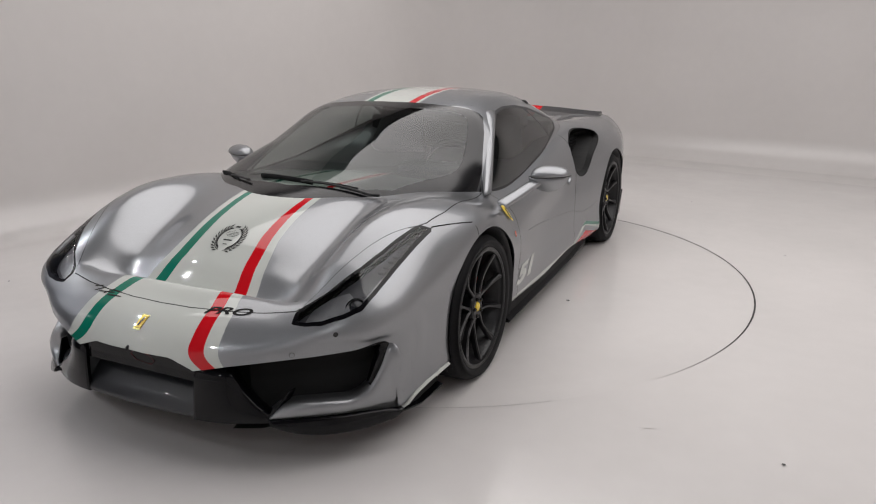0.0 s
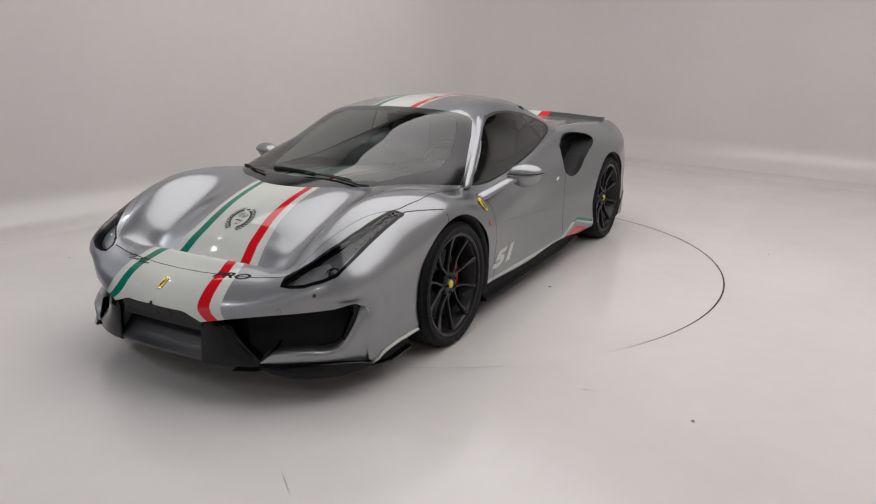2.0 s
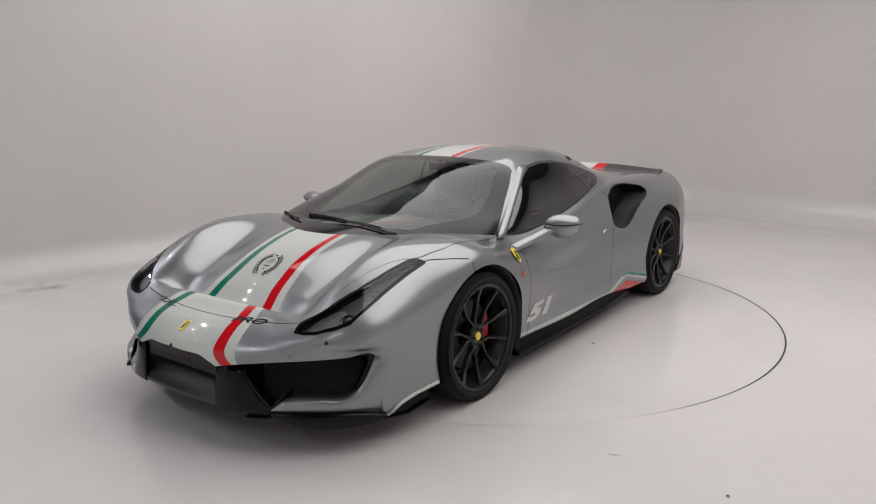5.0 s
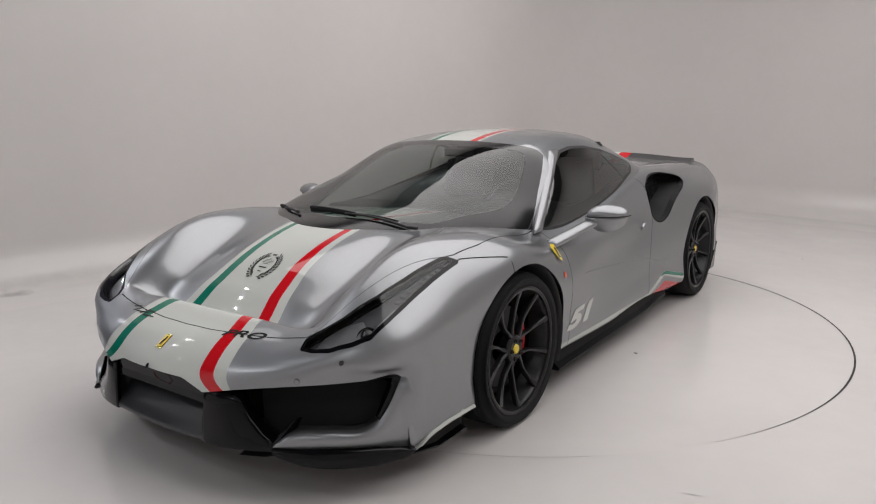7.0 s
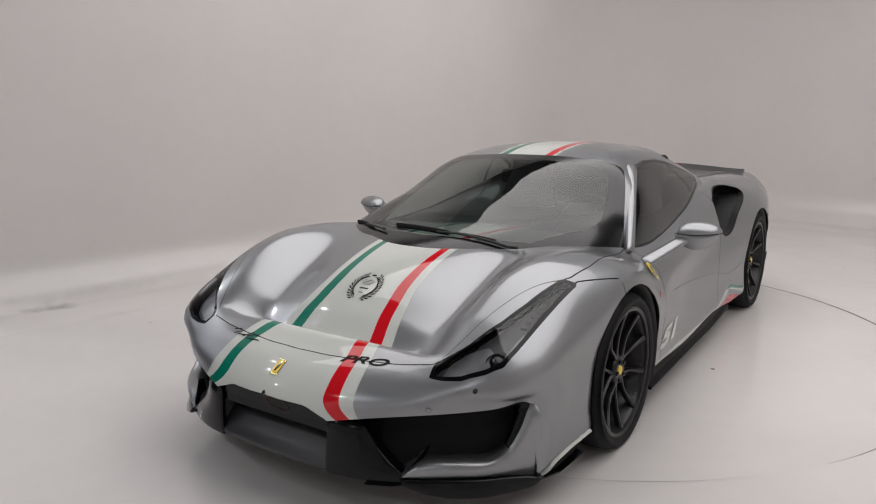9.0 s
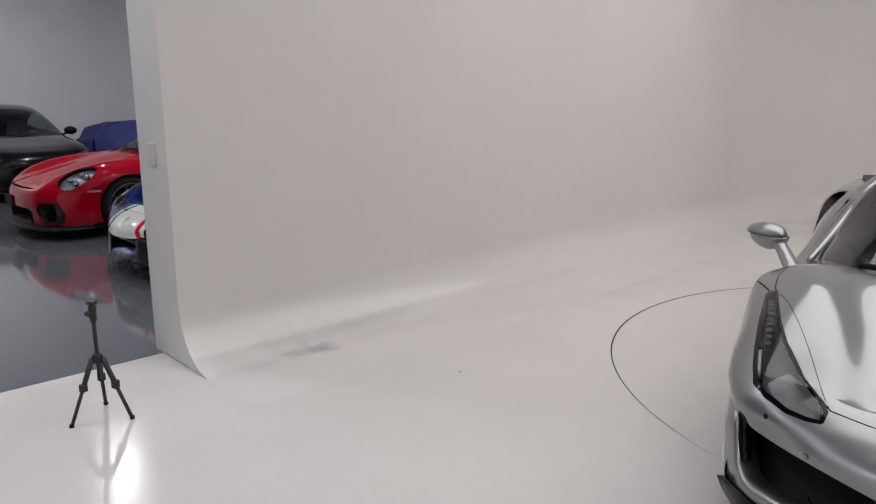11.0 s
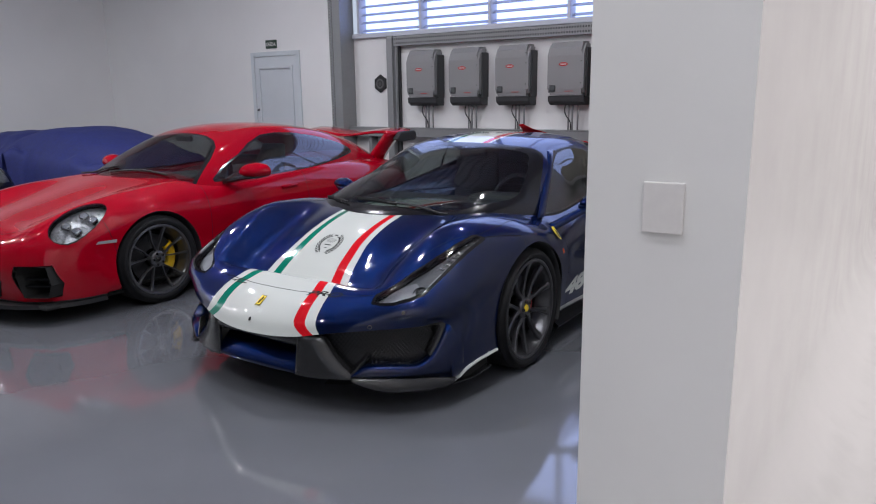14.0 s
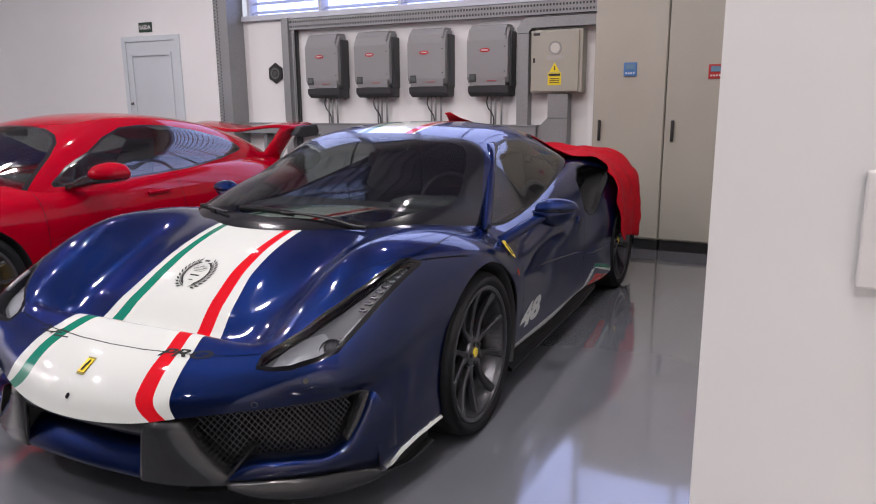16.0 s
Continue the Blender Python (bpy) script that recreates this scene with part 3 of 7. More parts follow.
    bm = lathe_bm([(-.034, .0001), (-.030, .012), (-.031, .020), (-.038, .0225)], 32, "x")
    part("hub_cap", bm, cap_mat, body, smooth=True)
    for i in range(5):
        a = 2 * math.pi * (i + .5) / 5
        bm = lathe_bm([(-.045, .010), (-.027, .0095), (-.025, .007), (-.030, .0055), (-.030, .0001)], 10, "x")
        for q in bm.verts:
            q.co.y += .043 * math.cos(a)
            q.co.z += .043 * math.sin(a)
        part("wheel_bolt", bm, BLACK_GLOSS if rim_mat is not BLACK_GLOSS else STEEL, body)
    return body


def laurel():
    """The wreath emblem: two branches of leaves, a ribbon bar and lines of small writing as bars."""
    leaves, bars = [], []
    for side in (-1, 1):
        for i in range(11):
            a = math.radians(-62 + i * 12.5)
            for r, tilt in ((.098, .75), (.074, -.55)):
                cx, cy = side * r * math.cos(a), r * math.sin(a)
                d = a + math.pi / 2 - tilt * .9
                dx, dy = side * math.cos(d), math.sin(d)
                ln, wd = .017, .0052
                leaves.append([(cx - dx * ln, cy - dy * ln), (cx + dy * wd, cy - dx * wd), (cx + dx * ln, cy + dy * ln), (cx - dy * wd, cy + dx * wd)])
        stem = [(side * .086 * math.cos(math.radians(b)), .086 * math.sin(math.radians(b))) for b in range(-80, 75, 12)]
        for p, q in zip(stem, stem[1:]):
            leaves.append([(p[0], p[1]), (q[0], q[1]), (q[0] * .965, q[1] * .965), (p[0] * .965, p[1] * .965)])
    for y, w, h in ((.082, .016, .006), (.050, .006, .0012), (.040, .034, .0012), (.030, .046, .0012), (.020, .040, .0012), (.010, .028, .0012), (-.016, .030, .0036), (-.044, .014, .0022)):
        bars.append([(-w, y - h), (w, y - h), (w, y + h), (-w, y + h)])
    return shape_mesh(leaves + bars)


LAMP = [(.872, -.362), (.832, -.402), (.812, -.500), (.783, -.610), (.742, -.710), (.668, -.825), (.600, -.888), (.583, -.922), (.592, -.960), (.640, -.952), (.700, -.930),
        (.768, -.882), (.812, -.830), (.830, -.760), (.843, -.680), (.857, -.570), (.866, -.460)]
ARCH_F, ARCH_R = .388, .392


STRIPE_Y = (-1.2, -1.1, -1.0, -.90, -.80, -.70, -.57, -.43, -.27, .85, 3.3)


def stripe_edges(y, z):
    """Half widths of the long stripes: inner and outer edge of the coloured band, outer edge of the white; they flare under the nose."""
    flare = 6.6 * np.clip(.480 - z, 0, .13) ** 2 * (y < -.9)
    inner = np.interp(y, STRIPE_Y, (.258, .248, .236, .206, .186, .166, .152, .153, .157, .122, .118)) + flare * 1.9
    outer = np.interp(y, STRIPE_Y, (.330, .308, .292, .262, .246, .222, .204, .195, .194, .168, .164)) + flare * 2.0
    white = np.interp(y, STRIPE_Y, (.398, .366, .345, .312, .296, .268, .240, .232, .229, .188, .184)) + flare * 1.1
    return inner, outer, np.maximum(white, outer + .002)


def stripes(sheet, only):
    sheet.cut(lambda x, y, z: np.abs(x) - stripe_edges(y, z)[2], colour=1, only=only)
    for s, colour in ((1, 3), (-1, 2)):
        sheet.cut(lambda x, y, z: np.maximum(stripe_edges(y, z)[0] - s * x, s * x - stripe_edges(y, z)[1]), colour=colour, only=only)


def gap(field, width=.0022):
    return lambda x, y, z: np.abs(field(x, y, z)) - width


def sides(sheet, panel):
    """A panel's left and right halves as meshes of their own."""
    v, t, c = sheet.piece(panel)
    if not len(t):
        return []
    left = v[t].mean(1)[:, 0] > 0
    out = []
    for pick in (left, ~left):
        for tt, cc in islands(t[pick], c[pick], len(v)):
            used, inv = np.unique(tt, return_inverse=True)
            out.append((v[used], inv.reshape(-1, 3), cc))
    return out


def islands(t, c, n):
    """The connected pieces of a triangle list; scraps stay with the largest piece."""
    label = np.arange(n)
    while True:
        low = label[t].min(1)
        new_label = label.copy()
        for i in range(3):
            np.minimum.at(new_label, t[:, i], low)
        new_label = new_label[new_label]
        if (new_label == label).all():
            break
        label = new_label
    mark = label[t[:, 0]]
    ids, count = np.unique(mark, return_counts=True)
    main = ids[count.argmax()]
    for k, m in zip(ids, count):
        if m < 60 and k != main:
            mark[mark == k] = main
    return [(t[mark == k], c[mark == k]) for k in np.unique(mark)]


def mid_engined_coupe(label, m, paint, number, rim_mat, style, lamp_glass, mesh_in_grille, seat_mat, fascia, tray):
    car = thing("sports_car", label, "car", m)
    paints = [paint, STRIPE_WHITE, STRIPE_GREEN, STRIPE_RED]
    body = Sheet(loft(both_sides(coupe_lines()), 12, 14, 2, hold=(4, 5)))
    cabin = Sheet(loft(both_sides(cabin_lines()), 12, 12, 10))
    tree = BVHTree.FromPolygons([Vector(p) for p in body.v], body.t.tolist())
    ctree = BVHTree.FromPolygons([Vector(p) for p in cabin.v], cabin.t.tolist())

    # ---- body panels: 1 bumper, 2 lamps, 3 bonnet, 4 wings, 5 doors, 6 rear quarters, 8 openings, 9 joints
    ax = np.abs
    bonnet = [(-.5, -1.018), (0, -1.018), (.15, -1.012), (.3, -.990), (.45, -.952), (.575, -.916)] + LAMP[6:0:-1] + [(.845, -.36), (.856, -.2), (.83, .12), (.775, .43), (.7, .8), (-.5, .8)]
    bumper = [(-.5, -1.5), (1.3, -1.5), (1.3, -.10), (.95, -.10), (.868, -.350)] + LAMP[:0:-1] + [(.575, -.916), (.45, -.952), (.3, -.990), (.15, -1.012), (0, -1.018), (-.5, -1.018)]

    def f_bonnet(x, y, z):
        return poly_field(ax(x), y, bonnet)

    def f_bumper(x, y, z):
        return poly_field(ax(x), y, bumper)

    def f_lamp(x, y, z):
        return np.maximum(poly_field(ax(x), y, LAMP, .004), .40 - z)

    body.cut(lambda x, y, z: y - .47, panel=4)
    body.cut(lambda x, y, z: np.maximum(.47 - y, y - 1.70 - .25 * (z - .5)), panel=5)
    body.cut(lambda x, y, z: 1.70 + .25 * (z - .5) - y, panel=6)
    body.cut(f_bonnet, panel=3)
    body.cut(f_bumper, panel=1)
    body.cut(f_lamp, panel=2)
    body.cut(lambda x, y, z: f_lamp(x, y, z) + .013, colour=5, only=[2])
    tray_line = [(.625, -.925), (.690, -.905), (.752, -.862), (.785, -.815), (.735, -.79), (.68, -.825), (.628, -.875)]
    body.cut(lambda x, y, z: poly_field(ax(x), y, tray_line, .006), colour=4, only=[2])
    stripes(body, [1, 3, 6])
    for f, only in ((f_bonnet, [1, 3, 4]), (f_bumper, [1, 4])):
        body.cut(gap(f), panel=9, only=only)
    body.cut(gap(lambda x, y, z: y - .47), panel=9, only=[4, 5])
    body.cut(gap(lambda x, y, z: y - 1.70 - .25 * (z - .5)), panel=9, only=[5, 6])
    body.cut(lambda x, y, z: np.maximum(np.hypot(y, z - .345) - ARCH_F, .5 - ax(x)), panel=8)
    if number != "48":
        body.cut(lambda x, y, z: np.maximum(z - np.interp(ax(x), (0, .19, .29, .34), (.446, .438, .402, .35)), y + 1.0), panel=8)
    body.cut(lambda x, y, z: np.maximum(np.maximum(z - np.interp(y, (-.70, -.675, -.645, -.60, -.537, -.45, -.36), (.10, .134, .180, .203, .213, .218, .222)), y + .36), np.maximum(-.70 - y, .6 - ax(x))), panel=8)
    body.cut(lambda x, y, z: np.maximum(np.hypot(y - 2.65, z - .348) - ARCH_R, .5 - ax(x)), panel=8)
    duct = [(1.82, .885), (1.96, .926), (2.32, .918), (2.39, .90), (2.12, .765), (1.93, .662), (1.84, .662), (1.745, .72), (1.765, .82)]
    duct = [(p[1], p[2]) for p in smooth_curve([(0, y, z) for y, z in duct + duct[:1]], count=46)[:-1]]
    body.cut(lambda x, y, z: np.maximum(poly_field(y, z, duct, .006), .6 - ax(x)), panel=8)
    body.cut(lambda x, y, z: z - (.158 + .0 * x), panel=7, only=[4, 5, 6])
    # white coach line over the sill and the three-coloured wedge ahead of the rear wheel
    def sill_line(y):
        return .243 - .02 * (y - .4) + np.where(y > 1.62, (y - 1.62) * .33, 0) - np.where(y > 1.92, (y - 1.92) * .58, 0)
    body.cut(lambda x, y, z: np.maximum(np.abs(z - sill_line(y)) - .0145, y - 2.30), colour=1, only=[4, 5, 6])
    wedge = [(1.70, .212), (1.92, .260), (2.27, .176), (2.27, .150), (1.85, .188)]
    body.cut(lambda x, y, z: poly_field(y, z, wedge), colour=3, only=[5, 6])
    green = [(1.80, .29), (1.93, .325), (2.27, .245), (2.27, .222), (1.93, .302)]
    body.cut(lambda x, y, z: poly_field(y, z, green), colour=2, only=[5, 6])
    body.cut(lambda x, y, z: np.maximum(z - sill_line(y) + .02, .30 - y), panel=7, only=[4, 5])
    body.cut(lambda x, y, z: np.maximum(np.abs(np.hypot(y + .04, z - .315) - .425) - .010, np.maximum(np.maximum(y + .385, z - .235), .7 - ax(x))), colour=1, only=[1])

    for panel, name in ((1, "front_bumper"), (3, "bonnet")):
        v, t, c = body.piece(panel)
        link_mesh(name, v, t, paints, car, c)
    for panel, name in ((4, "wing"), (5, "door"), (6, "rear_quarter")):
        for v, t, c in sides(body, panel):
            link_mesh(name, v, t, paints, car, c)
    for v, t, c in sides(body, 7):
        link_mesh("side_skirt", v, t, SKIRT_BLACK, car, label="gloss black side skirt")
    v, t, c = body.piece(1, 3, 4, 5, 6, 7, 9, push=-.009)
    link_mesh("inner_shell", v, t, BLACK_VOID, car)

    # ---- glasshouse: 1 windscreen, 2 black glass border, 3 roof, 4 door glass, 5 quarter glass
    screen = [(-.5, .868), (0, .868), (.30, .872), (.42, .884), (.50, .902), (.548, .912), (.585, .895), (.640, .775), (.690, .635), (.745, .49), (.795, .36), (.75, -.2), (.4, -.6), (-.5, -.6)]

    def f_screen(x, y, z):
        return poly_field(ax(x), y, screen)

    side_glass = [(.500, .803), (.70, .803), (1.0, .824), (1.39, .892), (1.66, .948), (1.83, .985), (1.893, 1.02), (1.83, 1.048), (1.65, 1.106), (1.44, 1.140), (1.24, 1.146), (1.085, 1.130),
                  (.925, 1.080), (.810, 1.015), (.675, .930)]

    def f_side(x, y, z):
        return np.maximum(poly_field(y, z, side_glass, .004), .50 - ax(x))

    cabin.panel[:] = 3
    cabin.cut(f_screen, panel=2)
    clear = [(-.5, .775), (0, .775), (.28, .782), (.40, .795), (.475, .808), (.515, .800), (.545, .765), (.590, .655), (.628, .53), (.655, .41), (.655, .31), (.625, .20), (.570, .09),
             (.50, -.03), (.30, -.125), (0, -.165), (-.5, -.165)]
    cabin.cut(lambda x, y, z: poly_field(ax(x), y, clear), panel=1, only=[2])
    cabin.cut(lambda x, y, z: f_side(x, y, z) - .014, panel=7, only=[2, 3])
    cabin.cut(f_side, panel=4, only=[7])
    cabin.cut(lambda x, y, z: np.maximum(1.62 + .55 * (1.0 - z) - y, .50 - ax(x)), panel=5, only=[4])
    cabin.cut(gap(lambda x, y, z: y - 1.62 - .55 * (1.0 - z), .011), panel=7, only=[4, 5])
    cabin.cut(lambda x, y, z: np.maximum(poly_field(ax(x), y, [(-.5, 1.78), (0, 1.78), (.40, 1.80), (.36, 2.6), (0, 2.62), (-.5, 2.62)], .01), .9 - z), panel=6, only=[3])
    cabin.cut(lambda x, y, z: np.abs(y - 1.005 + .15 * x * x) - .0015, panel=2, only=[3])
    stripes(cabin, [3])
    v, t, c = cabin.piece(1)
    w = link_mesh("windscreen", v, t, GLASS_CAR, car, label="tinted curved windscreen")
    v, t, c = cabin.piece(2)
    link_mesh("glass_border", v, t, GLASS_FRIT, car)
    for v, t, c in sides(cabin, 7):
        link_mesh("window_seal", v, t, BLACK_PLASTIC, car)
    v, t, c = cabin.piece(3)
    link_mesh("roof", v, t, paints, car, c)
    v, t, c = cabin.piece(6)
    link_mesh("engine_cover", v, t, GLASS_CAR, car)
    for panel, name in ((4, "side_window"), (5, "quarter_window")):
        for v, t, c in sides(cabin, panel):
            link_mesh(name, v, t, GLASS_DARK, car)

    # painted windscreen pillars between the two panes
    for s in (-1, 1):
        fore = smooth_curve([(.808, .345, .798), (.752, .49, .872), (.697, .635, .956), (.645, .775, 1.043), (.592, .900, 1.128), (.560, .955, 1.163)], count=20)
        aft = smooth_curve([(.812, .528, .792), (.782, .625, .862), (.742, .742, .940), (.692, .885, 1.028), (.634, 1.06, 1.113), (.594, 1.20, 1.153)], count=20)
        secs = []
        for k, (p, q) in zip(np.linspace(0, 1, 20), zip(fore, aft)):
            up = np.array([.62, -.12, .42])
            sink = .020 * max(0, (k - .72) / .28) ** 2
            f, e = p * .84 + q * .16 - up * sink, p * .42 + q * .58 - up * sink
            secs.append([(s * c[0], c[1], c[2]) for c in (f - up * .02, f + up * .006, f * .7 + e * .3 + up * .013, f * .35 + e * .65 + up * .015, e + up * .011, e - up * .02)])
        part("windscreen_pillar", loft_bm(secs), paint, car, smooth=True)

    # ---- inside
    bm = box_bm((-.66, .42, .50), (.66, .78, .84), .05, 3)
    bm = box_bm((.18, .56, .72), (.56, .80, .885), .04, 3, bm)
    part("dashboard", bm, TRIM_DARK, car, "dark leather dashboard", smooth=True)
    bm = lathe_bm([(r * .014, .165 + .014 * s) for r, s in ((math.cos(k * math.pi / 4), math.sin(k * math.pi / 4)) for k in range(8))], 36, "y", close=True)
    box_bm((-.16, -.008, -.018), (.16, .008, .018), .006, 1, bm)
    box_bm((-.05, -.02, -.05), (.05, .012, .04), .012, 2, bm)
    part("steering_wheel", bm, TRIM_DARK, car, smooth=True, m=pose(.37, .90, .83, -22, 0, 0))
    for sx in (-.37, .37):
        secs = []
        for s in np.linspace(0, 1, 9):
            hw = .24 - .09 * s ** 2 + (.02 * math.sin(math.pi * s))
            y0, z0 = 1.42 + .30 * s, .40 + .66 * s
            secs.append([(sx + hw * math.cos(a), y0 + .07 * math.sin(a) - .02, z0) for a in np.linspace(0, 2 * math.pi, 16, endpoint=False)])
        bm = loft_bm(secs)
        box_bm((sx - .25, .95, .30), (sx + .25, 1.48, .44), .05, 3, bm)
        part("seat", bm, seat_mat, car, "dark bucket seat", smooth=True)
    part("cabin_floor", box_bm((-.78, .35, .24), (.78, 1.85, .30), .02), BLACK_VOID, car)
    bm = box_bm((-.70, 1.80, .30), (.70, 1.86, 1.02), .02)
    part("bulkhead", box_bm((-.56, 1.72, .98), (.56, 1.78, 1.165), .02, 1, bm), BLACK_VOID, car)
    part("rear_view_mirror", box_bm((-.11, .93, 1.105), (.11, .955, 1.155), .01, 2), BLACK_PLASTIC, car)

    # ---- front fascia
    lip = [l[0] for l in coupe_lines()[:7]]
    lip = smooth_curve(lip, count=40)
    for s in (-1, 1):
        # deep black opening behind the outer grille
        pts = lip[12:]
        secs = []
        for x, y, z in pts:
            nx = .35 + .4 * (x / .9)
            top, bot = z - .002, .205 + .08 * max(0, (x - .5) / .4)
            secs.append([(s * x, y + .004, top), (s * (x - .05 * nx), y + .16, top - .02), (s * (x - .05 * nx), y + .16, bot - .02), (s * x, y + .012, bot - .04)])
        part("intake", loft_bm(secs, False, False), BLACK_VOID, car, smooth=True)
        # surround of the opening's outer corner
        rim_o = smooth_curve([(.700, -.945, .444), (.800, -.858, .450), (.868, -.740, .442), (.853, -.776, .360), (.830, -.820, .296)], count=36)
        rim_i = smooth_curve([(.690, -.925, .436), (.780, -.850, .436), (.818, -.790, .425), (.812, -.812, .360), (.806, -.840, .305)], count=36)
        secs = [[(s * p[0], p[1], p[2]), (s * q[0], q[1] + .03, q[2]), (s * q[0], q[1] + .06, q[2]), (s * p[0], p[1] + .05, p[2])] for p, q in zip(rim_o, rim_i)]
        part("intake_frame", loft_bm(secs), fascia, car, "gloss dark intake surround", smooth=True)
        if mesh_in_grille:
            # diamond wire mesh on the curved plane of the opening
            wires = bmesh.new()
            face = lip[13:36]
            def on_face(u, w):
                k = min(int(u * (len(face) - 1)), len(face) - 2)
                f = u * (len(face) - 1) - k
                p = face[k] * (1 - f) + face[k + 1] * f
                bot = .215 + .07 * max(0, (p[0] - .5) / .4)
                return Vector((s * (p[0] - .02), p[1] + .055, bot + (p[2] - .012 - bot) * w))
            n = 26
            for d in (-1, 1):
                for i in range(-8, n + 8):
                    prev = None
                    for j in range(13):
                        w = j / 12
                        u = (i + d * (w - .5) * 8) / n
                        if 0 <= u <= 1:
                            p = on_face(u, w)
                            if prev is not None:
                                q = Vector((0, 0, .0022))
                                vs = [wires.verts.new(c) for c in (prev - q, p - q, p + q, prev + q)]
                                wires.faces.new(vs)
                            prev = p
                        else:
                            prev = None
            part("grille", wires, BLACK_GLOSS, car, "black diamond wire grille")
        # painted blade below the opening, running up into the bumper's side
        top = smooth_curve([(.553, -1.080, .226), (.592, -1.052, .258), (.716, -.956, .268), (.803, -.866, .266), (.829, -.822, .292), (.853, -.776, .360), (.871, -.738, .444)], count=30)
        bot = smooth_curve([(.553, -1.082, .219), (.605, -1.046, .214), (.690, -.975, .208), (.770, -.895, .200), (.822, -.826, .192), (.860, -.768, .180), (.889, -.727, .161)], count=30)
        secs = []
        for i, (p, q) in enumerate(zip(top, bot)):
            k = i / 29
            out = np.array([.35 + .5 * k, -.8 + .3 * k, .1]) * (.016 * math.sin(math.pi * min(1, k * 1.02)) + .004 * (1 - k) + .011 * k ** 3)
            back = np.array([-.045, .05, 0])
            secs.append([(s * c[0], c[1], c[2]) for c in (p + back, p, p * .75 + q * .25 + out * .9, (p + q) / 2 + out, p * .25 + q * .75 + out * .7, q, q + back)])
        tail = secs[-1]
        for d in (.030, .045, .060, .075, .090):
            rows = [(x, y, z) for x, y, z in tail[1:-1]]
            hits = [tree.ray_cast(Vector((s * 1.6, y + d, z)), Vector((-s, 0, 0)))[0] for x, y, z in rows]
            lifts = [-.004, .0014, .0014, .0014, .0014] if d < .08 else [-.004] * 5
            skin = [(h.x + s * e if h else x + s * d * .2, y + d, z) for h, e, (x, y, z) in zip(hits, lifts, rows)]
            secs.append([(skin[0][0] - s * .03, skin[0][1], skin[0][2])] + skin + [(skin[-1][0] - s * .03, skin[-1][1], skin[-1][2])])
        part("bumper_blade", loft_bm(secs), paint, car, smooth=True)
        # black upright between the mouth and the grille, wide at its foot
        def ring(z, x0, x1, y0, y1, inset=0.0):
            row = [(x0 + .006, y0 + .022), (x0, y0 + .006), (x0 + .002, y0 + .001)]
            for u in (.05, .2, .4, .6, .8, .95):
                row.append((x0 + (x1 - x0) * u, y0 + (y1 - y0) * u - .020 * math.sin(math.pi * u)))
            row += [(x1 - .002, y1 + .001), (x1, y1 + .006), (x1 - .012, y1 + .05), (x1 - .02, y1 + .052), ((x0 + x1) / 2, (y0 + y1) / 2 + .012)]
            return [(s * x, y + inset, z) for x, y in row]
        foot = [(.202, .272, .548, -1.176, -1.082), (.206, .272, .548, -1.176, -1.082), (.228, .274, .550, -1.177, -1.080), (.262, .276, .505, -1.174, -1.090), (.31, .278, .455, -1.170, -1.098), (.36, .280, .425, -1.164, -1.106), (.405, .282, .40, -1.158, -1.112)]
        bm = loft_bm([ring(*foot[0], inset=.01)] + [ring(*f) for f in foot])
        part("bumper_pillar", bm, fascia, car, "gloss dark bumper pillar", smooth=True)
        # upright fin that rises from the blade's root
        bm = loft_bm([[(s * .535, -1.088, .215), (s * .556, -1.082, .215), (s * .566, -1.02, .215), (s * .545, -1.02, .215)],
                      [(s * .558, -1.062, .250), (s * .570, -1.058, .250), (s * .578, -1.00, .250), (s * .566, -1.00, .250)],
                      [(s * .598, -1.010, .312), (s * .602, -1.008, .312), (s * .604, -.98, .312), (s * .600, -.98, .312)]])
        part("winglet", bm, fascia, car)
        # carbon end plate under the blade with a rounded end
        low = smooth_curve([(.556, -1.078, .202), (.600, -1.050, .178), (.665, -1.005, .156), (.772, -.905, .141), (.853, -.785, .138), (.892, -.730, .150), (.906, -.715, .172)], count=30)
        secs = []
        for i, (p, q) in enumerate(zip(bot, low)):
            k = i / 29
            n = np.array([.4 + .45 * k, -.75 + .3 * k, 0])
            lift = .024 * max(0, (k - .80) / .2)
            p = p + np.array([0, 0, -.003 + lift * .6])
            secs.append([(s * c[0], c[1], c[2]) for c in (p - n * .06, p + n * .004, p + n * (.012 + lift * .3) + np.array([0, 0, -.006]), q + n * .022, q + n * .014 - np.array([0, 0, .008]), q - n * .07)])
        part("splitter_blade", loft_bm(secs), fascia, car, "carbon black splitter blade", smooth=True)
        # turning vane between the bumper and the front wheel, with a thin strake along its foot
        bm = loft_bm([[(s * .872, -.665, .125), (s * .880, -.665, .150), (s * .82, -.66, .160), (s * .80, -.66, .125)],
                      [(s * .900, -.55, .120), (s * .895, -.55, .205), (s * .80, -.55, .215), (s * .78, -.55, .12)],
                      [(s * .925, -.43, .150), (s * .915, -.42, .225), (s * .80, -.42, .235), (s * .78, -.42, .15)]])
        part("turning_vane", bm, BLACK_VOID, car)
        bm = loft_bm([[(s * .868, -.700, .118), (s * .874, -.700, .126), (s * .85, -.69, .130), (s * .84, -.69, .122)],
                      [(s * .915, -.57, .112), (s * .921, -.57, .122), (s * .88, -.56, .130), (s * .87, -.56, .120)],
                      [(s * .950, -.44, .142), (s * .956, -.44, .154), (s * .91, -.43, .160), (s * .90, -.43, .148)]])
        part("strake", bm, fascia, car, "thin dark strake")
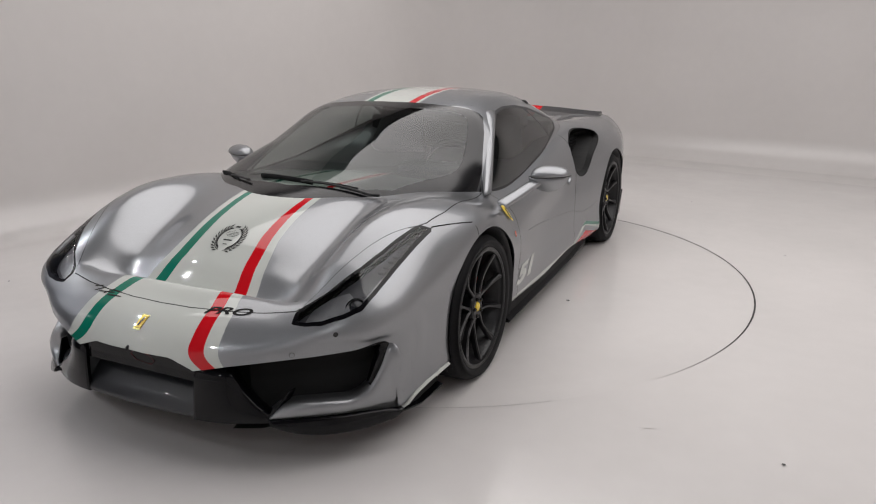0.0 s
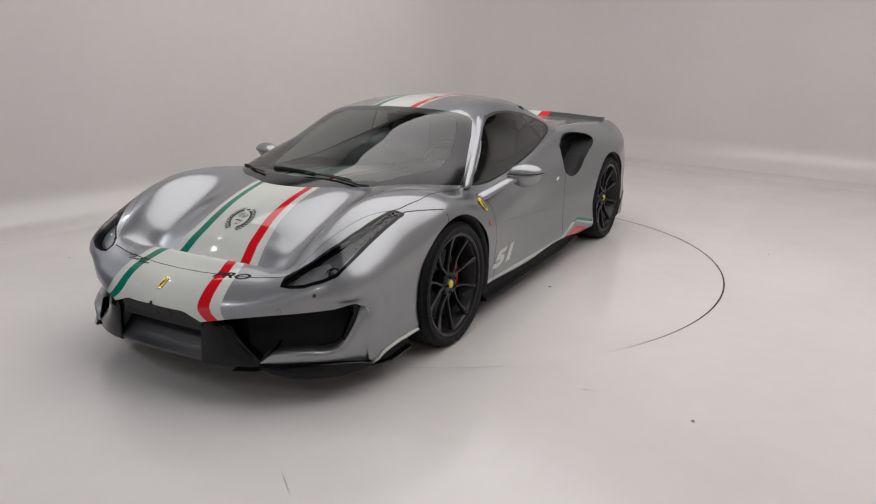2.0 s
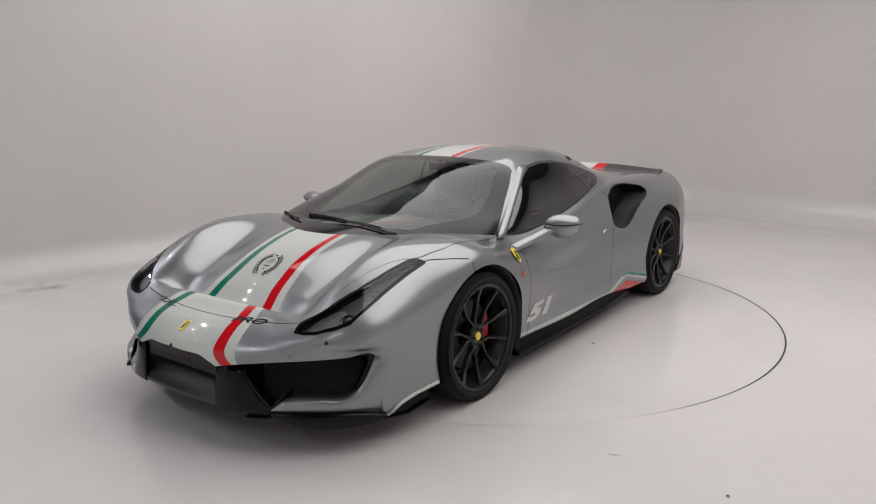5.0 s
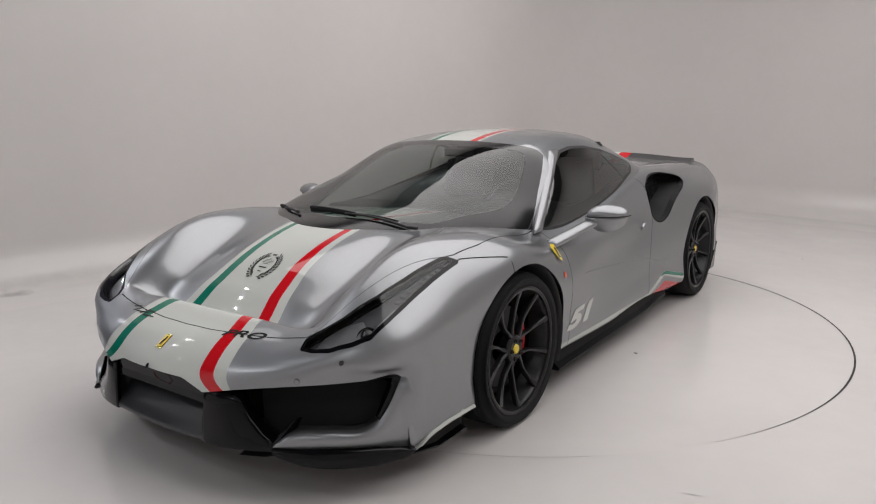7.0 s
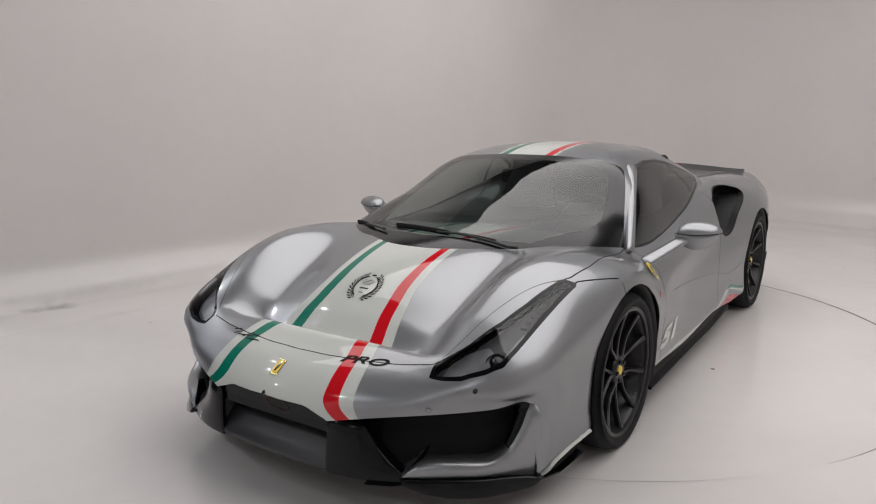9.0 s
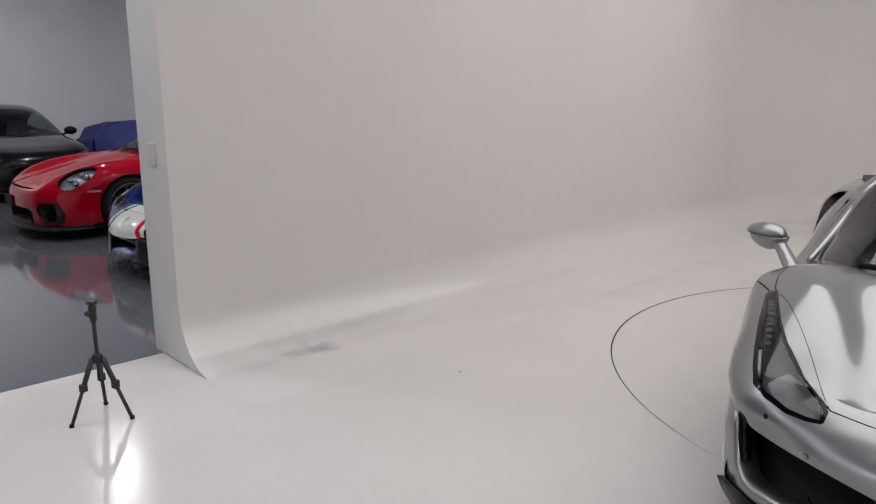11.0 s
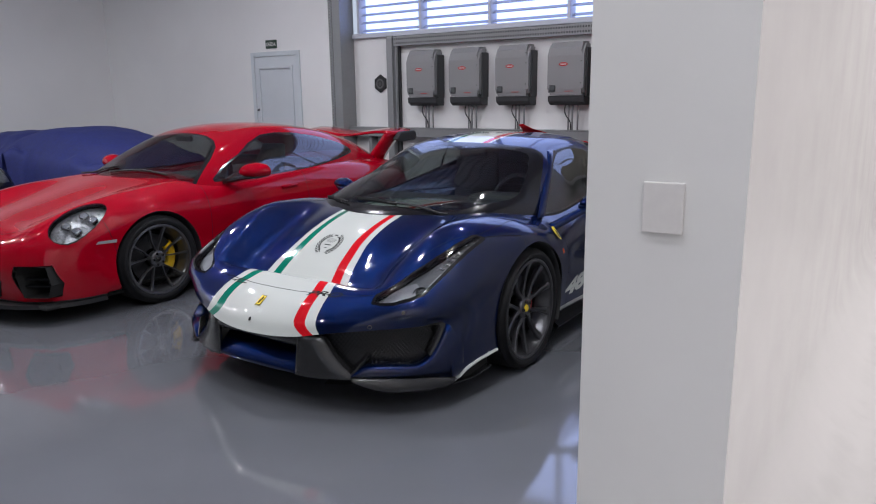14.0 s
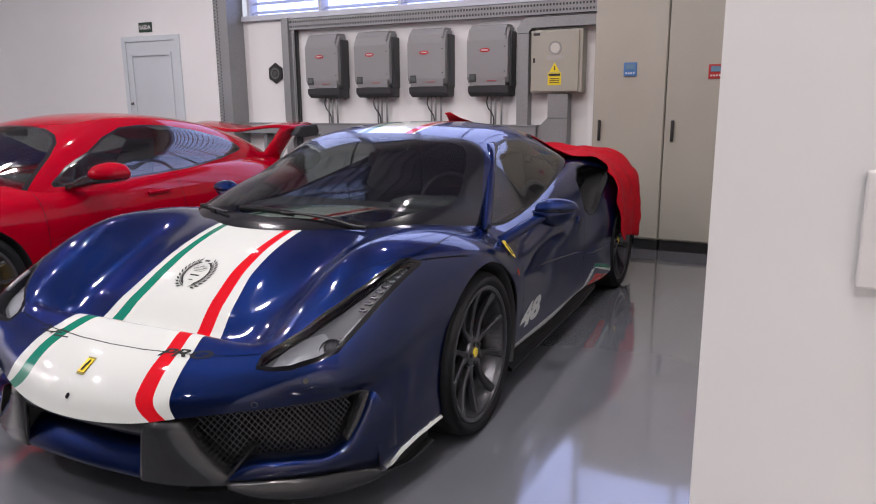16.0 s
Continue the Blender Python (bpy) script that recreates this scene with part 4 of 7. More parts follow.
        # white lip along the lower rear edge of the bumper
        lip_line = smooth_curve([(.880, -.680, .137), (.893, -.65, .180), (.911, -.57, .210), (.932, -.47, .219), (.953, -.382, .223)], count=20)
        secs = []
        for i, p in enumerate(lip_line):
            hit = tree.ray_cast(Vector((s * 1.6, p[1], p[2] + .012)), Vector((-s, 0, 0)))[0]
            p = (abs(hit.x) if hit else p[0], p[1], p[2])
            w = .0085 * min(1, .3 + i / 8)
            secs.append([(s * (p[0] + .004), p[1] - w * .5, p[2] + w), (s * (p[0] + .010), p[1], p[2]), (s * (p[0] + .004), p[1] + w * .5, p[2] - w), (s * (p[0] - .03), p[1] + w * .5, p[2] - w), (s * (p[0] - .03), p[1], p[2] + w)])
        part("trim_lip", loft_bm(secs), STRIPE_WHITE, car, "white painted bumper lip", smooth=False)
        # sensor eyes
        v2, t2 = disc_mesh(.009, .009, 16)
        decal("parking_sensor", v2, t2, tree, (s * (.748 + .45), -.91 - .85, .527 + .25), (-s * .45, .85, -.25), BLACK_GLOSS, car, right=(.88, s * .47, 0), up=(0, .28, .96))
        for r, mt, nm, lift in ((.0105, STEEL, "parking_sensor", .002), (.0080, paint, "sensor_cap", .004)):
            v2, t2 = disc_mesh(r, r, 16)
            decal(nm, v2, t2, tree, (s * (.618 + .4), -1.005 - .9, .462 + .1), (-s * .4, .9, -.1), mt, car, right=(.91, s * .41, 0), up=(0, .11, .99), lift=lift)
    # middle of the mouth: dark plate holder above, sloping painted floor below
    if number != "48":
        bm = loft_bm([[(-.22, -1.135, .46), (.22, -1.135, .46)], [(-.25, -1.150, .42), (.25, -1.150, .42)], [(-.275, -1.148, .375), (.275, -1.148, .375)], [(-.30, -1.150, .345), (.30, -1.150, .345)], [(-.29, -1.06, .32), (.29, -1.06, .32)]], False, False)
        panel = part("number_plate_panel", bm, fascia, car, "dark blank panel in the nose")
        hexa = [(.02 + a, -1.1535, .396 + b) for a, b in ((-.062, .006), (-.040, .022), (.035, .016), (.060, -.006), (.042, -.022), (-.035, -.016))]
        part("panel_mark", tube_bm(hexa + hexa[:1], .0011, 6), MARKER_DARK, panel, "faint dark red six-sided mark")
    else:
        secs = []
        for x in np.linspace(-.31, .31, 21):
            b, k = .6 * x * x, abs(x) / .31
            secs.append([(x, -1.208 + b, .402), (x, -1.214 + b, .392), (x, -1.206 + b, .372 - .030 * k * k), (x, -1.14 + b, .362 - .030 * k * k), (x, -1.12 + b, .405)])
        part("nose_bar", loft_bm(secs), fascia, car, "dark carbon bar under the nose", smooth=True)
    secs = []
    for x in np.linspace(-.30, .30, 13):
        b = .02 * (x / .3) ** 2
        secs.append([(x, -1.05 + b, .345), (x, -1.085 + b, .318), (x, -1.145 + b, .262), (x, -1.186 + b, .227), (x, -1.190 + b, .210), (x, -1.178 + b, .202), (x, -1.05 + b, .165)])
    # on the silver car the paint's dark reflection is put into the bar's colour
    part("lower_bar", loft_bm(secs, False, False), paint if number == "48" else BAR_SHADED, car, smooth=True)
    rim = smooth_curve([(0, -1.10, 0), (.30, -1.075, 0), (.52, -.975, 0), (.68, -.885, 0), (.79, -.76, 0), (.855, -.62, 0), (.87, -.50, 0)], count=30)
    outline = [(x, y) for x, y, z in rim] + [(-x, y) for x, y, z in rim[:0:-1]]
    part("splitter", prism_bm([(x * .95, y * .95) for x, y in outline], .02, .004), BLACK_PLASTIC, car, m=pose(0, 0, .142), label="black front splitter")
    v2, t2 = disc_mesh(.0085, .0085, 18)
    decal("nose_camera", v2, t2, tree, (0, -1.7, .449), (0, 1, 0), BLACK_GLOSS, car, lift=.003)
    # nose badge: gold frame, yellow field, dark device
    for w, h, mt, nm, lift in ((.0185, .029, BADGE_GOLD, "badge_frame", .003), (.0155, .0225, YELLOW, "badge", .0045)):
        v2, t2 = shape_mesh([[(-w, -h), (w, -h), (w, h), (-w, h)]])
        decal(nm, v2, t2, tree, (0, -1.118, .9), (0, 0, -1), mt, car, right=(1, 0, 0), up=(0, 1, 0), lift=lift)
    v2, t2 = shape_mesh([[(-.006, -.018), (.003, -.018), (.006, -.002), (-.004, .002)], [(-.002, 0), (.008, -.002), (.010, .012), (.002, .020)]])
    decal("badge_device", v2, t2, tree, (0, -1.118, .9), (0, 0, -1), BLACK_GLOSS, car, right=(1, 0, 0), up=(0, 1, 0), lift=.006)
    # lettering on the bridge ahead of the bonnet
    v2, t2 = text_mesh("PRO", .050, .35, .0012)
    v2[:, 0] *= 1.95
    decal("lettering", v2, t2, tree, (.310, -.988, 1.2), (0, 0, -1), LETTER_BLACK, car, right=(.97, .22, 0), up=(-.22, .97, 0), label="black PRO lettering")
    v2, t2 = shape_mesh([[(-.095, .002), (-.055, .017), (-.05, .012), (-.088, -.002)], [(-.07, -.016), (-.03, .012), (-.024, .008), (-.062, -.019)], [(-.04, -.012), (.05, .004), (.052, -.002), (-.038, -.018)],
                         [(-.005, -.018), (.025, .018), (.034, .018), (.006, -.018)], [(.03, -.014), (.105, -.002), (.107, -.008), (.032, -.021)], [(.04, .014), (.075, .017), (.074, .010), (.042, .008)]])
    decal("lettering", v2, t2, tree, (-.31, -.995, 1.2), (0, 0, -1), LETTER_BLACK, car, right=(.97, -.22, 0), up=(.22, .97, 0), label="short black mark on the nose")
    v2, t2 = laurel()
    v2 *= .77
    decal("wreath_emblem", v2, t2, tree, (0, -.60, 1.3), (0, .0, -1), LETTER_BLACK, car, right=(1, 0, 0), up=(0, 1.0, 0), label="dark laurel wreath emblem")

    # ---- lamps
    for s in (-1, 1):
        bowl = max((p for p in sides(body, 2) if p[0][:, 0].mean() * s > 0), key=lambda p: len(p[1]))
        inside = bowl[2] > 0
        lens = link_mesh("headlight", bowl[0], bowl[1][inside], lamp_glass, car, label="swept-back headlight under a curved lens")
        link_mesh("lamp_border", bowl[0], bowl[1][~inside], FASCIA_BLACK, lens)
        v = bowl[0] - np.array([s * .015, -.02, .040])
        link_mesh("lamp_bowl", v, bowl[1], [BLACK_GLOSS, BLACK_GLOSS, BLACK_GLOSS, BLACK_GLOSS, tray, LAMP_DARK], lens, bowl[2])
        bm = lathe_bm([(.03, .0001), (.022, .020), (.008, .033), (-.01, .038), (-.012, .048), (-.05, .05)], 28, "y")
        for q in bm.verts:
            q.co.y *= -1
        part("projector", bm, PROJECTOR, lens, smooth=True, m=pose(s * .768, -.790, .588, -28, 0, s * 18))
        bm = lathe_bm([(.0, .040), (-.010, .046), (-.02, .040)], 28, "y", close=True)
        part("projector_ring", bm, BLACK_GLOSS, lens, smooth=True, m=pose(s * .766, -.790, .580, -28, 0, s * 18))
        bm = bmesh.new()
        guide = []
        for k in np.linspace(0, 1, 6):
            x, y = .806 + .018 * k, -.800 + .100 * k
            hit = tree.ray_cast(Vector((s * x, y, 1.3)), Vector((0, 0, -1)))[0]
            guide.append((s * x, y, (hit.z if hit else .6) - .016))
        part("light_guide", tube_bm(guide, .008, 6), tray, lens, smooth=True)
        bm = bmesh.new()
        for i in range(9):
            k = i / 8
            x, y = .806 + .036 * k, -.665 + .24 * k
            hit = tree.ray_cast(Vector((s * x, y, 1.3)), Vector((0, 0, -1)))[0]
            z = (hit.z if hit else .7) - .022
            box_bm((s * x - .013, y - .010, z - .012), (s * x + .013, y + .010, z), .003, 1, bm)
        part("running_lights", bm, CHROME if number == "48" else LAMP_DARK, lens)

    # ---- wheels and arch liners
    for s in (-1, 1):
        wheel(car, (s * .965, 0, .345), s, .345, .25, rim_mat, style, CALIPER_RED, YELLOW, True)
        wheel(car, (s * .972, 2.65, .348), s, .348, .31, rim_mat, style, CALIPER_RED, YELLOW, False)
        for y0, r, z0 in ((0, ARCH_F, .345), (2.65, ARCH_R, .348)):
            bm = lathe_bm([(s * .966, r + .001), (s * .95, r - .010), (s * .56, r - .012), (s * .56, .05)], 48, "x", start=-.42, sweep=math.pi + .84)
            for q in bm.verts:
                q.co.y, q.co.z = q.co.y + y0, q.co.z + z0
                if q.co.z < .13:
                    q.co.z = .13
            part("arch_liner", bm, BLACK_PLASTIC, car, smooth=True)

    # ---- side intakes, mirrors, handles, shields
    for s in (-1, 1):
        rim_pts = []
        for y, z in duct:
            hit = tree.ray_cast(Vector((s * 1.6, y, z)), Vector((-s, 0, 0)))[0]
            rim_pts.append(hit if hit else Vector((s * .85, y, z)))
        cy, cz = sum(p.y for p in rim_pts) / len(rim_pts), sum(p.z for p in rim_pts) / len(rim_pts)
        secs = [[(p.x - s * .001, p.y, p.z) for p in rim_pts], [(p.x - s * .05, p.y + .05, p.z) for p in rim_pts],
                [(s * .70, p.y * .8 + (cy + .15) * .2, p.z * .85 + cz * .15) for p in rim_pts]]
        bm = loft_bm(secs, True, False)
        bm.faces.new([q for q in bm.verts if abs(abs(q.co.x) - .70) < 1e-4])
        duct_ob = part("side_intake", bm, BLACK_VOID, car, "black side air intake", smooth=False)
        bm = bmesh.new()
        for i in range(9):
            z = .70 + i * .022
            box_bm((min(s * .765, s * .772), 1.90, z), (max(s * .765, s * .772), 2.26, z + .004), 0, 1, bm)
        for i in range(14):
            y = 1.90 + i * .026
            box_bm((min(s * .767, s * .770), y, .69), (max(s * .767, s * .770), y + .004, .89), 0, 1, bm)
        part("intake_grille", bm, BLACK_GLOSS, duct_ob)
        # mirror: domed cap over a lower shell on a swept arm, with a dark joint between them
        cap, shell, joint = [], [], []
        for q in np.linspace(0, 1, 15):
            e = max(0, 1 - (2 * q - 1) ** 2) ** .5
            hw = .012 + .078 * e ** .8 * (1 - .25 * q)
            cx, cy = .945 + .205 * q, .70 + .045 * q
            ring = np.linspace(0, math.pi, 11)
            up, down = .006 + .054 * e ** .9 * (1 - .25 * q), .006 + .072 * e ** .7 * (.75 + .35 * math.sin(math.pi * q))
            depth = [(cy + hw * math.cos(a) * (.6 if math.cos(a) > 0 else 1), math.sin(a)) for a in ring]
            cap.append([(s * cx, y, .855 + .010 * q + up * h) for y, h in depth] + [(s * cx, cy - hw * .5, .855 + .010 * q), (s * cx, cy + hw * .3, .855 + .010 * q)])
            shell.append([(s * (cx - .012), cy + (y - cy) * (.96 - .25 * h), .850 + .010 * q - down * h) for y, h in depth] + [(s * (cx - .012), cy - hw * .5, .850 + .010 * q), (s * (cx - .012), cy + hw * .3, .850 + .010 * q)])
            joint.append([(s * cx, cy + k * hw * .93 * (.6 if k > 0 else 1), .8525 + .010 * q + d) for k, d in ((-1, -.003), (1, -.003), (1, .003), (-1, .003))])
        mir = part("side_mirror", loft_bm(cap), paint, car, smooth=True)
        part("mirror_shell", loft_bm(shell), paint, mir, smooth=True)
        part("mirror_joint", loft_bm(joint), BLACK_PLASTIC, mir)
        arm = smooth_curve([(.868, .415, .735), (.900, .49, .760), (.935, .575, .788), (.965, .640, .812), (1.0, .695, .832)], count=12)
        part("mirror_arm", tube_bm([(s * p[0], p[1], p[2]) for p in arm], [.040, .040, .040, .039, .038, .037, .036, .036, .036, .036, .034, .030], 14, flat=.62), paint, mir, smooth=True)
        bm = loft_bm([[(s * (1.045 + k * .068 * math.cos(a)), .752 + d, .858 + k * .036 * math.sin(a)) for a in np.linspace(0, 2 * math.pi, 20, endpoint=False)] for k, d in ((1, 0), (.94, .005))])
        part("mirror_glass", bm, CHROME, mir, smooth=False)
        # door handle tongue
        hit = tree.ray_cast(Vector((s * 1.6, 1.60, .665)), Vector((-s, 0, 0)))[0]
        bm = loft_bm([[(hit.x + s * d, 1.60 + .030 * math.cos(a) * k, .665 + .020 * math.sin(a) * k + .4 * .030 * math.cos(a) * k) for a in np.linspace(0, 2 * math.pi, 14, endpoint=False)] for d, k in ((-.01, 1), (.008, .95), (.014, .6))])
        part("door_handle", bm, paint, car, smooth=True)
        # wing shield and side marker
        v2, t2 = shape_mesh([[(-.026, .045), (.0, .05), (.026, .045), (.027, .0), (.016, -.032), (.0, -.05), (-.016, -.032), (-.027, .0)]])
        spot = tree.ray_cast(Vector((s * 1.6, .372, .715)), Vector((-s, 0, 0)))
        face = spot[1] if spot[1].x * s > 0 else -spot[1]
        along = (Vector((0, s, 0)) - face * face.y * s).normalized()
        upward = face.cross(along) * s
        upward = upward if upward.z > 0 else -upward

        def pinned(flat, lift):
            return [spot[0] + along * q[0] + upward * q[1] + face * lift for q in flat]
        link_mesh("wing_shield", pinned(v2, .006), t2, YELLOW, car, label="yellow wing shield")
        v2, t2 = shape_mesh([[(-.012, -.03), (.008, -.03), (.010, .004), (-.008, .0)], [(-.004, .0), (.014, -.004), (.012, .03), (-.002, .026)]])
        link_mesh("shield_device", pinned(v2, .0075), t2, BLACK_GLOSS, car)
        v2, t2 = disc_mesh(.014, .016, 18)
        decal("side_marker", v2, t2, tree, (s * 1.6, .385, .612), (-s, 0, 0), MARKER_ORANGE, car, right=(0, s, 0), lift=.003)
        # start number low on the door
        v2, t2 = text_mesh(number, .120, .38, .0065)
        v2[:, 0] *= 2.55
        decal("start_number", v2, t2, tree, (s * 1.6, .590, .352), (-s, 0, 0), STRIPE_WHITE, car, right=(0, s, 0), up=(0, 0, 1), lift=.002, label="white race number %s" % number)
        # crease along the foot of the door, rising to the side intake
        ridge = []
        for x, y, z in smooth_curve([(0, .66, .563), (0, .985, .526), (0, 1.355, .488), (0, 1.64, .455), (0, 1.83, .411), (0, 2.03, .405), (0, 2.24, .416)], count=40):
            hit = tree.ray_cast(Vector((s * 1.6, y, z)), Vector((-s, 0, 0)))[0]
            w = .006 * min(1, (y - .655) * 6)
            if hit:
                ridge.append([(hit.x - s * .002, y, z + w), (hit.x + s * .0035, y, z), (hit.x - s * .002, y, z - w * .35)])
        part("door_crease", loft_bm(ridge), paint, car)
        # skirt blade
        secs = []
        for y in np.linspace(.40, 2.0, 15):
            k = (y - .4) / 1.6
            up = .03 * max(0, (k - .75) / .25)
            secs.append([(s * .86, y, .115), (s * (.945 - .01 * k), y, .118 + up * .6), (s * (.95 - .01 * k), y, .130 + up), (s * .922, y, .150 + up), (s * .905, y, .212 + up), (s * .86, y, .215)])
        part("skirt_blade", loft_bm(secs), SKIRT_BLACK, car, "black carbon skirt blade", smooth=False)
    # wipers
    for base, tip, thick, lift, kind in (((.48, -.118, 0), (.06, -.142, 0), .008, .014, "wiper"), ((-.21, -.100, 0), (.12, -.132, 0), .008, .008, "wiper_blade"), ((.12, -.128, 0), (.36, -.105, 0), .004, .008, "wiper_blade"),
                                         ((-.25, -.150, 0), (-.44, -.065, 0), .007, .014, "wiper"), ((-.58, .03, 0), (-.36, -.105, 0), .006, .008, "wiper_blade")):
        a, b = Vector(base), Vector(tip)
        pts = []
        for k in np.linspace(0, 1, 9):
            p = a.lerp(b, k)
            hit = ctree.ray_cast(Vector((p.x, p.y, 1.6)), Vector((0, 0, -1)))[0]
            z = (hit.z if hit else p.z)
            hit2 = tree.ray_cast(Vector((p.x, p.y, 1.6)), Vector((0, 0, -1)))[0]
            z = max(z, hit2.z if hit2 else z)
            pts.append((p.x, p.y, z + lift))
        if kind == "wiper":
            wip = part("wiper", tube_bm(pts, [thick * (1 - .06 * i) for i in range(9)], 8), BLACK_PLASTIC, car, smooth=True)
        else:
            part("wiper_blade", tube_bm(pts, thick, 6, flat=1.7), RUBBER, wip)

    # ---- tail: deck spoiler and winglet, rear lamps
    secs = []
    for x in np.linspace(-.74, .74, 31):
        k = abs(x) / .74
        y, z = 3.27 - .10 * k ** 2.5, .972 - .045 * k ** 2 + .02 * k ** 6
        secs.append([(x, y - .30, z - .030), (x, y - .12, z - .004), (x, y - .01, z + .026), (x, y, z + .022), (x, y - .01, z - .02), (x, y - .30, z - .07)])
    bm = loft_bm(secs)
    me_mats = [CARBON, STRIPE_WHITE, STRIPE_GREEN, STRIPE_RED]
    for f in bm.faces:
        c = f.calc_center_median()
        d = c.x
        f.material_index = 3 if .12 < d < .185 else 2 if -.185 < d < -.12 else 1 if abs(d) < .22 else 0
    part("tail_spoiler", bm, me_mats, car, "dark carbon tail spoiler with stripes", smooth=False)
    for s in (-1, 1):
        bm = loft_bm([[(s * .93, 3.06, .10), (s * .945, 3.06, .12), (s * .90, 3.06, .12)], [(s * .935, 3.20, .11), (s * .95, 3.20, .32), (s * .91, 3.20, .30)]])
        part("rear_winglet", bm, BLACK_GLOSS, car)
        bm = bmesh.new()
        for i in range(6):
            box_bm((min(s * .80, s * .90), 3.24 + .012 * i, .60 + .0 * i), (max(s * .80, s * .90), 3.245 + .012 * i, .70), 0, 1, bm)
        part("rear_vent", bm, BLACK_PLASTIC, car)
        bm = lathe_bm([(0, .0001), (0, .05), (.02, .055), (.03, .045)], 24, "y")
        part("rear_lamp", bm, MARKER_RED, car, m=pose(s * .60, 3.335, .80))
    part("underbody", box_bm((-.84, -.60, .118), (.84, 3.2, .16), .02), BLACK_VOID, car)
    part("underbody", box_bm((-.55, -.85, .13), (.55, 3.2, .55), .02), BLACK_VOID, car)
    # the far corner of the nose stands a little further forward than the near one
    for ob in car.children_recursive:
        if ob.type == "MESH" and ob.name.split(".")[0] not in ("tyre", "rim", "caliper", "wheel") and ob.matrix_local.is_identity:
            me = ob.data
            co = np.empty(len(me.vertices) * 3, np.float32)
            me.vertices.foreach_get("co", co)
            co = co.reshape(-1, 3)
            w = np.clip(-co[:, 0] / .75, 0, 1.15) ** 2 * np.clip((-.45 - co[:, 1]) / .4, 0, 1)
            co[:, 1] -= .055 * w
            co[:, 2] += .012 * w
            me.vertices.foreach_set("co", co.ravel())
            me.update()
    return car


CALIPER_RED = mat("caliper_red", (0.45, 0.01, 0.012), rough=0.35, coat=0.5)
MARKER_ORANGE = mat("marker_orange", (0.55, 0.06, 0.01), rough=0.2, coat=0.5)
MARKER_DARK = mat("mark_dark_red", (0.12, 0.004, 0.006), rough=0.4)
MARKER_RED = mat("rear_lamp_red", (0.35, 0.0, 0.005), rough=0.15, coat=0.8)
CARBON = mat("dark_carbon", (0.03, 0.03, 0.032), rough=0.35, coat=0.4, grain=0.4, grain_scale=260)
SILVER_PAINT = car_paint("silver_metallic_paint", (0.285, 0.292, 0.304), metal=0.86, rough=0.36, flake=0.10)
SILVER_PAINT.node_tree.nodes["Principled BSDF"].inputs["Specular Tint"].default_value = (0.45, 0.46, 0.48, 1)
SILVER_PAINT.node_tree.nodes["Principled BSDF"].inputs["Coat IOR"].default_value = 1.42
BLUE_PAINT = car_paint("deep_blue_metallic_paint", (0.0007, 0.0075, 0.048), metal=0.90, rough=0.40, flake=0.2)
BLUE_PAINT.node_tree.nodes["Principled BSDF"].inputs["Coat IOR"].default_value = 1.47
BLUE_PAINT.node_tree.nodes["Principled BSDF"].inputs["Specular Tint"].default_value = (0.40, 0.48, 0.70, 1)
RIM_BLACK = mat("satin_black_rim", (0.012, 0.012, 0.013), rough=0.35, metal=0.3, grain=0.1, grain_scale=200)
RIM_GREY = mat("graphite_rim", (0.075, 0.075, 0.08), rough=0.3, metal=0.7, grain=0.1, grain_scale=200)

# silver paint in shade, coloured dark, for the bar in the mouth
BAR_SHADED = mat("shaded_bar_satin", (0.018, 0.019, 0.022), rough=0.38, coat=0.25, grain=0.2, grain_scale=300)
CARBON_GREY = mat("carbon_grey_gloss", (0.020, 0.020, 0.021), rough=0.25, spec=0.3, coat=0.5, grain=0.35, grain_scale=320)
BADGE_GOLD = mat("badge_gold", (0.50, 0.42, 0.14), rough=0.25, metal=0.8)
PROJECTOR = mat("projector_dark", (0.02, 0.02, 0.022), rough=0.2, coat=0.5)
LAMP_GREY = mat("lamp_tray_grey", (0.42, 0.42, 0.43), rough=0.3, metal=0.3, grain=0.2, grain_scale=30)
LAMP_PALE = mat("lamp_tray_pale", (0.36, 0.36, 0.38), rough=0.3, metal=0.2, grain=0.15, grain_scale=30)
LAMP_DARK = mat("lamp_panel_dark", (0.13, 0.13, 0.137), rough=0.4, grain=0.15, grain_scale=60)

SILVER_AT = pose(6.0233, 0.0109, 0, 0, 0, 13.061)
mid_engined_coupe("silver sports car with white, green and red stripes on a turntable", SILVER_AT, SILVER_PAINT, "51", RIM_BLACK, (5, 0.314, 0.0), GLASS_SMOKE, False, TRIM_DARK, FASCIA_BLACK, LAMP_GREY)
mid_engined_coupe("dark blue sports car with racing stripes, half uncovered", pose(0, 0, 0), BLUE_PAINT, "48", RIM_GREY, (5, 0.314, 0.0), GLASS_CLEAR, True, TRIM_DARK, CARBON_GREY, LAMP_PALE)


# ---------------------------------------------------------------- rear-engined coupe, saloon and the covered car
def rows(front, rear_y, rear, cap):
    return list(front) + [(x, y, z) for y, (x, z) in zip(rear_y, rear)] + [cap]


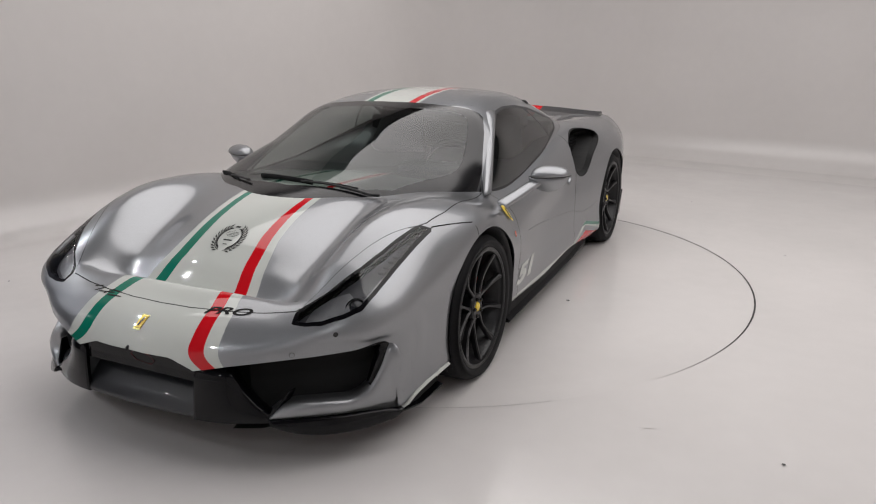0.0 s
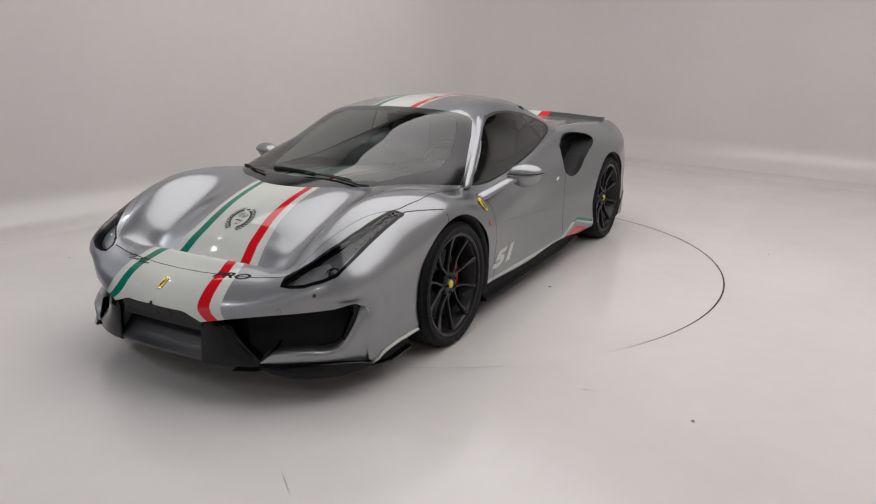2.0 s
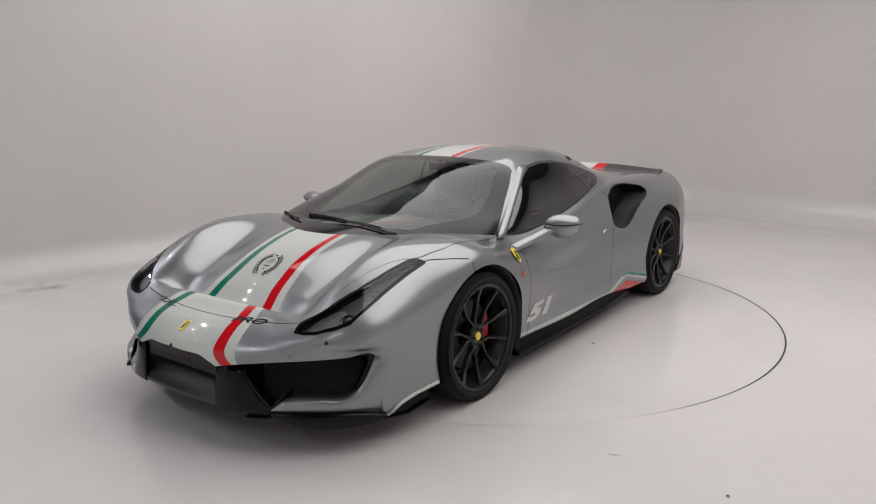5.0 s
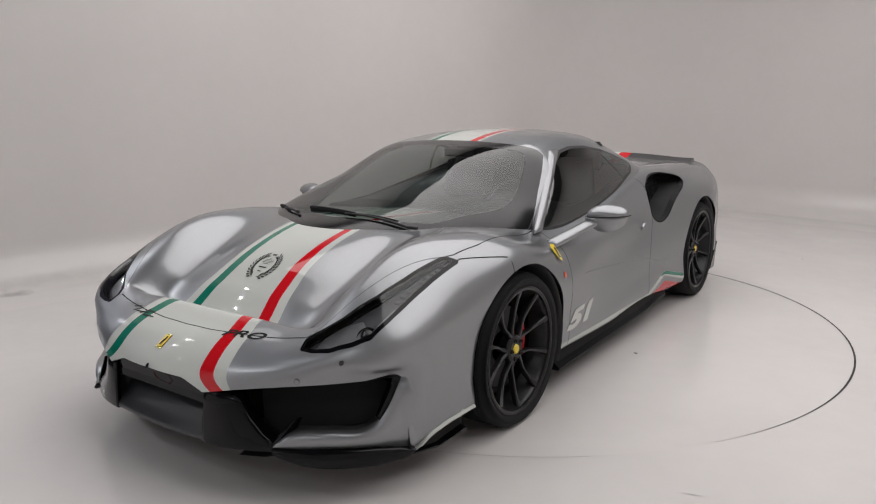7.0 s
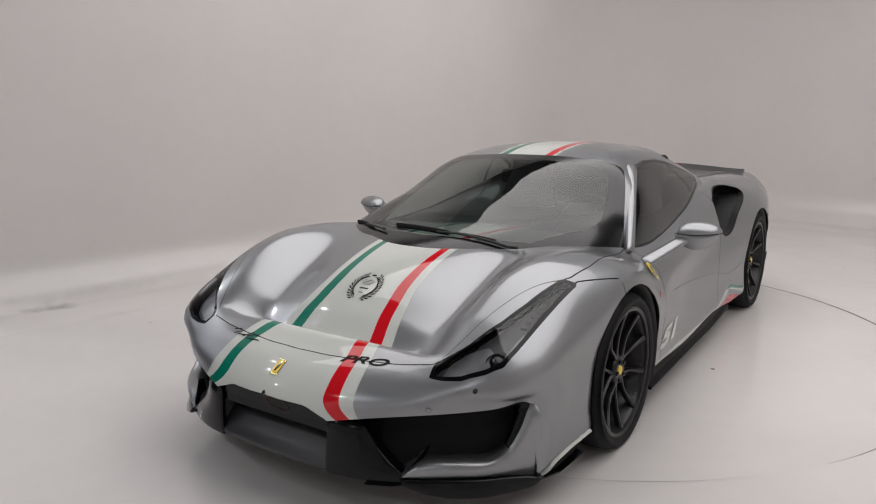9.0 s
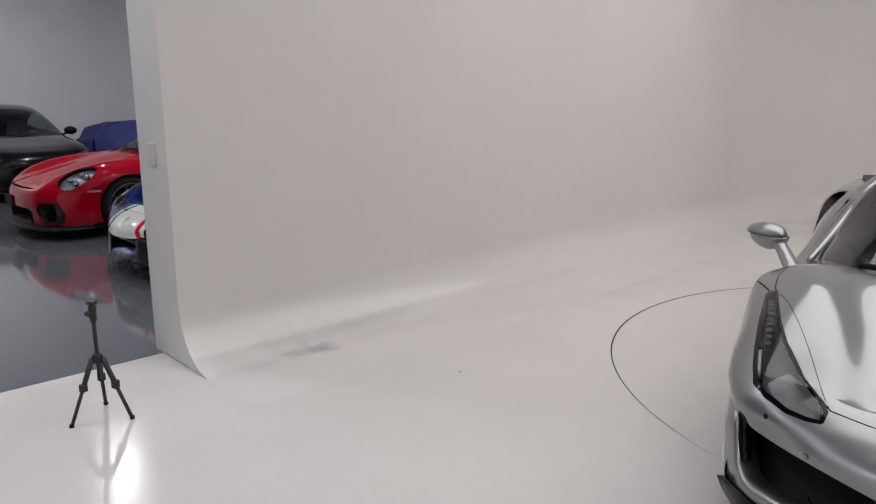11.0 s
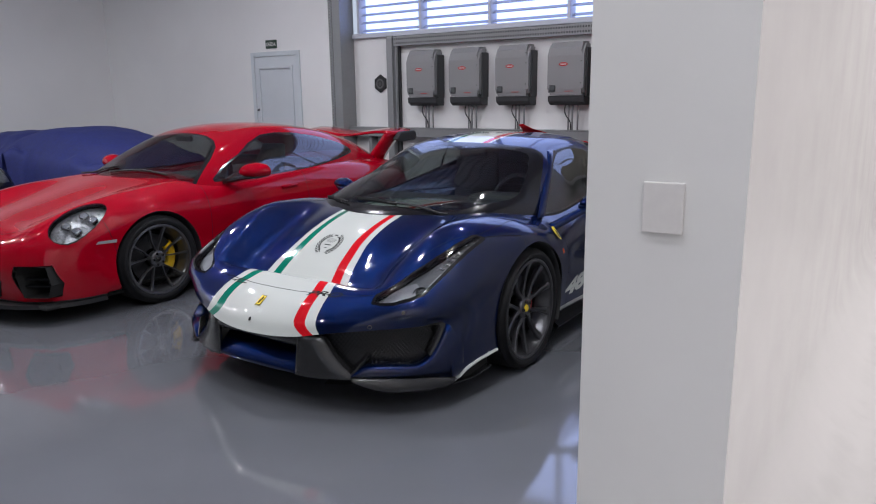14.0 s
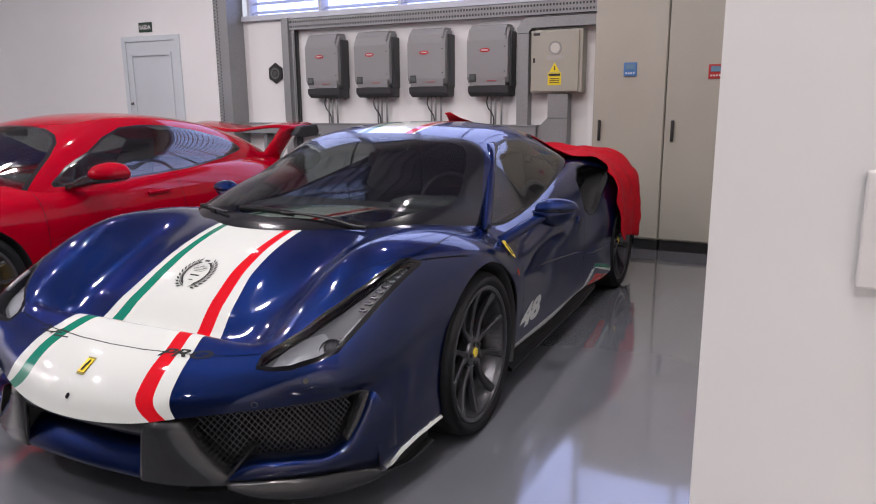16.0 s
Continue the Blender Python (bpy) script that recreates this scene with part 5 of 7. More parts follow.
def rear_coupe_lines():
    ry = (.95, 1.5, 2.0, 2.457, 2.9, 3.3)
    centre = rows([(0, -.95, .16), (0, -.985, .30), (0, -.995, .43), (0, -.965, .55), (0, -.87, .625), (0, -.62, .70), (0, -.3, .785), (0, .08, .875), (0, .38, .925)],
                  ry, [(0, .88), (0, .88), (0, .90), (0, .90), (0, .88), (0, .83)], (0, 3.56, .55))
    inner = rows([(.40, -.92, .16), (.42, -.955, .30), (.42, -.965, .43), (.42, -.93, .55), (.42, -.83, .625), (.43, -.59, .70), (.43, -.28, .782), (.45, .1, .862), (.48, .4, .90)],
                 ry, [(.45, .85), (.45, .86), (.45, .90), (.42, .93), (.40, .89), (.36, .83)], (.3, 3.55, .55))
    crest = rows([(.60, -.865, .16), (.63, -.90, .30), (.635, -.905, .43), (.64, -.87, .55), (.65, -.775, .65), (.665, -.55, .765), (.685, -.25, .835), (.70, .1, .862), (.72, .42, .865)],
                 ry, [(.70, .82), (.68, .84), (.66, .90), (.66, .91), (.60, .875), (.52, .81)], (.42, 3.54, .55))
    shoulder = rows([(.74, -.77, .16), (.77, -.80, .30), (.775, -.80, .43), (.785, -.76, .54), (.80, -.67, .63), (.82, -.47, .725), (.84, -.2, .78), (.842, .1, .798), (.825, .46, .80)],
                    ry, [(.81, .825), (.80, .86), (.795, .885), (.82, .86), (.77, .83), (.66, .77)], (.52, 3.53, .52))
    side = rows([(.83, -.63, .16), (.855, -.65, .30), (.865, -.64, .42), (.87, -.60, .50), (.882, -.53, .565), (.897, -.37, .635), (.912, -.08, .70), (.90, .22, .68), (.885, .5, .67)],
                ry, [(.878, .69), (.882, .705), (.90, .72), (.925, .73), (.895, .70), (.78, .66)], (.58, 3.52, .48))
    low = rows([(.86, -.5, .16), (.885, -.50, .28), (.893, -.48, .36), (.896, -.44, .42), (.90, -.39, .44), (.905, -.29, .46), (.912, 0, .50), (.902, .26, .46), (.888, .5, .43)],
               ry, [(.885, .42), (.888, .42), (.902, .42), (.922, .45), (.90, .45), (.80, .45)], (.6, 3.51, .42))
    sill = rows([(.855, -.44, .15), (.875, -.44, .17), (.88, -.43, .18), (.882, -.41, .18), (.885, -.36, .18), (.89, -.26, .18), (.89, 0, .18), (.882, .28, .17), (.87, .5, .17)],
                ry, [(.87, .16), (.872, .16), (.885, .16), (.90, .17), (.88, .19), (.78, .22)], (.6, 3.5, .25))
    under = [(x * .84, y, z - .01) for x, y, z in sill]
    return [centre, inner, crest, shoulder, side, low, sill, under]


def rear_coupe_cabin():
    ys = (.12, .3, .45, .65, .9, 1.1, 1.35, 1.7, 2.1, 2.5, 2.9, 3.2)

    def on(xs, zs):
        return [(x, y, z) for x, y, z in zip(xs, ys, zs)]
    top = on([0] * 12, (.855, .935, 1.0, 1.10, 1.205, 1.262, 1.298, 1.304, 1.264, 1.185, 1.06, .90))
    mid = on([.3] * 12, (.83, .915, .982, 1.085, 1.19, 1.248, 1.285, 1.291, 1.25, 1.168, 1.04, .88))
    edge = on((.48, .50, .52, .52, .50, .49, .48, .48, .48, .48, .46, .45), (.78, .865, .925, 1.04, 1.155, 1.218, 1.258, 1.266, 1.22, 1.135, .995, .84))
    rail = on((.62, .68, .73, .685, .625, .588, .565, .56, .568, .588, .575, .52), (.76, .82, .85, .975, 1.10, 1.168, 1.21, 1.218, 1.162, 1.065, .925, .80))
    belt = on((.66, .72, .765, .80, .806, .806, .80, .795, .77, .73, .66, .6), (.68, .74, .77, .80, .81, .82, .83, .86, .885, .85, .78, .7))
    foot = on((.66, .72, .78, .82, .83, .83, .83, .82, .80, .75, .68, .6), (.55, .6, .64, .66, .67, .68, .69, .7, .74, .72, .68, .6))
    return [top, mid, edge, rail, belt, foot]


def ellipse(cx, cy, a, b, turn, n=20):
    c, s = math.cos(turn), math.sin(turn)
    return [(cx + a * math.cos(t) * c - b * math.sin(t) * s, cy + a * math.cos(t) * s + b * math.sin(t) * c) for t in np.linspace(0, 2 * math.pi, n, endpoint=False)]


def cabin_inside(car, y0, y1, z, wide, seat_mat, wheel_at):
    bm = box_bm((-wide * .92, y0, z - .35), (wide * .92, y0 + .34, z), .05, 3)
    box_bm((wheel_at[0] - .2, y0 + .1, z - .1), (wheel_at[0] + .2, y0 + .36, z + .05), .04, 3, bm)
    part("dashboard", bm, TRIM_DARK, car, "dark dashboard", smooth=True)
    bm = lathe_bm([(r * .014, .17 + .014 * s) for r, s in ((math.cos(k * math.pi / 4), math.sin(k * math.pi / 4)) for k in range(8))], 32, "y", close=True)
    box_bm((-.16, -.008, -.018), (.16, .008, .018), .006, 1, bm)
    part("steering_wheel", bm, TRIM_DARK, car, smooth=True, m=pose(wheel_at[0], y0 + .48, z + .0, -22, 0, 0))
    for sx in (-.38, .38):
        secs = []
        for s in np.linspace(0, 1, 9):
            hw = .23 - .10 * s ** 2 + .02 * math.sin(math.pi * s)
            secs.append([(sx + hw * math.cos(a), y1 + .25 * s + .07 * math.sin(a), z - .42 + .66 * s) for a in np.linspace(0, 2 * math.pi, 14, endpoint=False)])
        bm = loft_bm(secs)
        box_bm((sx - .24, y1 - .45, z - .5), (sx + .24, y1 + .05, z - .36), .05, 3, bm)
        part("seat", bm, seat_mat, car, smooth=True)
    part("cabin_floor", box_bm((-wide, y0, .22), (wide, y1 + .6, .28), .01), BLACK_VOID, car)


def rear_engined_coupe(label, m, paint):
    car = thing("coupe", label, "car", m)
    ax = np.abs
    body = Sheet(loft(both_sides(rear_coupe_lines()), 11, 13, 2))
    cabin = Sheet(loft(both_sides(rear_coupe_cabin()), 10, 12, 3))
    tree = BVHTree.FromPolygons([Vector(p) for p in body.v], body.t.tolist())
    ctree = BVHTree.FromPolygons([Vector(p) for p in cabin.v], cabin.t.tolist())
    lamp = ellipse(.770, -.535, .205, .094, math.radians(84))

    def f_lamp(x, y, z):
        return np.maximum(poly_field(ax(x), y, lamp), .48 - z)

    def f_bonnet(x, y, z):
        return np.maximum(poly_field(ax(x), y, [(-.5, -.90), (.25, -.885), (.46, -.80), (.56, -.62), (.60, -.4), (.62, .0), (.60, .30), (.5, .8), (-.5, .8)]), .5 - z)

    body.panel[:] = 4
    body.cut(lambda x, y, z: y + .36 + .25 * (z - .5), panel=1)
    body.cut(lambda x, y, z: np.maximum(.50 - y, y - 1.62), panel=5)
    body.cut(lambda x, y, z: 1.62 - y, panel=6)
    body.cut(f_bonnet, panel=3)
    body.cut(f_lamp, panel=2)
    body.cut(gap(f_lamp, .003), panel=9, only=[1, 3, 4])
    body.cut(gap(f_bonnet), panel=9, only=[1, 3, 4])
    body.cut(gap(lambda x, y, z: y + .36 + .25 * (z - .5)), panel=9, only=[1, 4])
    body.cut(gap(lambda x, y, z: y - .50), panel=9, only=[4, 5])
    body.cut(gap(lambda x, y, z: y - 1.62), panel=9, only=[5, 6])
    for y0 in (0, 2.457):
        body.cut(lambda x, y, z: np.maximum(np.hypot(y - y0, z - .338) - .372, .5 - ax(x)), panel=8)
    mouth = [(-.38, .190), (.38, .190), (.45, .315), (.40, .345), (-.40, .345), (-.45, .315)]
    body.cut(lambda x, y, z: np.maximum(poly_field(x, z, mouth, .006), y + .7), panel=8)
    outer = [(.62, .205), (.79, .210), (.82, .30), (.795, .425), (.60, .425), (.575, .36)]
    body.cut(lambda x, y, z: np.maximum(poly_field(ax(x), z, outer, .008), y + .5), panel=8)
    body.cut(lambda x, y, z: np.maximum(poly_field(ax(x), y, [(-.5, -.958), (.18, -.952), (.42, -.918), (.43, -.900), (.18, -.932), (-.5, -.938)]), .45 - z), panel=8)
    body.cut(lambda x, y, z: z - .172, panel=7)
    for panel, name in ((1, "front_bumper"), (3, "bonnet")):
        v, t, c = body.piece(panel)
        link_mesh(name, v, t, paint, car)
    for panel, name in ((4, "wing"), (5, "door"), (6, "rear_quarter")):
        for v, t, c in sides(body, panel):
            link_mesh(name, v, t, paint, car)
    v, t, c = body.piece(7)
    link_mesh("lower_trim", v, t, BLACK_PLASTIC, car)
    v, t, c = body.piece(1, 3, 4, 5, 6, 7, 9, push=-.010)
    link_mesh("inner_shell", v, t, BLACK_VOID, car)
    screen = [(-.5, .99), (.30, .965), (.47, .92), (.56, .86), (.64, .74), (.74, .50), (.79, .40), (.75, -.1), (-.5, -.1)]

    def f_screen(x, y, z):
        return poly_field(ax(x), y, screen)

    side_glass = [(.66, .872), (1.1, .876), (1.45, .884), (1.78, .898), (2.18, .940), (2.43, .978), (2.50, .992), (2.46, 1.022), (2.34, 1.072), (2.05, 1.146), (1.77, 1.190), (1.55, 1.202), (1.36, 1.190), (1.17, 1.130), (1.0, 1.045), (.80, .965)]

    def f_side(x, y, z):
        return np.maximum(poly_field(y, z, side_glass, .004), .50 - ax(x))

    cabin.panel[:] = 3
    cabin.cut(f_screen, panel=2)
    cabin.cut(lambda x, y, z: f_screen(x, y, z) + .025, panel=1, only=[2])
    cabin.cut(lambda x, y, z: f_side(x, y, z) - .013, panel=2, only=[3])
    cabin.cut(f_side, panel=4, only=[2])
    cabin.cut(gap(lambda x, y, z: y - 1.78, .010), panel=2, only=[4])
    cabin.cut(lambda x, y, z: np.maximum(poly_field(ax(x), y, [(-.5, 1.85), (.46, 1.88), (.40, 2.62), (-.5, 2.66)]), .9 - z), panel=6, only=[3])
    v, t, c = cabin.piece(1)
    link_mesh("windscreen", v, t, GLASS_CAR, car, label="curved windscreen")
    v, t, c = cabin.piece(2)
    link_mesh("glass_border", v, t, BLACK_GLOSS, car)
    v, t, c = cabin.piece(3)
    link_mesh("roof", v, t, paint, car)
    v, t, c = cabin.piece(6)
    link_mesh("rear_window", v, t, GLASS_CAR, car)
    for v, t, c in sides(cabin, 4):
        link_mesh("side_window", v, t, GLASS_DARK, car, label="dark tinted side window")
    cabin_inside(car, .50, 1.45, .86, .66, TRIM_DARK, (.36, 0))
    part("bulkhead", box_bm((-.70, 2.0, .30), (.70, 2.05, .95), .02), BLACK_VOID, car)
    part("rear_view_mirror", box_bm((-.11, .95, 1.155), (.11, .975, 1.205), .01, 2), BLACK_PLASTIC, car)
    # lamps: clear lens, bright bowl, four light points
    for s in (-1, 1):
        bowl = max((p for p in sides(body, 2) if p[0][:, 0].mean() * s > 0), key=lambda p: len(p[1]))
        lens = link_mesh("headlight", bowl[0], bowl[1], GLASS_CLEAR, car, label="oval headlight under a clear lens")
        link_mesh("lamp_bowl", bowl[0] - np.array([s * .040, -.03, .040]), bowl[1], mat("lamp_bowl_grey", (0.36, 0.36, 0.37), rough=0.3, metal=0.5, grain=0.6, grain_scale=45), lens)
        hit = tree.ray_cast(Vector((s * .77, -.535, 1.5)), Vector((0, 0, -1)))[0]
        for dx, dy in ((-.02, -.095), (.045, -.06), (-.01, .035), (.045, .065)):
            h2 = tree.ray_cast(Vector((s * (.77 + dx), -.535 + dy, 1.5)), Vector((0, 0, -1)))[0]
            bm = lathe_bm([(.0, .0001), (.006, .012), (.004, .024), (-.008, .032), (-.03, .034)], 20, "z")
            part("light_element", bm, CHROME, lens, smooth=True, m=pose(s * (.765 + dx), -.535 + dy + .012, h2.z - .022, 50, 0, s * 35))
        # outer intake with slats
        bm = loft_bm([[(s * x, -.99 + (x - .4) * .45, z) for x, z in outer], [(s * (x - .02), -.74 + (x - .4) * .25, z) for x, z in outer]], True, False)
        bm.faces.new(list(bm.verts)[-6:])
        duct = part("intake", bm, BLACK_VOID, car, "black front air intake")
        for i, z in enumerate((.275, .325)):
            bm = loft_bm([[(s * .60, -.865, z), (s * .60, -.83, z + .01), (s * .60, -.83, z + .018), (s * .60, -.865, z + .012)],
                          [(s * .79, -.76, z), (s * .79, -.70, z + .01), (s * .79, -.70, z + .018), (s * .79, -.76, z + .012)]])
            part("slat", bm, FASCIA_BLACK, duct)
        bm = loft_bm([[(s * .585, -.895, .425), (s * .585, -.885, .44), (s * .585, -.85, .44), (s * .585, -.85, .42)], [(s * .80, -.772, .435), (s * .80, -.762, .448), (s * .80, -.72, .448), (s * .80, -.72, .43)]])
        part("lamp_strip", bm, BLACK_GLOSS, car, "dark daytime lamp strip")
        # side indicator on the wing
        v2, t2 = shape_mesh([[(-.075, -.006), (.07, -.012), (.075, .010), (-.06, .012)]])
        decal("side_marker", v2, t2, tree, (s * 1.5, -.42, .545), (-s, 0, 0), mat("marker_grey", (0.30, 0.30, 0.31), rough=0.2, coat=0.5), car, right=(0, s, 0), lift=.003)
        for y0 in (0, 2.457):
            bm = lathe_bm([(s * .905, .373), (s * .89, .362), (s * .52, .36), (s * .52, .05)], 44, "x", start=-.42, sweep=math.pi + .84)
            for q in bm.verts:
                q.co.y, q.co.z = q.co.y + y0, max(q.co.z + .338, .14)
            part("arch_liner", bm, BLACK_PLASTIC, car, smooth=True)
        wheel(car, (s * .905, 0, .338), s, .338, .25, RIM_PALE, (5, 0.26, 0.0), CALIPER_YELLOW, BLACK_GLOSS, True, .266)
        wheel(car, (s * .912, 2.457, .342), s, .342, .31, RIM_PALE, (5, 0.26, 0.0), CALIPER_YELLOW, BLACK_GLOSS, False, .266)
        # mirror on a foot
        secs = []
        for k in np.linspace(0, 1, 11):
            e = max(0, 1 - (2 * k - 1) ** 2) ** .5
            hw, hh = .012 + .098 * e, .010 + .068 * e
            secs.append([(s * (.87 + .31 * k), .87 + .03 * k + hw * math.cos(a) * (1 if math.cos(a) < 0 else .55), .925 + .012 * k + hh * math.sin(a) * (1 if math.sin(a) > 0 else .62)) for a in np.linspace(0, 2 * math.pi, 20, endpoint=False)])
        mir = part("side_mirror", loft_bm(secs), paint, car, smooth=True)
        secs = [[(s * x, y + d, z + h) for d, h in ((-.05 * w, -.012), (.03 * w, -.012), (.03 * w, .014), (-.05 * w, .014))] for x, y, z, w in ((.80, .76, .845, 1.0), (.88, .80, .862, 1.1), (.96, .85, .882, 1.5), (1.08, .875, .894, 1.2), (1.14, .89, .910, .5))]
        part("mirror_foot", loft_bm(secs), BLACK_GLOSS, mir, smooth=True)
        v2, t2 = disc_mesh(.11, .05, 24)
        link_mesh("mirror_glass", [(s * 1.03 + p[0], .945, .93 + p[1]) for p in v2], t2, CHROME, mir)
        hit = tree.ray_cast(Vector((s * 1.5, 1.40, .74)), Vector((-s, 0, 0)))[0]
        part("door_handle", box_bm((min(hit.x, hit.x + s * .022), 1.30, .735), (max(hit.x, hit.x + s * .022), 1.50, .765), .010, 3), paint, car, smooth=True)
        secs = [[(s * (x + w), y, z) for w, y in ((-h, 3.20 + f), (-h * .6, 3.06 + f), (h * .6, 3.06 + f), (h, 3.20 + f), (h * .5, 3.30 + f), (-h * .5, 3.30 + f))] for x, z, h, f in ((.47, .82, .09, -.06), (.52, .91, .065, -.03), (.60, 1.02, .055, .0), (.66, 1.10, .065, .02), (.69, 1.135, .075, .03))]
        part("wing_upright", loft_bm(secs), paint, car, smooth=True)
        bm = loft_bm([[(s * x, y, z + dz) for y, z in ((3.10, 1.075), (3.20, 1.05), (3.44, 1.06), (3.47, 1.10), (3.45, 1.158), (3.20, 1.15))] for x, dz in ((.745, 0), (.80, 0), (.82, -.008))])
        bmesh.ops.bevel(bm, geom=bm.edges[:], offset=.008, segments=2, affect="EDGES")
        part("wing_end_plate", bm, BLACK_PLASTIC, car, "black wing tip")
    secs = []
    for x in np.linspace(-.75, .75, 31):
        q = .045 * math.sin(min(1, abs(x) / .55) * math.pi / 2) ** 2 - .35 * max(0, abs(x) - .62) ** 1.5
        secs.append([(x, y, z + q) for y, z in ((3.10, 1.095), (3.18, 1.120), (3.34, 1.128), (3.44, 1.142), (3.44, 1.130), (3.30, 1.100), (3.14, 1.085))])
    part("rear_wing", loft_bm(secs), paint, car, "fixed red rear wing", smooth=True)
    secs = []
    for x in np.linspace(-.62, .62, 17):
        k = abs(x) / .62
        secs.append([(x, 2.78, .93 - .05 * k * k), (x, 3.12 - .1 * k * k, .945 - .09 * k * k), (x, 3.16 - .1 * k * k, .935 - .09 * k * k), (x, 2.95, .82 - .05 * k)])
    part("engine_lid", loft_bm(secs), paint, car, smooth=True)
    bm = loft_bm([[(x, -.955, z) for x, z in mouth], [(x, -.78, z) for x, z in mouth]], True, False)
    bm.faces.new(list(bm.verts)[-6:])
    part("intake", bm, BLACK_VOID, car, "black middle air intake")
    rim = smooth_curve([(0, -1.03, 0), (.40, -1.00, 0), (.66, -.88, 0), (.80, -.74, 0), (.86, -.58, 0), (.875, -.44, 0)], count=26)
    outline = [(x, y) for x, y, z in rim] + [(-x, y) for x, y, z in rim[:0:-1]]
    part("splitter", prism_bm(outline, .03, .006), BLACK_PLASTIC, car, m=pose(0, 0, .125), label="black front lip")
    part("number_plate", box_bm((-.42, -1.012, .325), (-.10, -1.0, .455), .006, 2), LETTER_BLACK, car, "dark covered number plate")
    v2, t2 = shape_mesh([[(-.016, .022), (.016, .022), (.016, -.006), (0, -.024), (-.016, -.006)]])
    decal("crest_badge", v2, t2, tree, (0, -.80, 1.2), (0, 0, -1), mat("crest_gold", (0.45, 0.25, 0.08), rough=0.3, metal=0.6), car, right=(1, 0, 0), up=(0, 1, 0), lift=.003)
    for base, tip in (((-.10, .27, .9), (.50, .40, .9)), ((-.60, .30, .9), (-.12, .36, .9))):
        a, b = Vector(base), Vector(tip)
        pts = []
        for k in np.linspace(0, 1, 8):
            p = a.lerp(b, k)
            z = max(h[0].z for h in (tr.ray_cast(Vector((p.x, p.y, 1.6)), Vector((0, 0, -1))) for tr in (tree, ctree)) if h[0])
            pts.append((p.x, p.y, z + .014))
        part("wiper", tube_bm(pts, .009, 6), BLACK_PLASTIC, car, smooth=True)
    part("underbody", box_bm((-.80, -.85, .12), (.80, 3.2, .16), .02), BLACK_VOID, car)
    part("underbody", box_bm((-.5, -.8, .15), (.5, 3.2, .55), .02), BLACK_VOID, car)
    return car


def saloon_lines():
    ry = (1.0, 1.6, 2.2, 2.875, 3.3, 3.6)
    centre = rows([(0, -.80, .18), (0, -.835, .32), (0, -.845, .48), (0, -.82, .62), (0, -.74, .70), (0, -.5, .78), (0, -.1, .86), (0, .25, .93), (0, .45, .96)],
                  ry, [(0, .9), (0, .9), (0, .95), (0, 1.0), (0, 1.06), (0, 1.04)], (0, 3.82, .6))
    inner = rows([(.42, -.77, .18), (.44, -.80, .32), (.44, -.81, .48), (.44, -.78, .62), (.44, -.69, .70), (.45, -.46, .785), (.46, -.08, .865), (.48, .27, .925), (.5, .46, .95)],
                 ry, [(.5, .9), (.5, .9), (.5, .95), (.48, 1.0), (.46, 1.05), (.44, 1.03)], (.38, 3.80, .6))
    crest = rows([(.64, -.68, .18), (.67, -.71, .32), (.67, -.72, .48), (.68, -.68, .61), (.69, -.58, .70), (.70, -.38, .79), (.71, -.05, .865), (.72, .28, .905), (.74, .47, .92)],
                 ry, [(.72, .92), (.72, .92), (.72, .95), (.68, .99), (.62, 1.03), (.58, 1.01)], (.5, 3.76, .6))
    shoulder = rows([(.78, -.57, .18), (.81, -.60, .32), (.815, -.60, .48), (.825, -.55, .59), (.835, -.46, .67), (.85, -.3, .745), (.86, 0, .80), (.855, .3, .84), (.85, .48, .865)],
                    ry, [(.85, .90), (.85, .93), (.85, .95), (.83, .96), (.78, .97), (.7, .95)], (.6, 3.70, .6))
    side = rows([(.85, -.46, .18), (.88, -.48, .32), (.89, -.47, .46), (.895, -.43, .53), (.90, -.37, .58), (.91, -.24, .64), (.918, 0, .70), (.915, .3, .72), (.91, .5, .73)],
                ry, [(.905, .74), (.905, .75), (.91, .76), (.915, .78), (.89, .80), (.8, .8)], (.66, 3.66, .58))
    low = rows([(.87, -.40, .18), (.90, -.41, .28), (.91, -.40, .36), (.912, -.37, .41), (.914, -.32, .43), (.918, -.2, .45), (.92, 0, .48), (.918, .3, .47), (.912, .5, .46)],
               ry, [(.905, .45), (.905, .45), (.91, .46), (.915, .48), (.89, .48), (.82, .48)], (.68, 3.64, .45))
    sill = rows([(.86, -.38, .17), (.88, -.38, .18), (.885, -.37, .18), (.888, -.34, .18), (.89, -.29, .18), (.892, -.18, .18), (.895, 0, .18), (.89, .3, .18), (.885, .5, .18)],
                ry, [(.88, .18), (.88, .18), (.885, .18), (.89, .2), (.87, .24), (.78, .28)], (.66, 3.62, .3))
    under = [(x * .84, y, z - .01) for x, y, z in sill]
    return [centre, inner, crest, shoulder, side, low, sill, under]


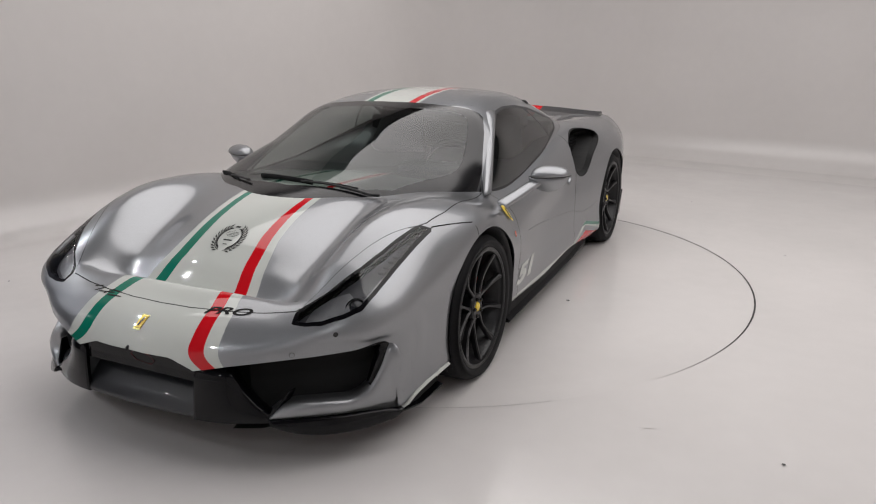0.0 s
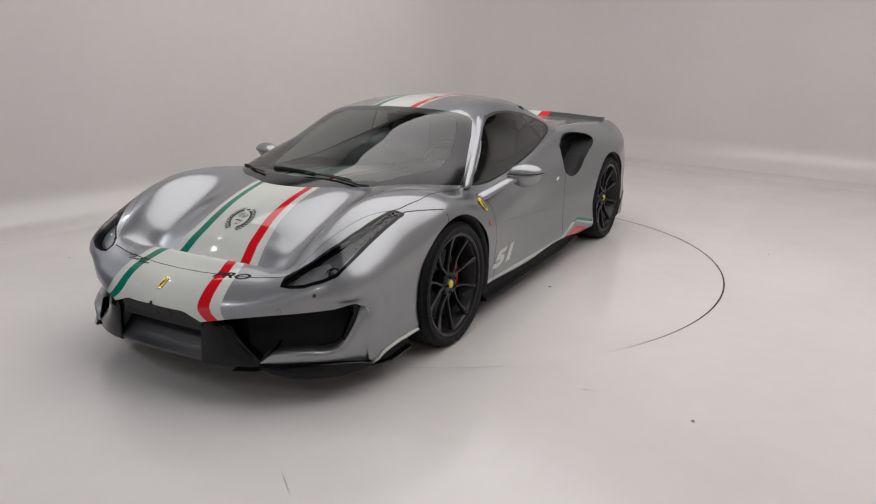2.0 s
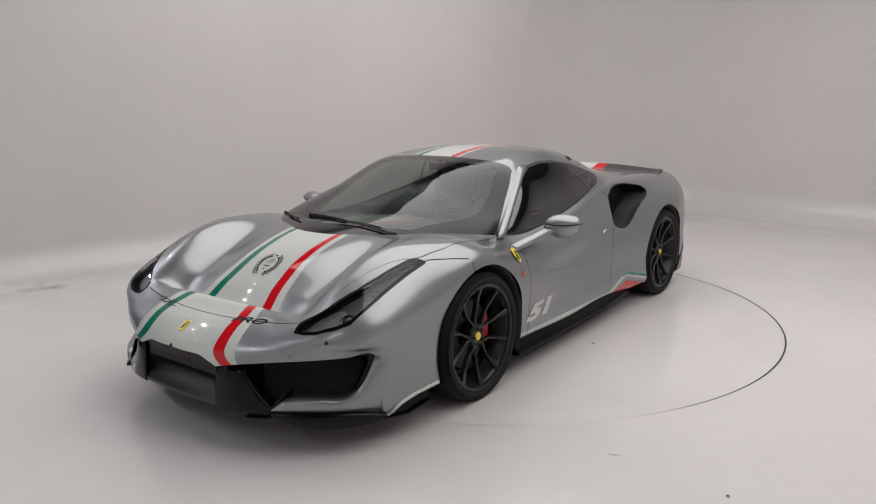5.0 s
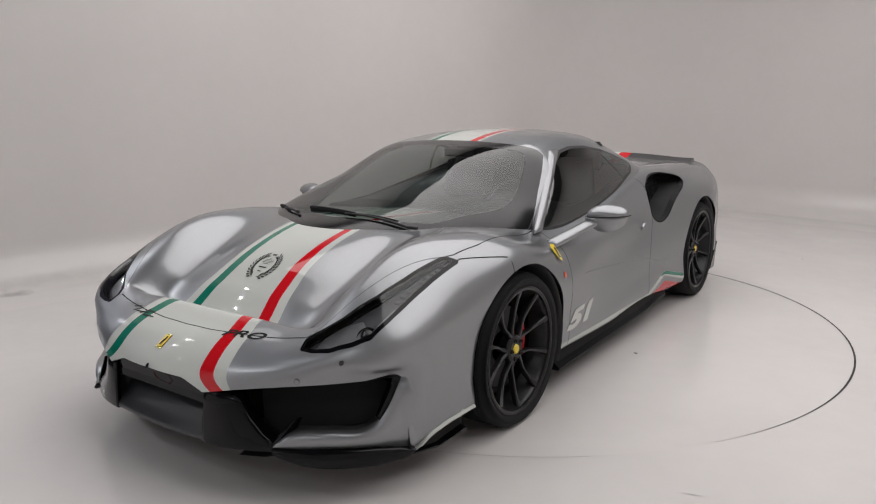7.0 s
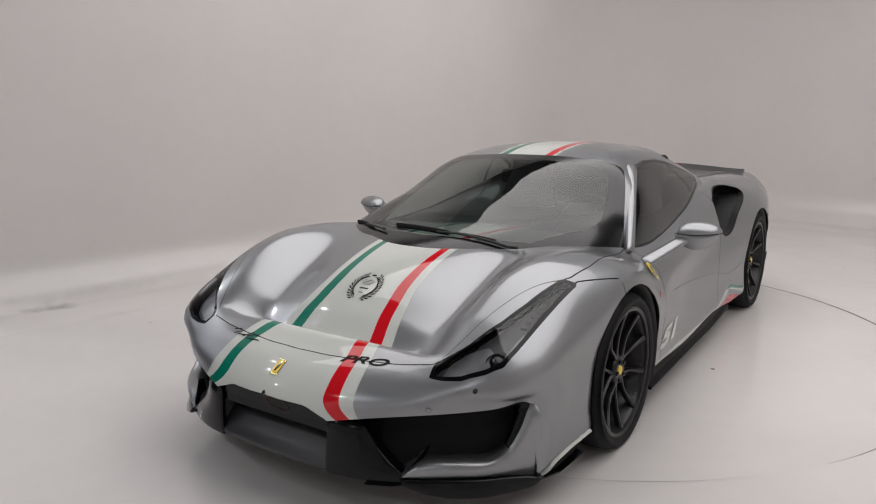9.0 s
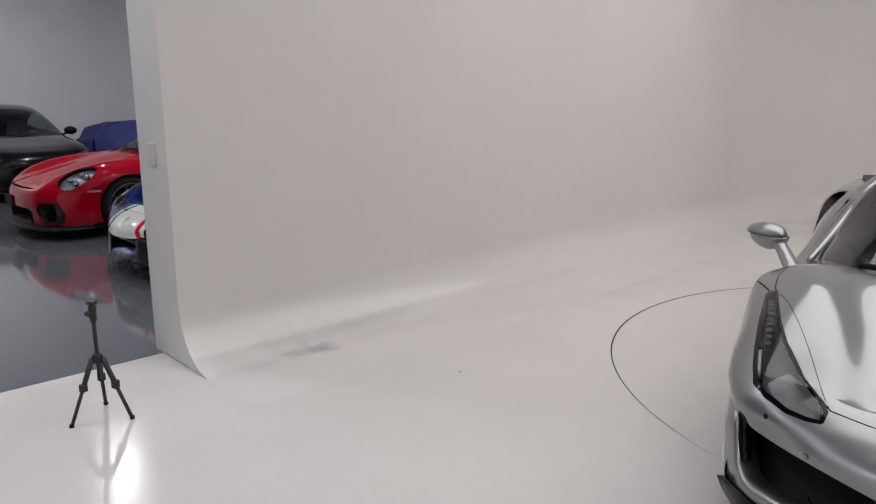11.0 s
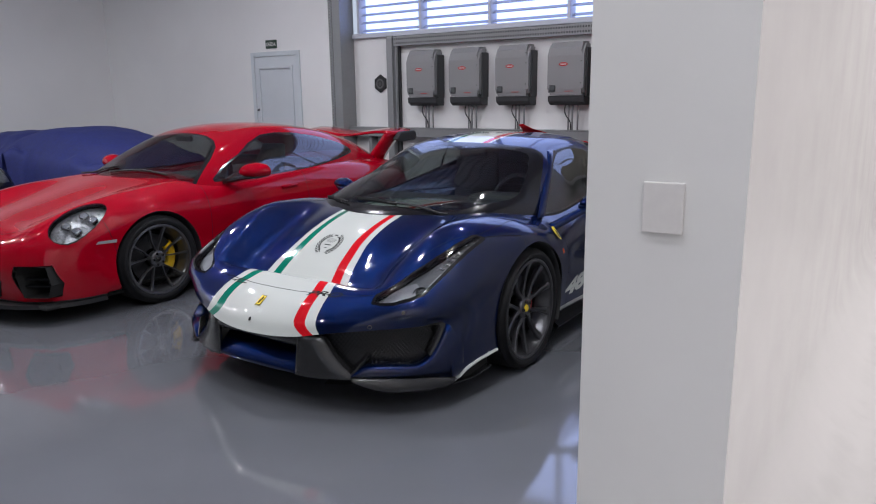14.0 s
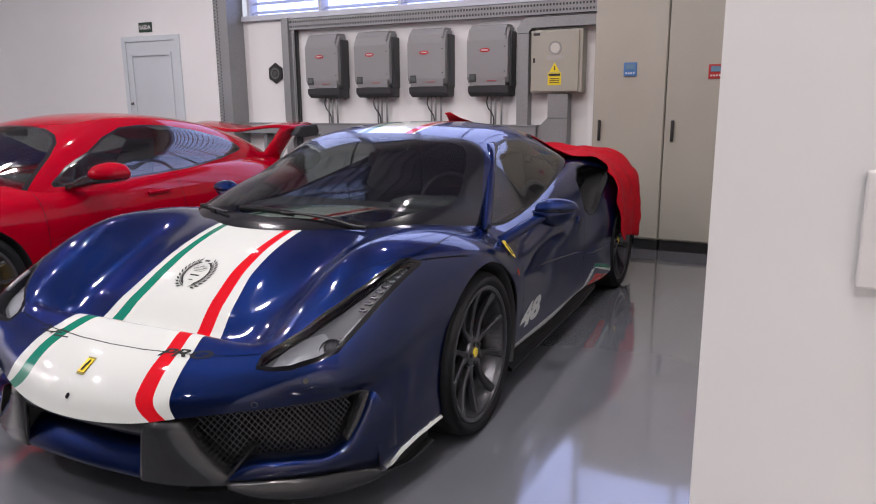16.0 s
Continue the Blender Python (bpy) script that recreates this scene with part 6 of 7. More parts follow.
def saloon_cabin():
    ys = (.18, .4, .6, .85, 1.15, 1.45, 1.8, 2.2, 2.6, 3.0, 3.35)

    def on(xs, zs):
        return [(x, y, z) for x, y, z in zip(xs, ys, zs)]
    top = on([0] * 11, (.89, .985, 1.08, 1.20, 1.345, 1.435, 1.468, 1.453, 1.385, 1.245, 1.06))
    mid = on([.3] * 11, (.87, .965, 1.06, 1.185, 1.330, 1.422, 1.455, 1.44, 1.37, 1.23, 1.05))
    edge = on((.50, .53, .55, .55, .54, .53, .52, .52, .51, .50, .48), (.82, .91, 1.0, 1.13, 1.275, 1.38, 1.418, 1.403, 1.33, 1.19, 1.03))
    rail = on((.66, .74, .79, .745, .695, .655, .635, .63, .63, .62, .56), (.80, .86, .90, 1.04, 1.19, 1.305, 1.35, 1.335, 1.25, 1.11, 1.0))
    belt = on((.70, .78, .82, .845, .85, .85, .85, .845, .82, .74, .6), (.72, .80, .84, .865, .885, .90, .915, .93, .945, .95, .93))
    foot = on((.70, .79, .84, .86, .87, .87, .87, .86, .84, .76, .6), (.55, .62, .66, .7, .72, .74, .76, .78, .8, .8, .78))
    return [top, mid, edge, rail, belt, foot]


def saloon(label, m, paint):
    car = thing("saloon_car", label, "car", m)
    ax = np.abs
    body = Sheet(loft(both_sides(saloon_lines()), 9, 10, 2))
    cabin = Sheet(loft(both_sides(saloon_cabin()), 9, 10, 3))
    lamp = [(.52, -.735), (.66, -.68), (.80, -.57), (.86, -.40), (.875, -.18), (.83, -.20), (.77, -.42), (.66, -.56), (.54, -.66)]
    f_lamp = lambda x, y, z: np.maximum(poly_field(ax(x), y, lamp, .004), .55 - z)
    f_bonnet = lambda x, y, z: np.maximum(poly_field(ax(x), y, [(-.5, -.76), (.45, -.71), (.66, -.56), (.77, -.42), (.82, .1), (.83, .45), (.6, .8), (-.5, .8)]), .55 - z)
    body.panel[:] = 4
    body.cut(lambda x, y, z: y + .34, panel=1)
    body.cut(lambda x, y, z: np.maximum(.62 - y, y - 1.75), panel=5)
    body.cut(lambda x, y, z: 1.75 - y, panel=6)
    body.cut(f_bonnet, panel=3)
    body.cut(f_lamp, panel=2)
    body.cut(gap(f_lamp, .003), panel=9, only=[1, 3, 4])
    body.cut(gap(f_bonnet), panel=9, only=[1, 3, 4])
    body.cut(gap(lambda x, y, z: y - .62), panel=9, only=[4, 5])
    body.cut(gap(lambda x, y, z: y - 1.75), panel=9, only=[5, 6])
    for y0 in (0, 2.875):
        body.cut(lambda x, y, z: np.maximum(np.hypot(y - y0, z - .335) - .37, .5 - ax(x)), panel=8)
    body.cut(lambda x, y, z: np.maximum(poly_field(x, z, [(-.55, .21), (.55, .21), (.50, .30), (-.50, .30)]), y + .5), panel=8)
    for panel, name in ((1, "front_bumper"), (3, "bonnet")):
        v, t, c = body.piece(panel)
        link_mesh(name, v, t, paint, car)
    for panel, name in ((4, "wing"), (5, "door"), (6, "rear_quarter")):
        for v, t, c in sides(body, panel):
            link_mesh(name, v, t, paint, car)
    v, t, c = body.piece(1, 3, 4, 5, 6, 9, push=-.010)
    link_mesh("inner_shell", v, t, BLACK_VOID, car)
    for v, t, c in sides(body, 2):
        lens = link_mesh("headlight", v, t, GLASS_CLEAR, car, label="slanted clear headlight")
        s = 1 if v[:, 0].mean() > 0 else -1
        link_mesh("lamp_bowl", v - np.array([s * .015, -.02, .03]), t, mat("lamp_bowl_smoke", (0.15, 0.15, 0.16), rough=0.3, metal=0.5, grain=0.5, grain_scale=40), lens)
    screen = [(-.5, 1.30), (.35, 1.27), (.52, 1.21), (.62, 1.12), (.72, .86), (.80, .58), (.84, .45), (.8, -.1), (-.5, -.1)]
    f_screen = lambda x, y, z: poly_field(ax(x), y, screen)
    glass_side = [(.78, .925), (1.6, .955), (2.3, .985), (2.85, 1.02), (2.6, 1.14), (2.2, 1.27), (1.8, 1.315), (1.5, 1.295), (1.2, 1.185), (.95, 1.05)]
    f_side = lambda x, y, z: np.maximum(poly_field(y, z, glass_side, .004), .5 - ax(x))
    cabin.panel[:] = 3
    cabin.cut(f_screen, panel=2)
    cabin.cut(lambda x, y, z: f_screen(x, y, z) + .025, panel=1, only=[2])
    cabin.cut(lambda x, y, z: f_side(x, y, z) - .012, panel=2, only=[3])
    cabin.cut(f_side, panel=4, only=[2])
    cabin.cut(gap(lambda x, y, z: y - 1.72, .03), panel=2, only=[4])
    v, t, c = cabin.piece(1)
    link_mesh("windscreen", v, t, GLASS_CAR, car)
    v, t, c = cabin.piece(2)
    link_mesh("glass_border", v, t, BLACK_GLOSS, car)
    v, t, c = cabin.piece(3)
    link_mesh("roof", v, t, paint, car)
    for v, t, c in sides(cabin, 4):
        link_mesh("side_window", v, t, GLASS_CAR, car)
    cabin_inside(car, .75, 1.75, .92, .7, mat("pale_seat", (0.22, 0.22, 0.23), rough=0.6, grain=0.2), (.38, 0))
    for s in (-1, 1):
        for y0 in (0, 2.875):
            wheel(car, (s * .905, y0, .335), s, .335, .235, RIM_GREY, (10, 0, 0), RIM_GREY, RIM_GREY, y0 == 0, .245)
            bm = lathe_bm([(s * .90, .371), (s * .88, .36), (s * .52, .36), (s * .52, .05)], 36, "x", start=-.42, sweep=math.pi + .84)
            for q in bm.verts:
                q.co.y, q.co.z = q.co.y + y0, max(q.co.z + .335, .14)
            part("arch_liner", bm, BLACK_PLASTIC, car, smooth=True)
        secs = []
        for k in np.linspace(0, 1, 9):
            hw, hh = .02 + .06 * math.sin(math.pi * min(1, k * .8 + .12)), .02 + .055 * math.sin(math.pi * min(1, k * .8 + .12))
            secs.append([(s * (.86 + .19 * k), .86 - .02 * k + hw * math.cos(a), 1.0 + hh * math.sin(a)) for a in np.linspace(0, 2 * math.pi, 14, endpoint=False)])
        mir = part("side_mirror", loft_bm(secs), paint, car, smooth=True)
        part("mirror_foot", tube_bm([(s * .78, .78, .92), (s * .84, .82, .945), (s * .92, .86, .97)], .03, 8, flat=.6), BLACK_GLOSS, mir, smooth=True)
    bm = loft_bm([[(-.55, -.78, .20), (.55, -.78, .20)], [(-.5, -.70, .22), (.5, -.70, .22)], [(-.5, -.70, .31), (.5, -.70, .31)]], False, False)
    part("intake", bm, BLACK_VOID, car)
    part("number_plate", box_bm((-.22, -.862, .34), (.22, -.852, .45), .006, 2), FASCIA_BLACK, car, "dark number plate")
    part("underbody", box_bm((-.8, -.7, .13), (.8, 3.5, .17), .02), BLACK_VOID, car)
    part("underbody", box_bm((-.5, -.65, .15), (.5, 3.5, .6), .02), BLACK_VOID, car)
    return car


def covered_car(label, m, cloth):
    """A low car under a fitted cloth: the two skins of a car blended, with folds."""
    car_lines = rear_coupe_lines()
    ob = None
    xs = np.linspace(-1.02, 1.02, 90)
    ys = np.linspace(-1.06, 3.55, 170)
    body = Sheet(loft(both_sides(car_lines), 8, 8, 2))
    cab = Sheet(loft(both_sides(rear_coupe_cabin()), 8, 8, 2))
    tr = [BVHTree.FromPolygons([Vector(p) for p in s.v], s.t.tolist()) for s in (body, cab)]
    z = np.zeros((len(ys), len(xs)))
    for i, y in enumerate(ys):
        for j, x in enumerate(xs):
            h = [t.ray_cast(Vector((x, y, 3)), Vector((0, 0, -1)))[0] for t in tr]
            z[i, j] = max([p.z for p in h if p] + [.0]) * .893
            if -.62 < y < .9 and abs(x) < .62 and z[i, j] > 0:
                z[i, j] = max(z[i, j], 1.10 - .10 * max(0, .2 - y) - .25 * max(0, abs(x) - .35))
    for j, x in enumerate(xs):
        for i, y in enumerate(ys):
            for s in (-1, 1):
                d = math.hypot((x - s * .93) / .15, (y - 1.35) / .11)
                if d < 1:
                    z[i, j] = max(z[i, j], .90 + .05 * (1 - d))
    for _ in range(10):
        q = np.pad(z, 1, mode="edge")
        z = np.maximum(z * .4, (q[:-2, 1:-1] + q[2:, 1:-1] + q[1:-1, :-2] + q[1:-1, 2:] + 2 * z) / 6)
    verts = []
    for i, y in enumerate(ys):
        for j, x in enumerate(xs):
            hang = max(0, .55 - z[i, j]) / .55
            fold = .035 * hang * math.sin(17 * y + 3 * math.sin(4 * x)) + .02 * noise.noise(Vector((x * 3, y * 2.2, 1.0)))
            drape = min(1, max(0, 1.02 - z[i, j]) / .25)
            crease = .045 * drape * (1 - 2.2 * abs(noise.noise(Vector((x * 1.6 + y * .9, y * 1.7 - x, 7.0))))) + .018 * drape * (1 - 2 * abs(noise.noise(Vector((x * 4 - y, y * 4.5, 2.0)))))
            zz = max(z[i, j] + .02 + .012 * noise.noise(Vector((x * 5, y * 4, 4.0))) + (crease if z[i, j] > .15 else 0), .02)
            verts.append((x + (fold if abs(x) > .7 else 0), y, zz + fold * .3))
    n, k = len(ys), len(xs)
    idx = np.arange(n * k).reshape(n, k)
    t = np.stack([idx[:-1, :-1].ravel(), idx[:-1, 1:].ravel(), idx[1:, 1:].ravel(), idx[1:, :-1].ravel()], 1)
    ob = link_mesh("covered_car", verts, t, cloth, label="")
    ob.matrix_world = m
    return tagged(ob, label, "covered car")


CALIPER_YELLOW = mat("caliper_yellow", (0.72, 0.44, 0.01), rough=0.35, coat=0.5)
RIM_PALE = mat("silver_grey_rim", (0.16, 0.16, 0.165), rough=0.28, metal=0.85)
RED_PAINT = car_paint("bright_red_paint", (0.31, 0.0008, 0.010), rough=0.4)
RED_PAINT.node_tree.nodes["Principled BSDF"].inputs["Coat IOR"].default_value = 1.42
BLACK_PAINT = mat("black_car_paint", (0.002, 0.002, 0.0025), rough=0.2, coat=1.0, spec=0.1, grain=0.1, grain_scale=400)
BLACK_PAINT.node_tree.nodes["Principled BSDF"].inputs["Coat IOR"].default_value = 1.33
BLUE_CLOTH = mat("blue_cover_cloth", (0.007, 0.014, 0.115), rough=0.75, grain=0.25, grain_scale=30, bump=0.3, bump_scale=40)
rear_engined_coupe("bright red rear-engined coupe with a fixed rear wing", pose(-2.925, -.30, 0, 0, 0, 0), RED_PAINT)
saloon("glossy black saloon car parked across the garage", pose(-6.70, -.20, 0, 0, 0, 90), BLACK_PAINT)
covered_car("low car hidden under a dark blue cloth cover", pose(-8.45, 2.0, 0, 0, 0, -90), BLUE_CLOTH)


# ---------------------------------------------------------------- studio and garage things
GREY_STEEL = mat("galvanised_grey", (0.27, 0.275, 0.28), rough=0.45, metal=0.3, grain=0.12, grain_scale=60, stain=0.1)
INVERTER_GREY = mat("inverter_grey", (0.24, 0.24, 0.245), rough=0.5, grain=0.06, grain_scale=200)
INVERTER_DARK = mat("inverter_dark", (0.035, 0.037, 0.04), rough=0.5)
BEIGE_METAL = mat("beige_cabinet_paint", (0.345, 0.330, 0.278), rough=0.45, grain=0.04, grain_scale=90, stain=0.06, bump=0.03, bump_scale=200)
DOOR_PALE = mat("pale_blue_door", (0.56, 0.59, 0.62), rough=0.45, stain=0.05)
SIGN_GREEN = mat("sign_dark_green", (0.01, 0.035, 0.02), rough=0.4)
WHITE_PLASTIC = mat("white_plastic", (0.62, 0.60, 0.585), rough=0.4, grain=0.03)
WARN_YELLOW = mat("warning_yellow", (0.75, 0.58, 0.02), rough=0.45)
LOGO_RED = mat("logo_red", (0.45, 0.01, 0.015), rough=0.4)
SLAT_BLUE = mat("louvre_blade", (0.30, 0.33, 0.42), rough=0.5)
RED_CLOTH = mat("red_cover_cloth", (0.42, 0.004, 0.012), rough=0.7, spec=0.12, grain=0.2, grain_scale=40, bump=0.25, bump_scale=50)
CABLE_GREY = mat("grey_conduit", (0.22, 0.22, 0.225), rough=0.5)


def wall_plate():
    ob = thing("switch_plate", "blank white switch plate screwed to the wall end", "switch plate", pose(2.180, -1.718, 1.246))
    part("plate", box_bm((-.051, -.013, -.064), (.051, 0, .064), .003, 2), WHITE_PLASTIC, ob)


def tripod():
    ob = thing("tripod", "small black camera tripod standing on the white floor", "tripod", pose(2.775, -2.315, 0, 0, 0, 20))
    blk = BLACK_PLASTIC
    part("column", tube_bm([(0, 0, .20), (0, 0, .505)], .0095, 12), blk, ob, smooth=True)
    part("hub", lathe_bm([(.285, .0001), (.285, .020), (.30, .027), (.322, .027), (.335, .016), (.34, .0001)], 18, "z"), blk, ob, smooth=True)
    for i in range(3):
        a = 2 * math.pi * i / 3 + .3
        c, s = math.cos(a), math.sin(a)
        leg = part("leg", tube_bm([(c * .028, s * .028, .315), (c * .075, s * .075, .20), (c * .085, s * .085, .175)], .013, 8), blk, ob, smooth=True)
        part("lower_leg", tube_bm([(c * .083, s * .083, .18), (c * .155, s * .155, .008)], .009, 8), blk, leg, smooth=True)
        part("rubber_foot", lathe_bm([(0, .0001), (0, .012), (.014, .012), (.018, .006)], 10, "z"), RUBBER, leg, m=pose(c * .157, s * .157, 0))
        part("leg_lock", box_bm((-.014, -.016, -.02), (.014, .016, .02), .004), blk, leg, m=pose(c * .083, s * .083, .18))
    part("ball_head", lathe_bm([(.50, .0001), (.50, .016), (.53, .018), (.55, .015), (.562, .020), (.575, .018), (.583, .010), (.589, .0001)], 18, "z"), blk, ob, smooth=True)
    part("plate_clamp", lathe_bm([(.585, .0001), (.585, .020), (.591, .026), (.601, .026), (.605, .022), (.605, .0001)], 20, "z"), blk, ob)
    knob = part("knob", lathe_bm([(0, .0001), (0, .010), (.022, .010), (.026, .014), (.042, .014), (.044, .0001)], 14, "x"), blk, ob, m=pose(-.012, 0, .53, 0, 0, 170))
    return knob


def perforated(name, x0, x1, z0, z1, y, across, parent, rows_of=2, pitch=.030):
    """A steel strip with rows of slots cut through it; across: slots run along x, otherwise along z."""
    bm = bmesh.new()
    a0, a1, b0, b1 = (x0, x1, z0, z1) if across else (z0, z1, x0, x1)
    n = max(2, int((a1 - a0) / pitch))
    h = (b1 - b0) / rows_of
    da = (a1 - a0) / n

    def quad(p, q, r, s):
        pts = ((p, r), (q, r), (q, s), (p, s))
        bm.faces.new([bm.verts.new((u, y, w) if across else (w, y, u)) for u, w in pts])
    for i in range(n):
        for k in range(rows_of):
            p, q, r, s = a0 + i * da, a0 + (i + 1) * da, b0 + k * h, b0 + (k + 1) * h
            pi, qi, ri, si = p + da * .22, q - da * .22, r + h * .30, s - h * .30
            quad(p, q, r, ri)
            quad(p, q, si, s)
            quad(p, pi, ri, si)
            quad(qi, q, ri, si)
    return part(name, bm, GREY_STEEL, parent)


def cable_tray():
    ob = thing("cable_tray", "grey perforated steel cable tray along the wall", "cable tray", pose(0, 0, 0))
    part("tray_back", box_bm((-3.57, 4.70, 2.23), (.33, 4.748, 2.34), .003), INVERTER_DARK, ob)
    perforated("tray_face", -3.57, .33, 2.23, 2.34, 4.645, True, ob, 2, .034)
    part("tray_lip", box_bm((-3.57, 4.645, 2.34), (.33, 4.735, 2.347), 0), GREY_STEEL, ob)
    part("tray_lip", box_bm((-3.57, 4.645, 2.223), (.33, 4.735, 2.23), 0), GREY_STEEL, ob)
    v = thing("cable_duct", "upright grey steel cable duct on the back wall", "cable duct", pose(0, 0, 0))
    part("duct_body", box_bm((-3.655, 4.62, .0), (-3.555, 4.748, 2.36), .004), GREY_STEEL, v)
    perforated("duct_face", -3.555, -3.490, 1.115, 2.222, 4.66, False, v, 2, .034)
    part("duct_back", box_bm((-3.555, 4.70, 0), (-3.490, 4.748, 2.222), .002), INVERTER_DARK, v)
    low = thing("cable_tray", "low grey steel trunking under the inverters", "cable tray", pose(0, 0, 0))
    part("trunking", box_bm((-4.34, 4.56, .985), (-.37, 4.748, 1.105), .005), GREY_STEEL, low)
    part("trunking_lid", box_bm((-4.34, 4.553, 1.105), (-.37, 4.748, 1.113), .002), GREY_STEEL, low)
    for x in (-4.0, -2.4, -.8):
        part("bracket", box_bm((x, 4.60, .0), (x + .05, 4.748, .985), .004), GREY_STEEL, low)
    d = thing("cable_duct", "pale grey cable duct bent round the switch box", "cable duct", pose(0, 0, 0))
    run = [(-.61, 1.113), (-.485, 1.113), (-.485, 2.06), (-.45, 2.095), (.345, 2.095), (.345, 2.195), (-.52, 2.195), (-.61, 2.10)]
    part("duct_body", loft_bm([[(x, y, z) for x, z in run] for y in (4.62, 4.748)]), GREY_STEEL, d)
    part("duct_joint", box_bm((-.612, 4.617, 2.04), (-.483, 4.62, 2.046)), INVERTER_DARK, d)
    foot = [(-.37, .0), (-.05, .0), (-.05, 1.30), (-.05, 1.43), (-.26, 1.43), (-.26, 1.19), (-.37, 1.08)]
    part("duct_foot", loft_bm([[(x, y, z) for x, z in foot] for y in (4.60, 4.748)]), GREY_STEEL, d)
    part("duct_joint", box_bm((-.258, 4.597, 1.185), (-.05, 4.60, 1.191)), INVERTER_DARK, d)
    part("duct_joint", box_bm((-.372, 4.597, .99), (-.366, 4.60, 1.10)), INVERTER_DARK, d)


def inverter(x, tall=0.0):
    ob = thing("inverter", "grey wall-mounted solar inverter with a dark base", "inverter", pose(x, 4.748, 1.412), group="inverters on the back wall")
    w, h, d = .483, .735, .205
    # rounded upper front: profile in y, z swept across x
    prof = [(0, .115), (-d, .115), (-d - .008, .20), (-d - .010, h - .16), (-d - .002, h - .07), (-d + .035, h - .015), (-d + .075, h), (0, h)]
    bm = loft_bm([[(px, y, z) for y, z in prof] for px in (0, w - .022)])
    bmesh.ops.bevel(bm, geom=[e for e in bm.edges if abs(e.verts[0].co.x - e.verts[1].co.x) < 1e-5], offset=.030, segments=4, affect="EDGES")
    part("cover", bm, INVERTER_GREY, ob, "mid-grey front cover")
    part("side_strip", box_bm((w - .03, -d + .05, .10), (w, 0, h - .07), .012, 2), INVERTER_DARK, ob)
    bm = loft_bm([[(px, y, z) for y, z in ((0, .0), (-d + .06, .0), (-d + .005, .04), (-d - .004, .112), (0, .112))] for px in (.004, w - .012)])
    bmesh.ops.bevel(bm, geom=bm.edges[:], offset=.008, segments=2, affect="EDGES")
    part("base", bm, INVERTER_DARK, ob, "dark cable base")
    part("display", box_bm((.03, -d - .014, .155), (.105, -d - .006, .235), .003), INVERTER_DARK, ob)
    part("display_glass", box_bm((.042, -d - .017, .178), (.092, -d - .012, .222), .001), mat("display_grey", (0.10, 0.11, 0.11), rough=0.2), ob)
    v, t = disc_mesh(.058, .022, 24)
    link_mesh("logo", [(.205 + p[0], -d - .012, .475 + p[1]) for p in v], t, LOGO_RED, ob, label="red oval maker's mark")
    part("logo_bar", box_bm((.168, -d - .0145, .470), (.242, -d - .0125, .481), 0), WHITE_PLASTIC, ob)
    part("label_bar", box_bm((.23, -d - .0125, .160), (.335, -d - .0105, .166), 0), LOGO_RED, ob)
    for i, (px, r) in enumerate(((.235, .011), (.285, .012), (.355, .011))):
        pts = [(px, -.10, .02), (px, -.10, -.31)]
        part("conduit", tube_bm(pts, r, 8), CABLE_GREY, ob, smooth=True)
    pts = smooth_curve([(.205, -.12, .0), (.195, -.13, -.06), (.215, -.13, -.12), (.262, -.11, -.20), (.262, -.09, -.305)], count=14)
    part("cable", tube_bm([tuple(p) for p in pts], .007, 8), BLACK_PLASTIC, ob, smooth=True)
    for z in (.25, .50, .62):
        part("catch", box_bm((w - .062, -d - .014, z), (w - .050, -d - .006, z + .012), .002), INVERTER_DARK, ob)
    return ob


def switch_box():
    ob = thing("switch_box", "beige steel switch box with a gauge and warning sticker", "switch box", pose(-.446, 4.748, 1.444))
    part("housing", box_bm((0, -.16, 0), (.54, 0, .618), .006, 2), BEIGE_METAL, ob)
    part("door", box_bm((.012, -.176, .012), (.505, -.160, .606), .005, 2), BEIGE_METAL, ob)
    part("lock", box_bm((.030, -.184, .300), (.052, -.175, .345), .004), BLACK_PLASTIC, ob)
    part("name_bar", box_bm((.03, -.179, .565), (.10, -.1755, .59), 0), BLACK_PLASTIC, ob)
    gauge = part("gauge", lathe_bm([(-.178, .0001), (-.178, .058), (-.183, .062), (-.183, .068), (-.176, .068)], 32, "y"), mat("gauge_grey", (0.30, 0.30, 0.29), rough=0.4), ob, m=pose(.26, 0, .44))
    part("gauge_face", lathe_bm([(-.1795, .0001), (-.1795, .048)], 28, "y"), mat("gauge_pale", (0.50, 0.49, 0.45), rough=0.4), gauge)
    part("gauge_label", box_bm((.17, -.179, .325), (.35, -.1755, .372), 0), mat("label_grey", (0.36, 0.35, 0.33), rough=0.5), ob)
    v = [(.26, -.179, .30), (.205, -.179, .205), (.315, -.179, .205)]
    link_mesh("warning_triangle", v, np.array([(0, 1, 2)]), WARN_YELLOW, ob, label="yellow warning triangle")
    part("triangle_mark", box_bm((.255, -.1815, .222), (.265, -.1795, .262), 0), BLACK_PLASTIC, ob)
    lab = part("warning_label", box_bm((.19, -.179, .075), (.33, -.1755, .198), 0), WARN_YELLOW, ob, "yellow warning label")
    part("label_bar", box_bm((.20, -.181, .165), (.32, -.1795, .188), 0), BLACK_PLASTIC, lab)
    for k in range(3):
        part("text_bar", box_bm((.21, -.181, .095 + .02 * k), (.31, -.1795, .103 + .02 * k), 0), BLACK_PLASTIC, lab)


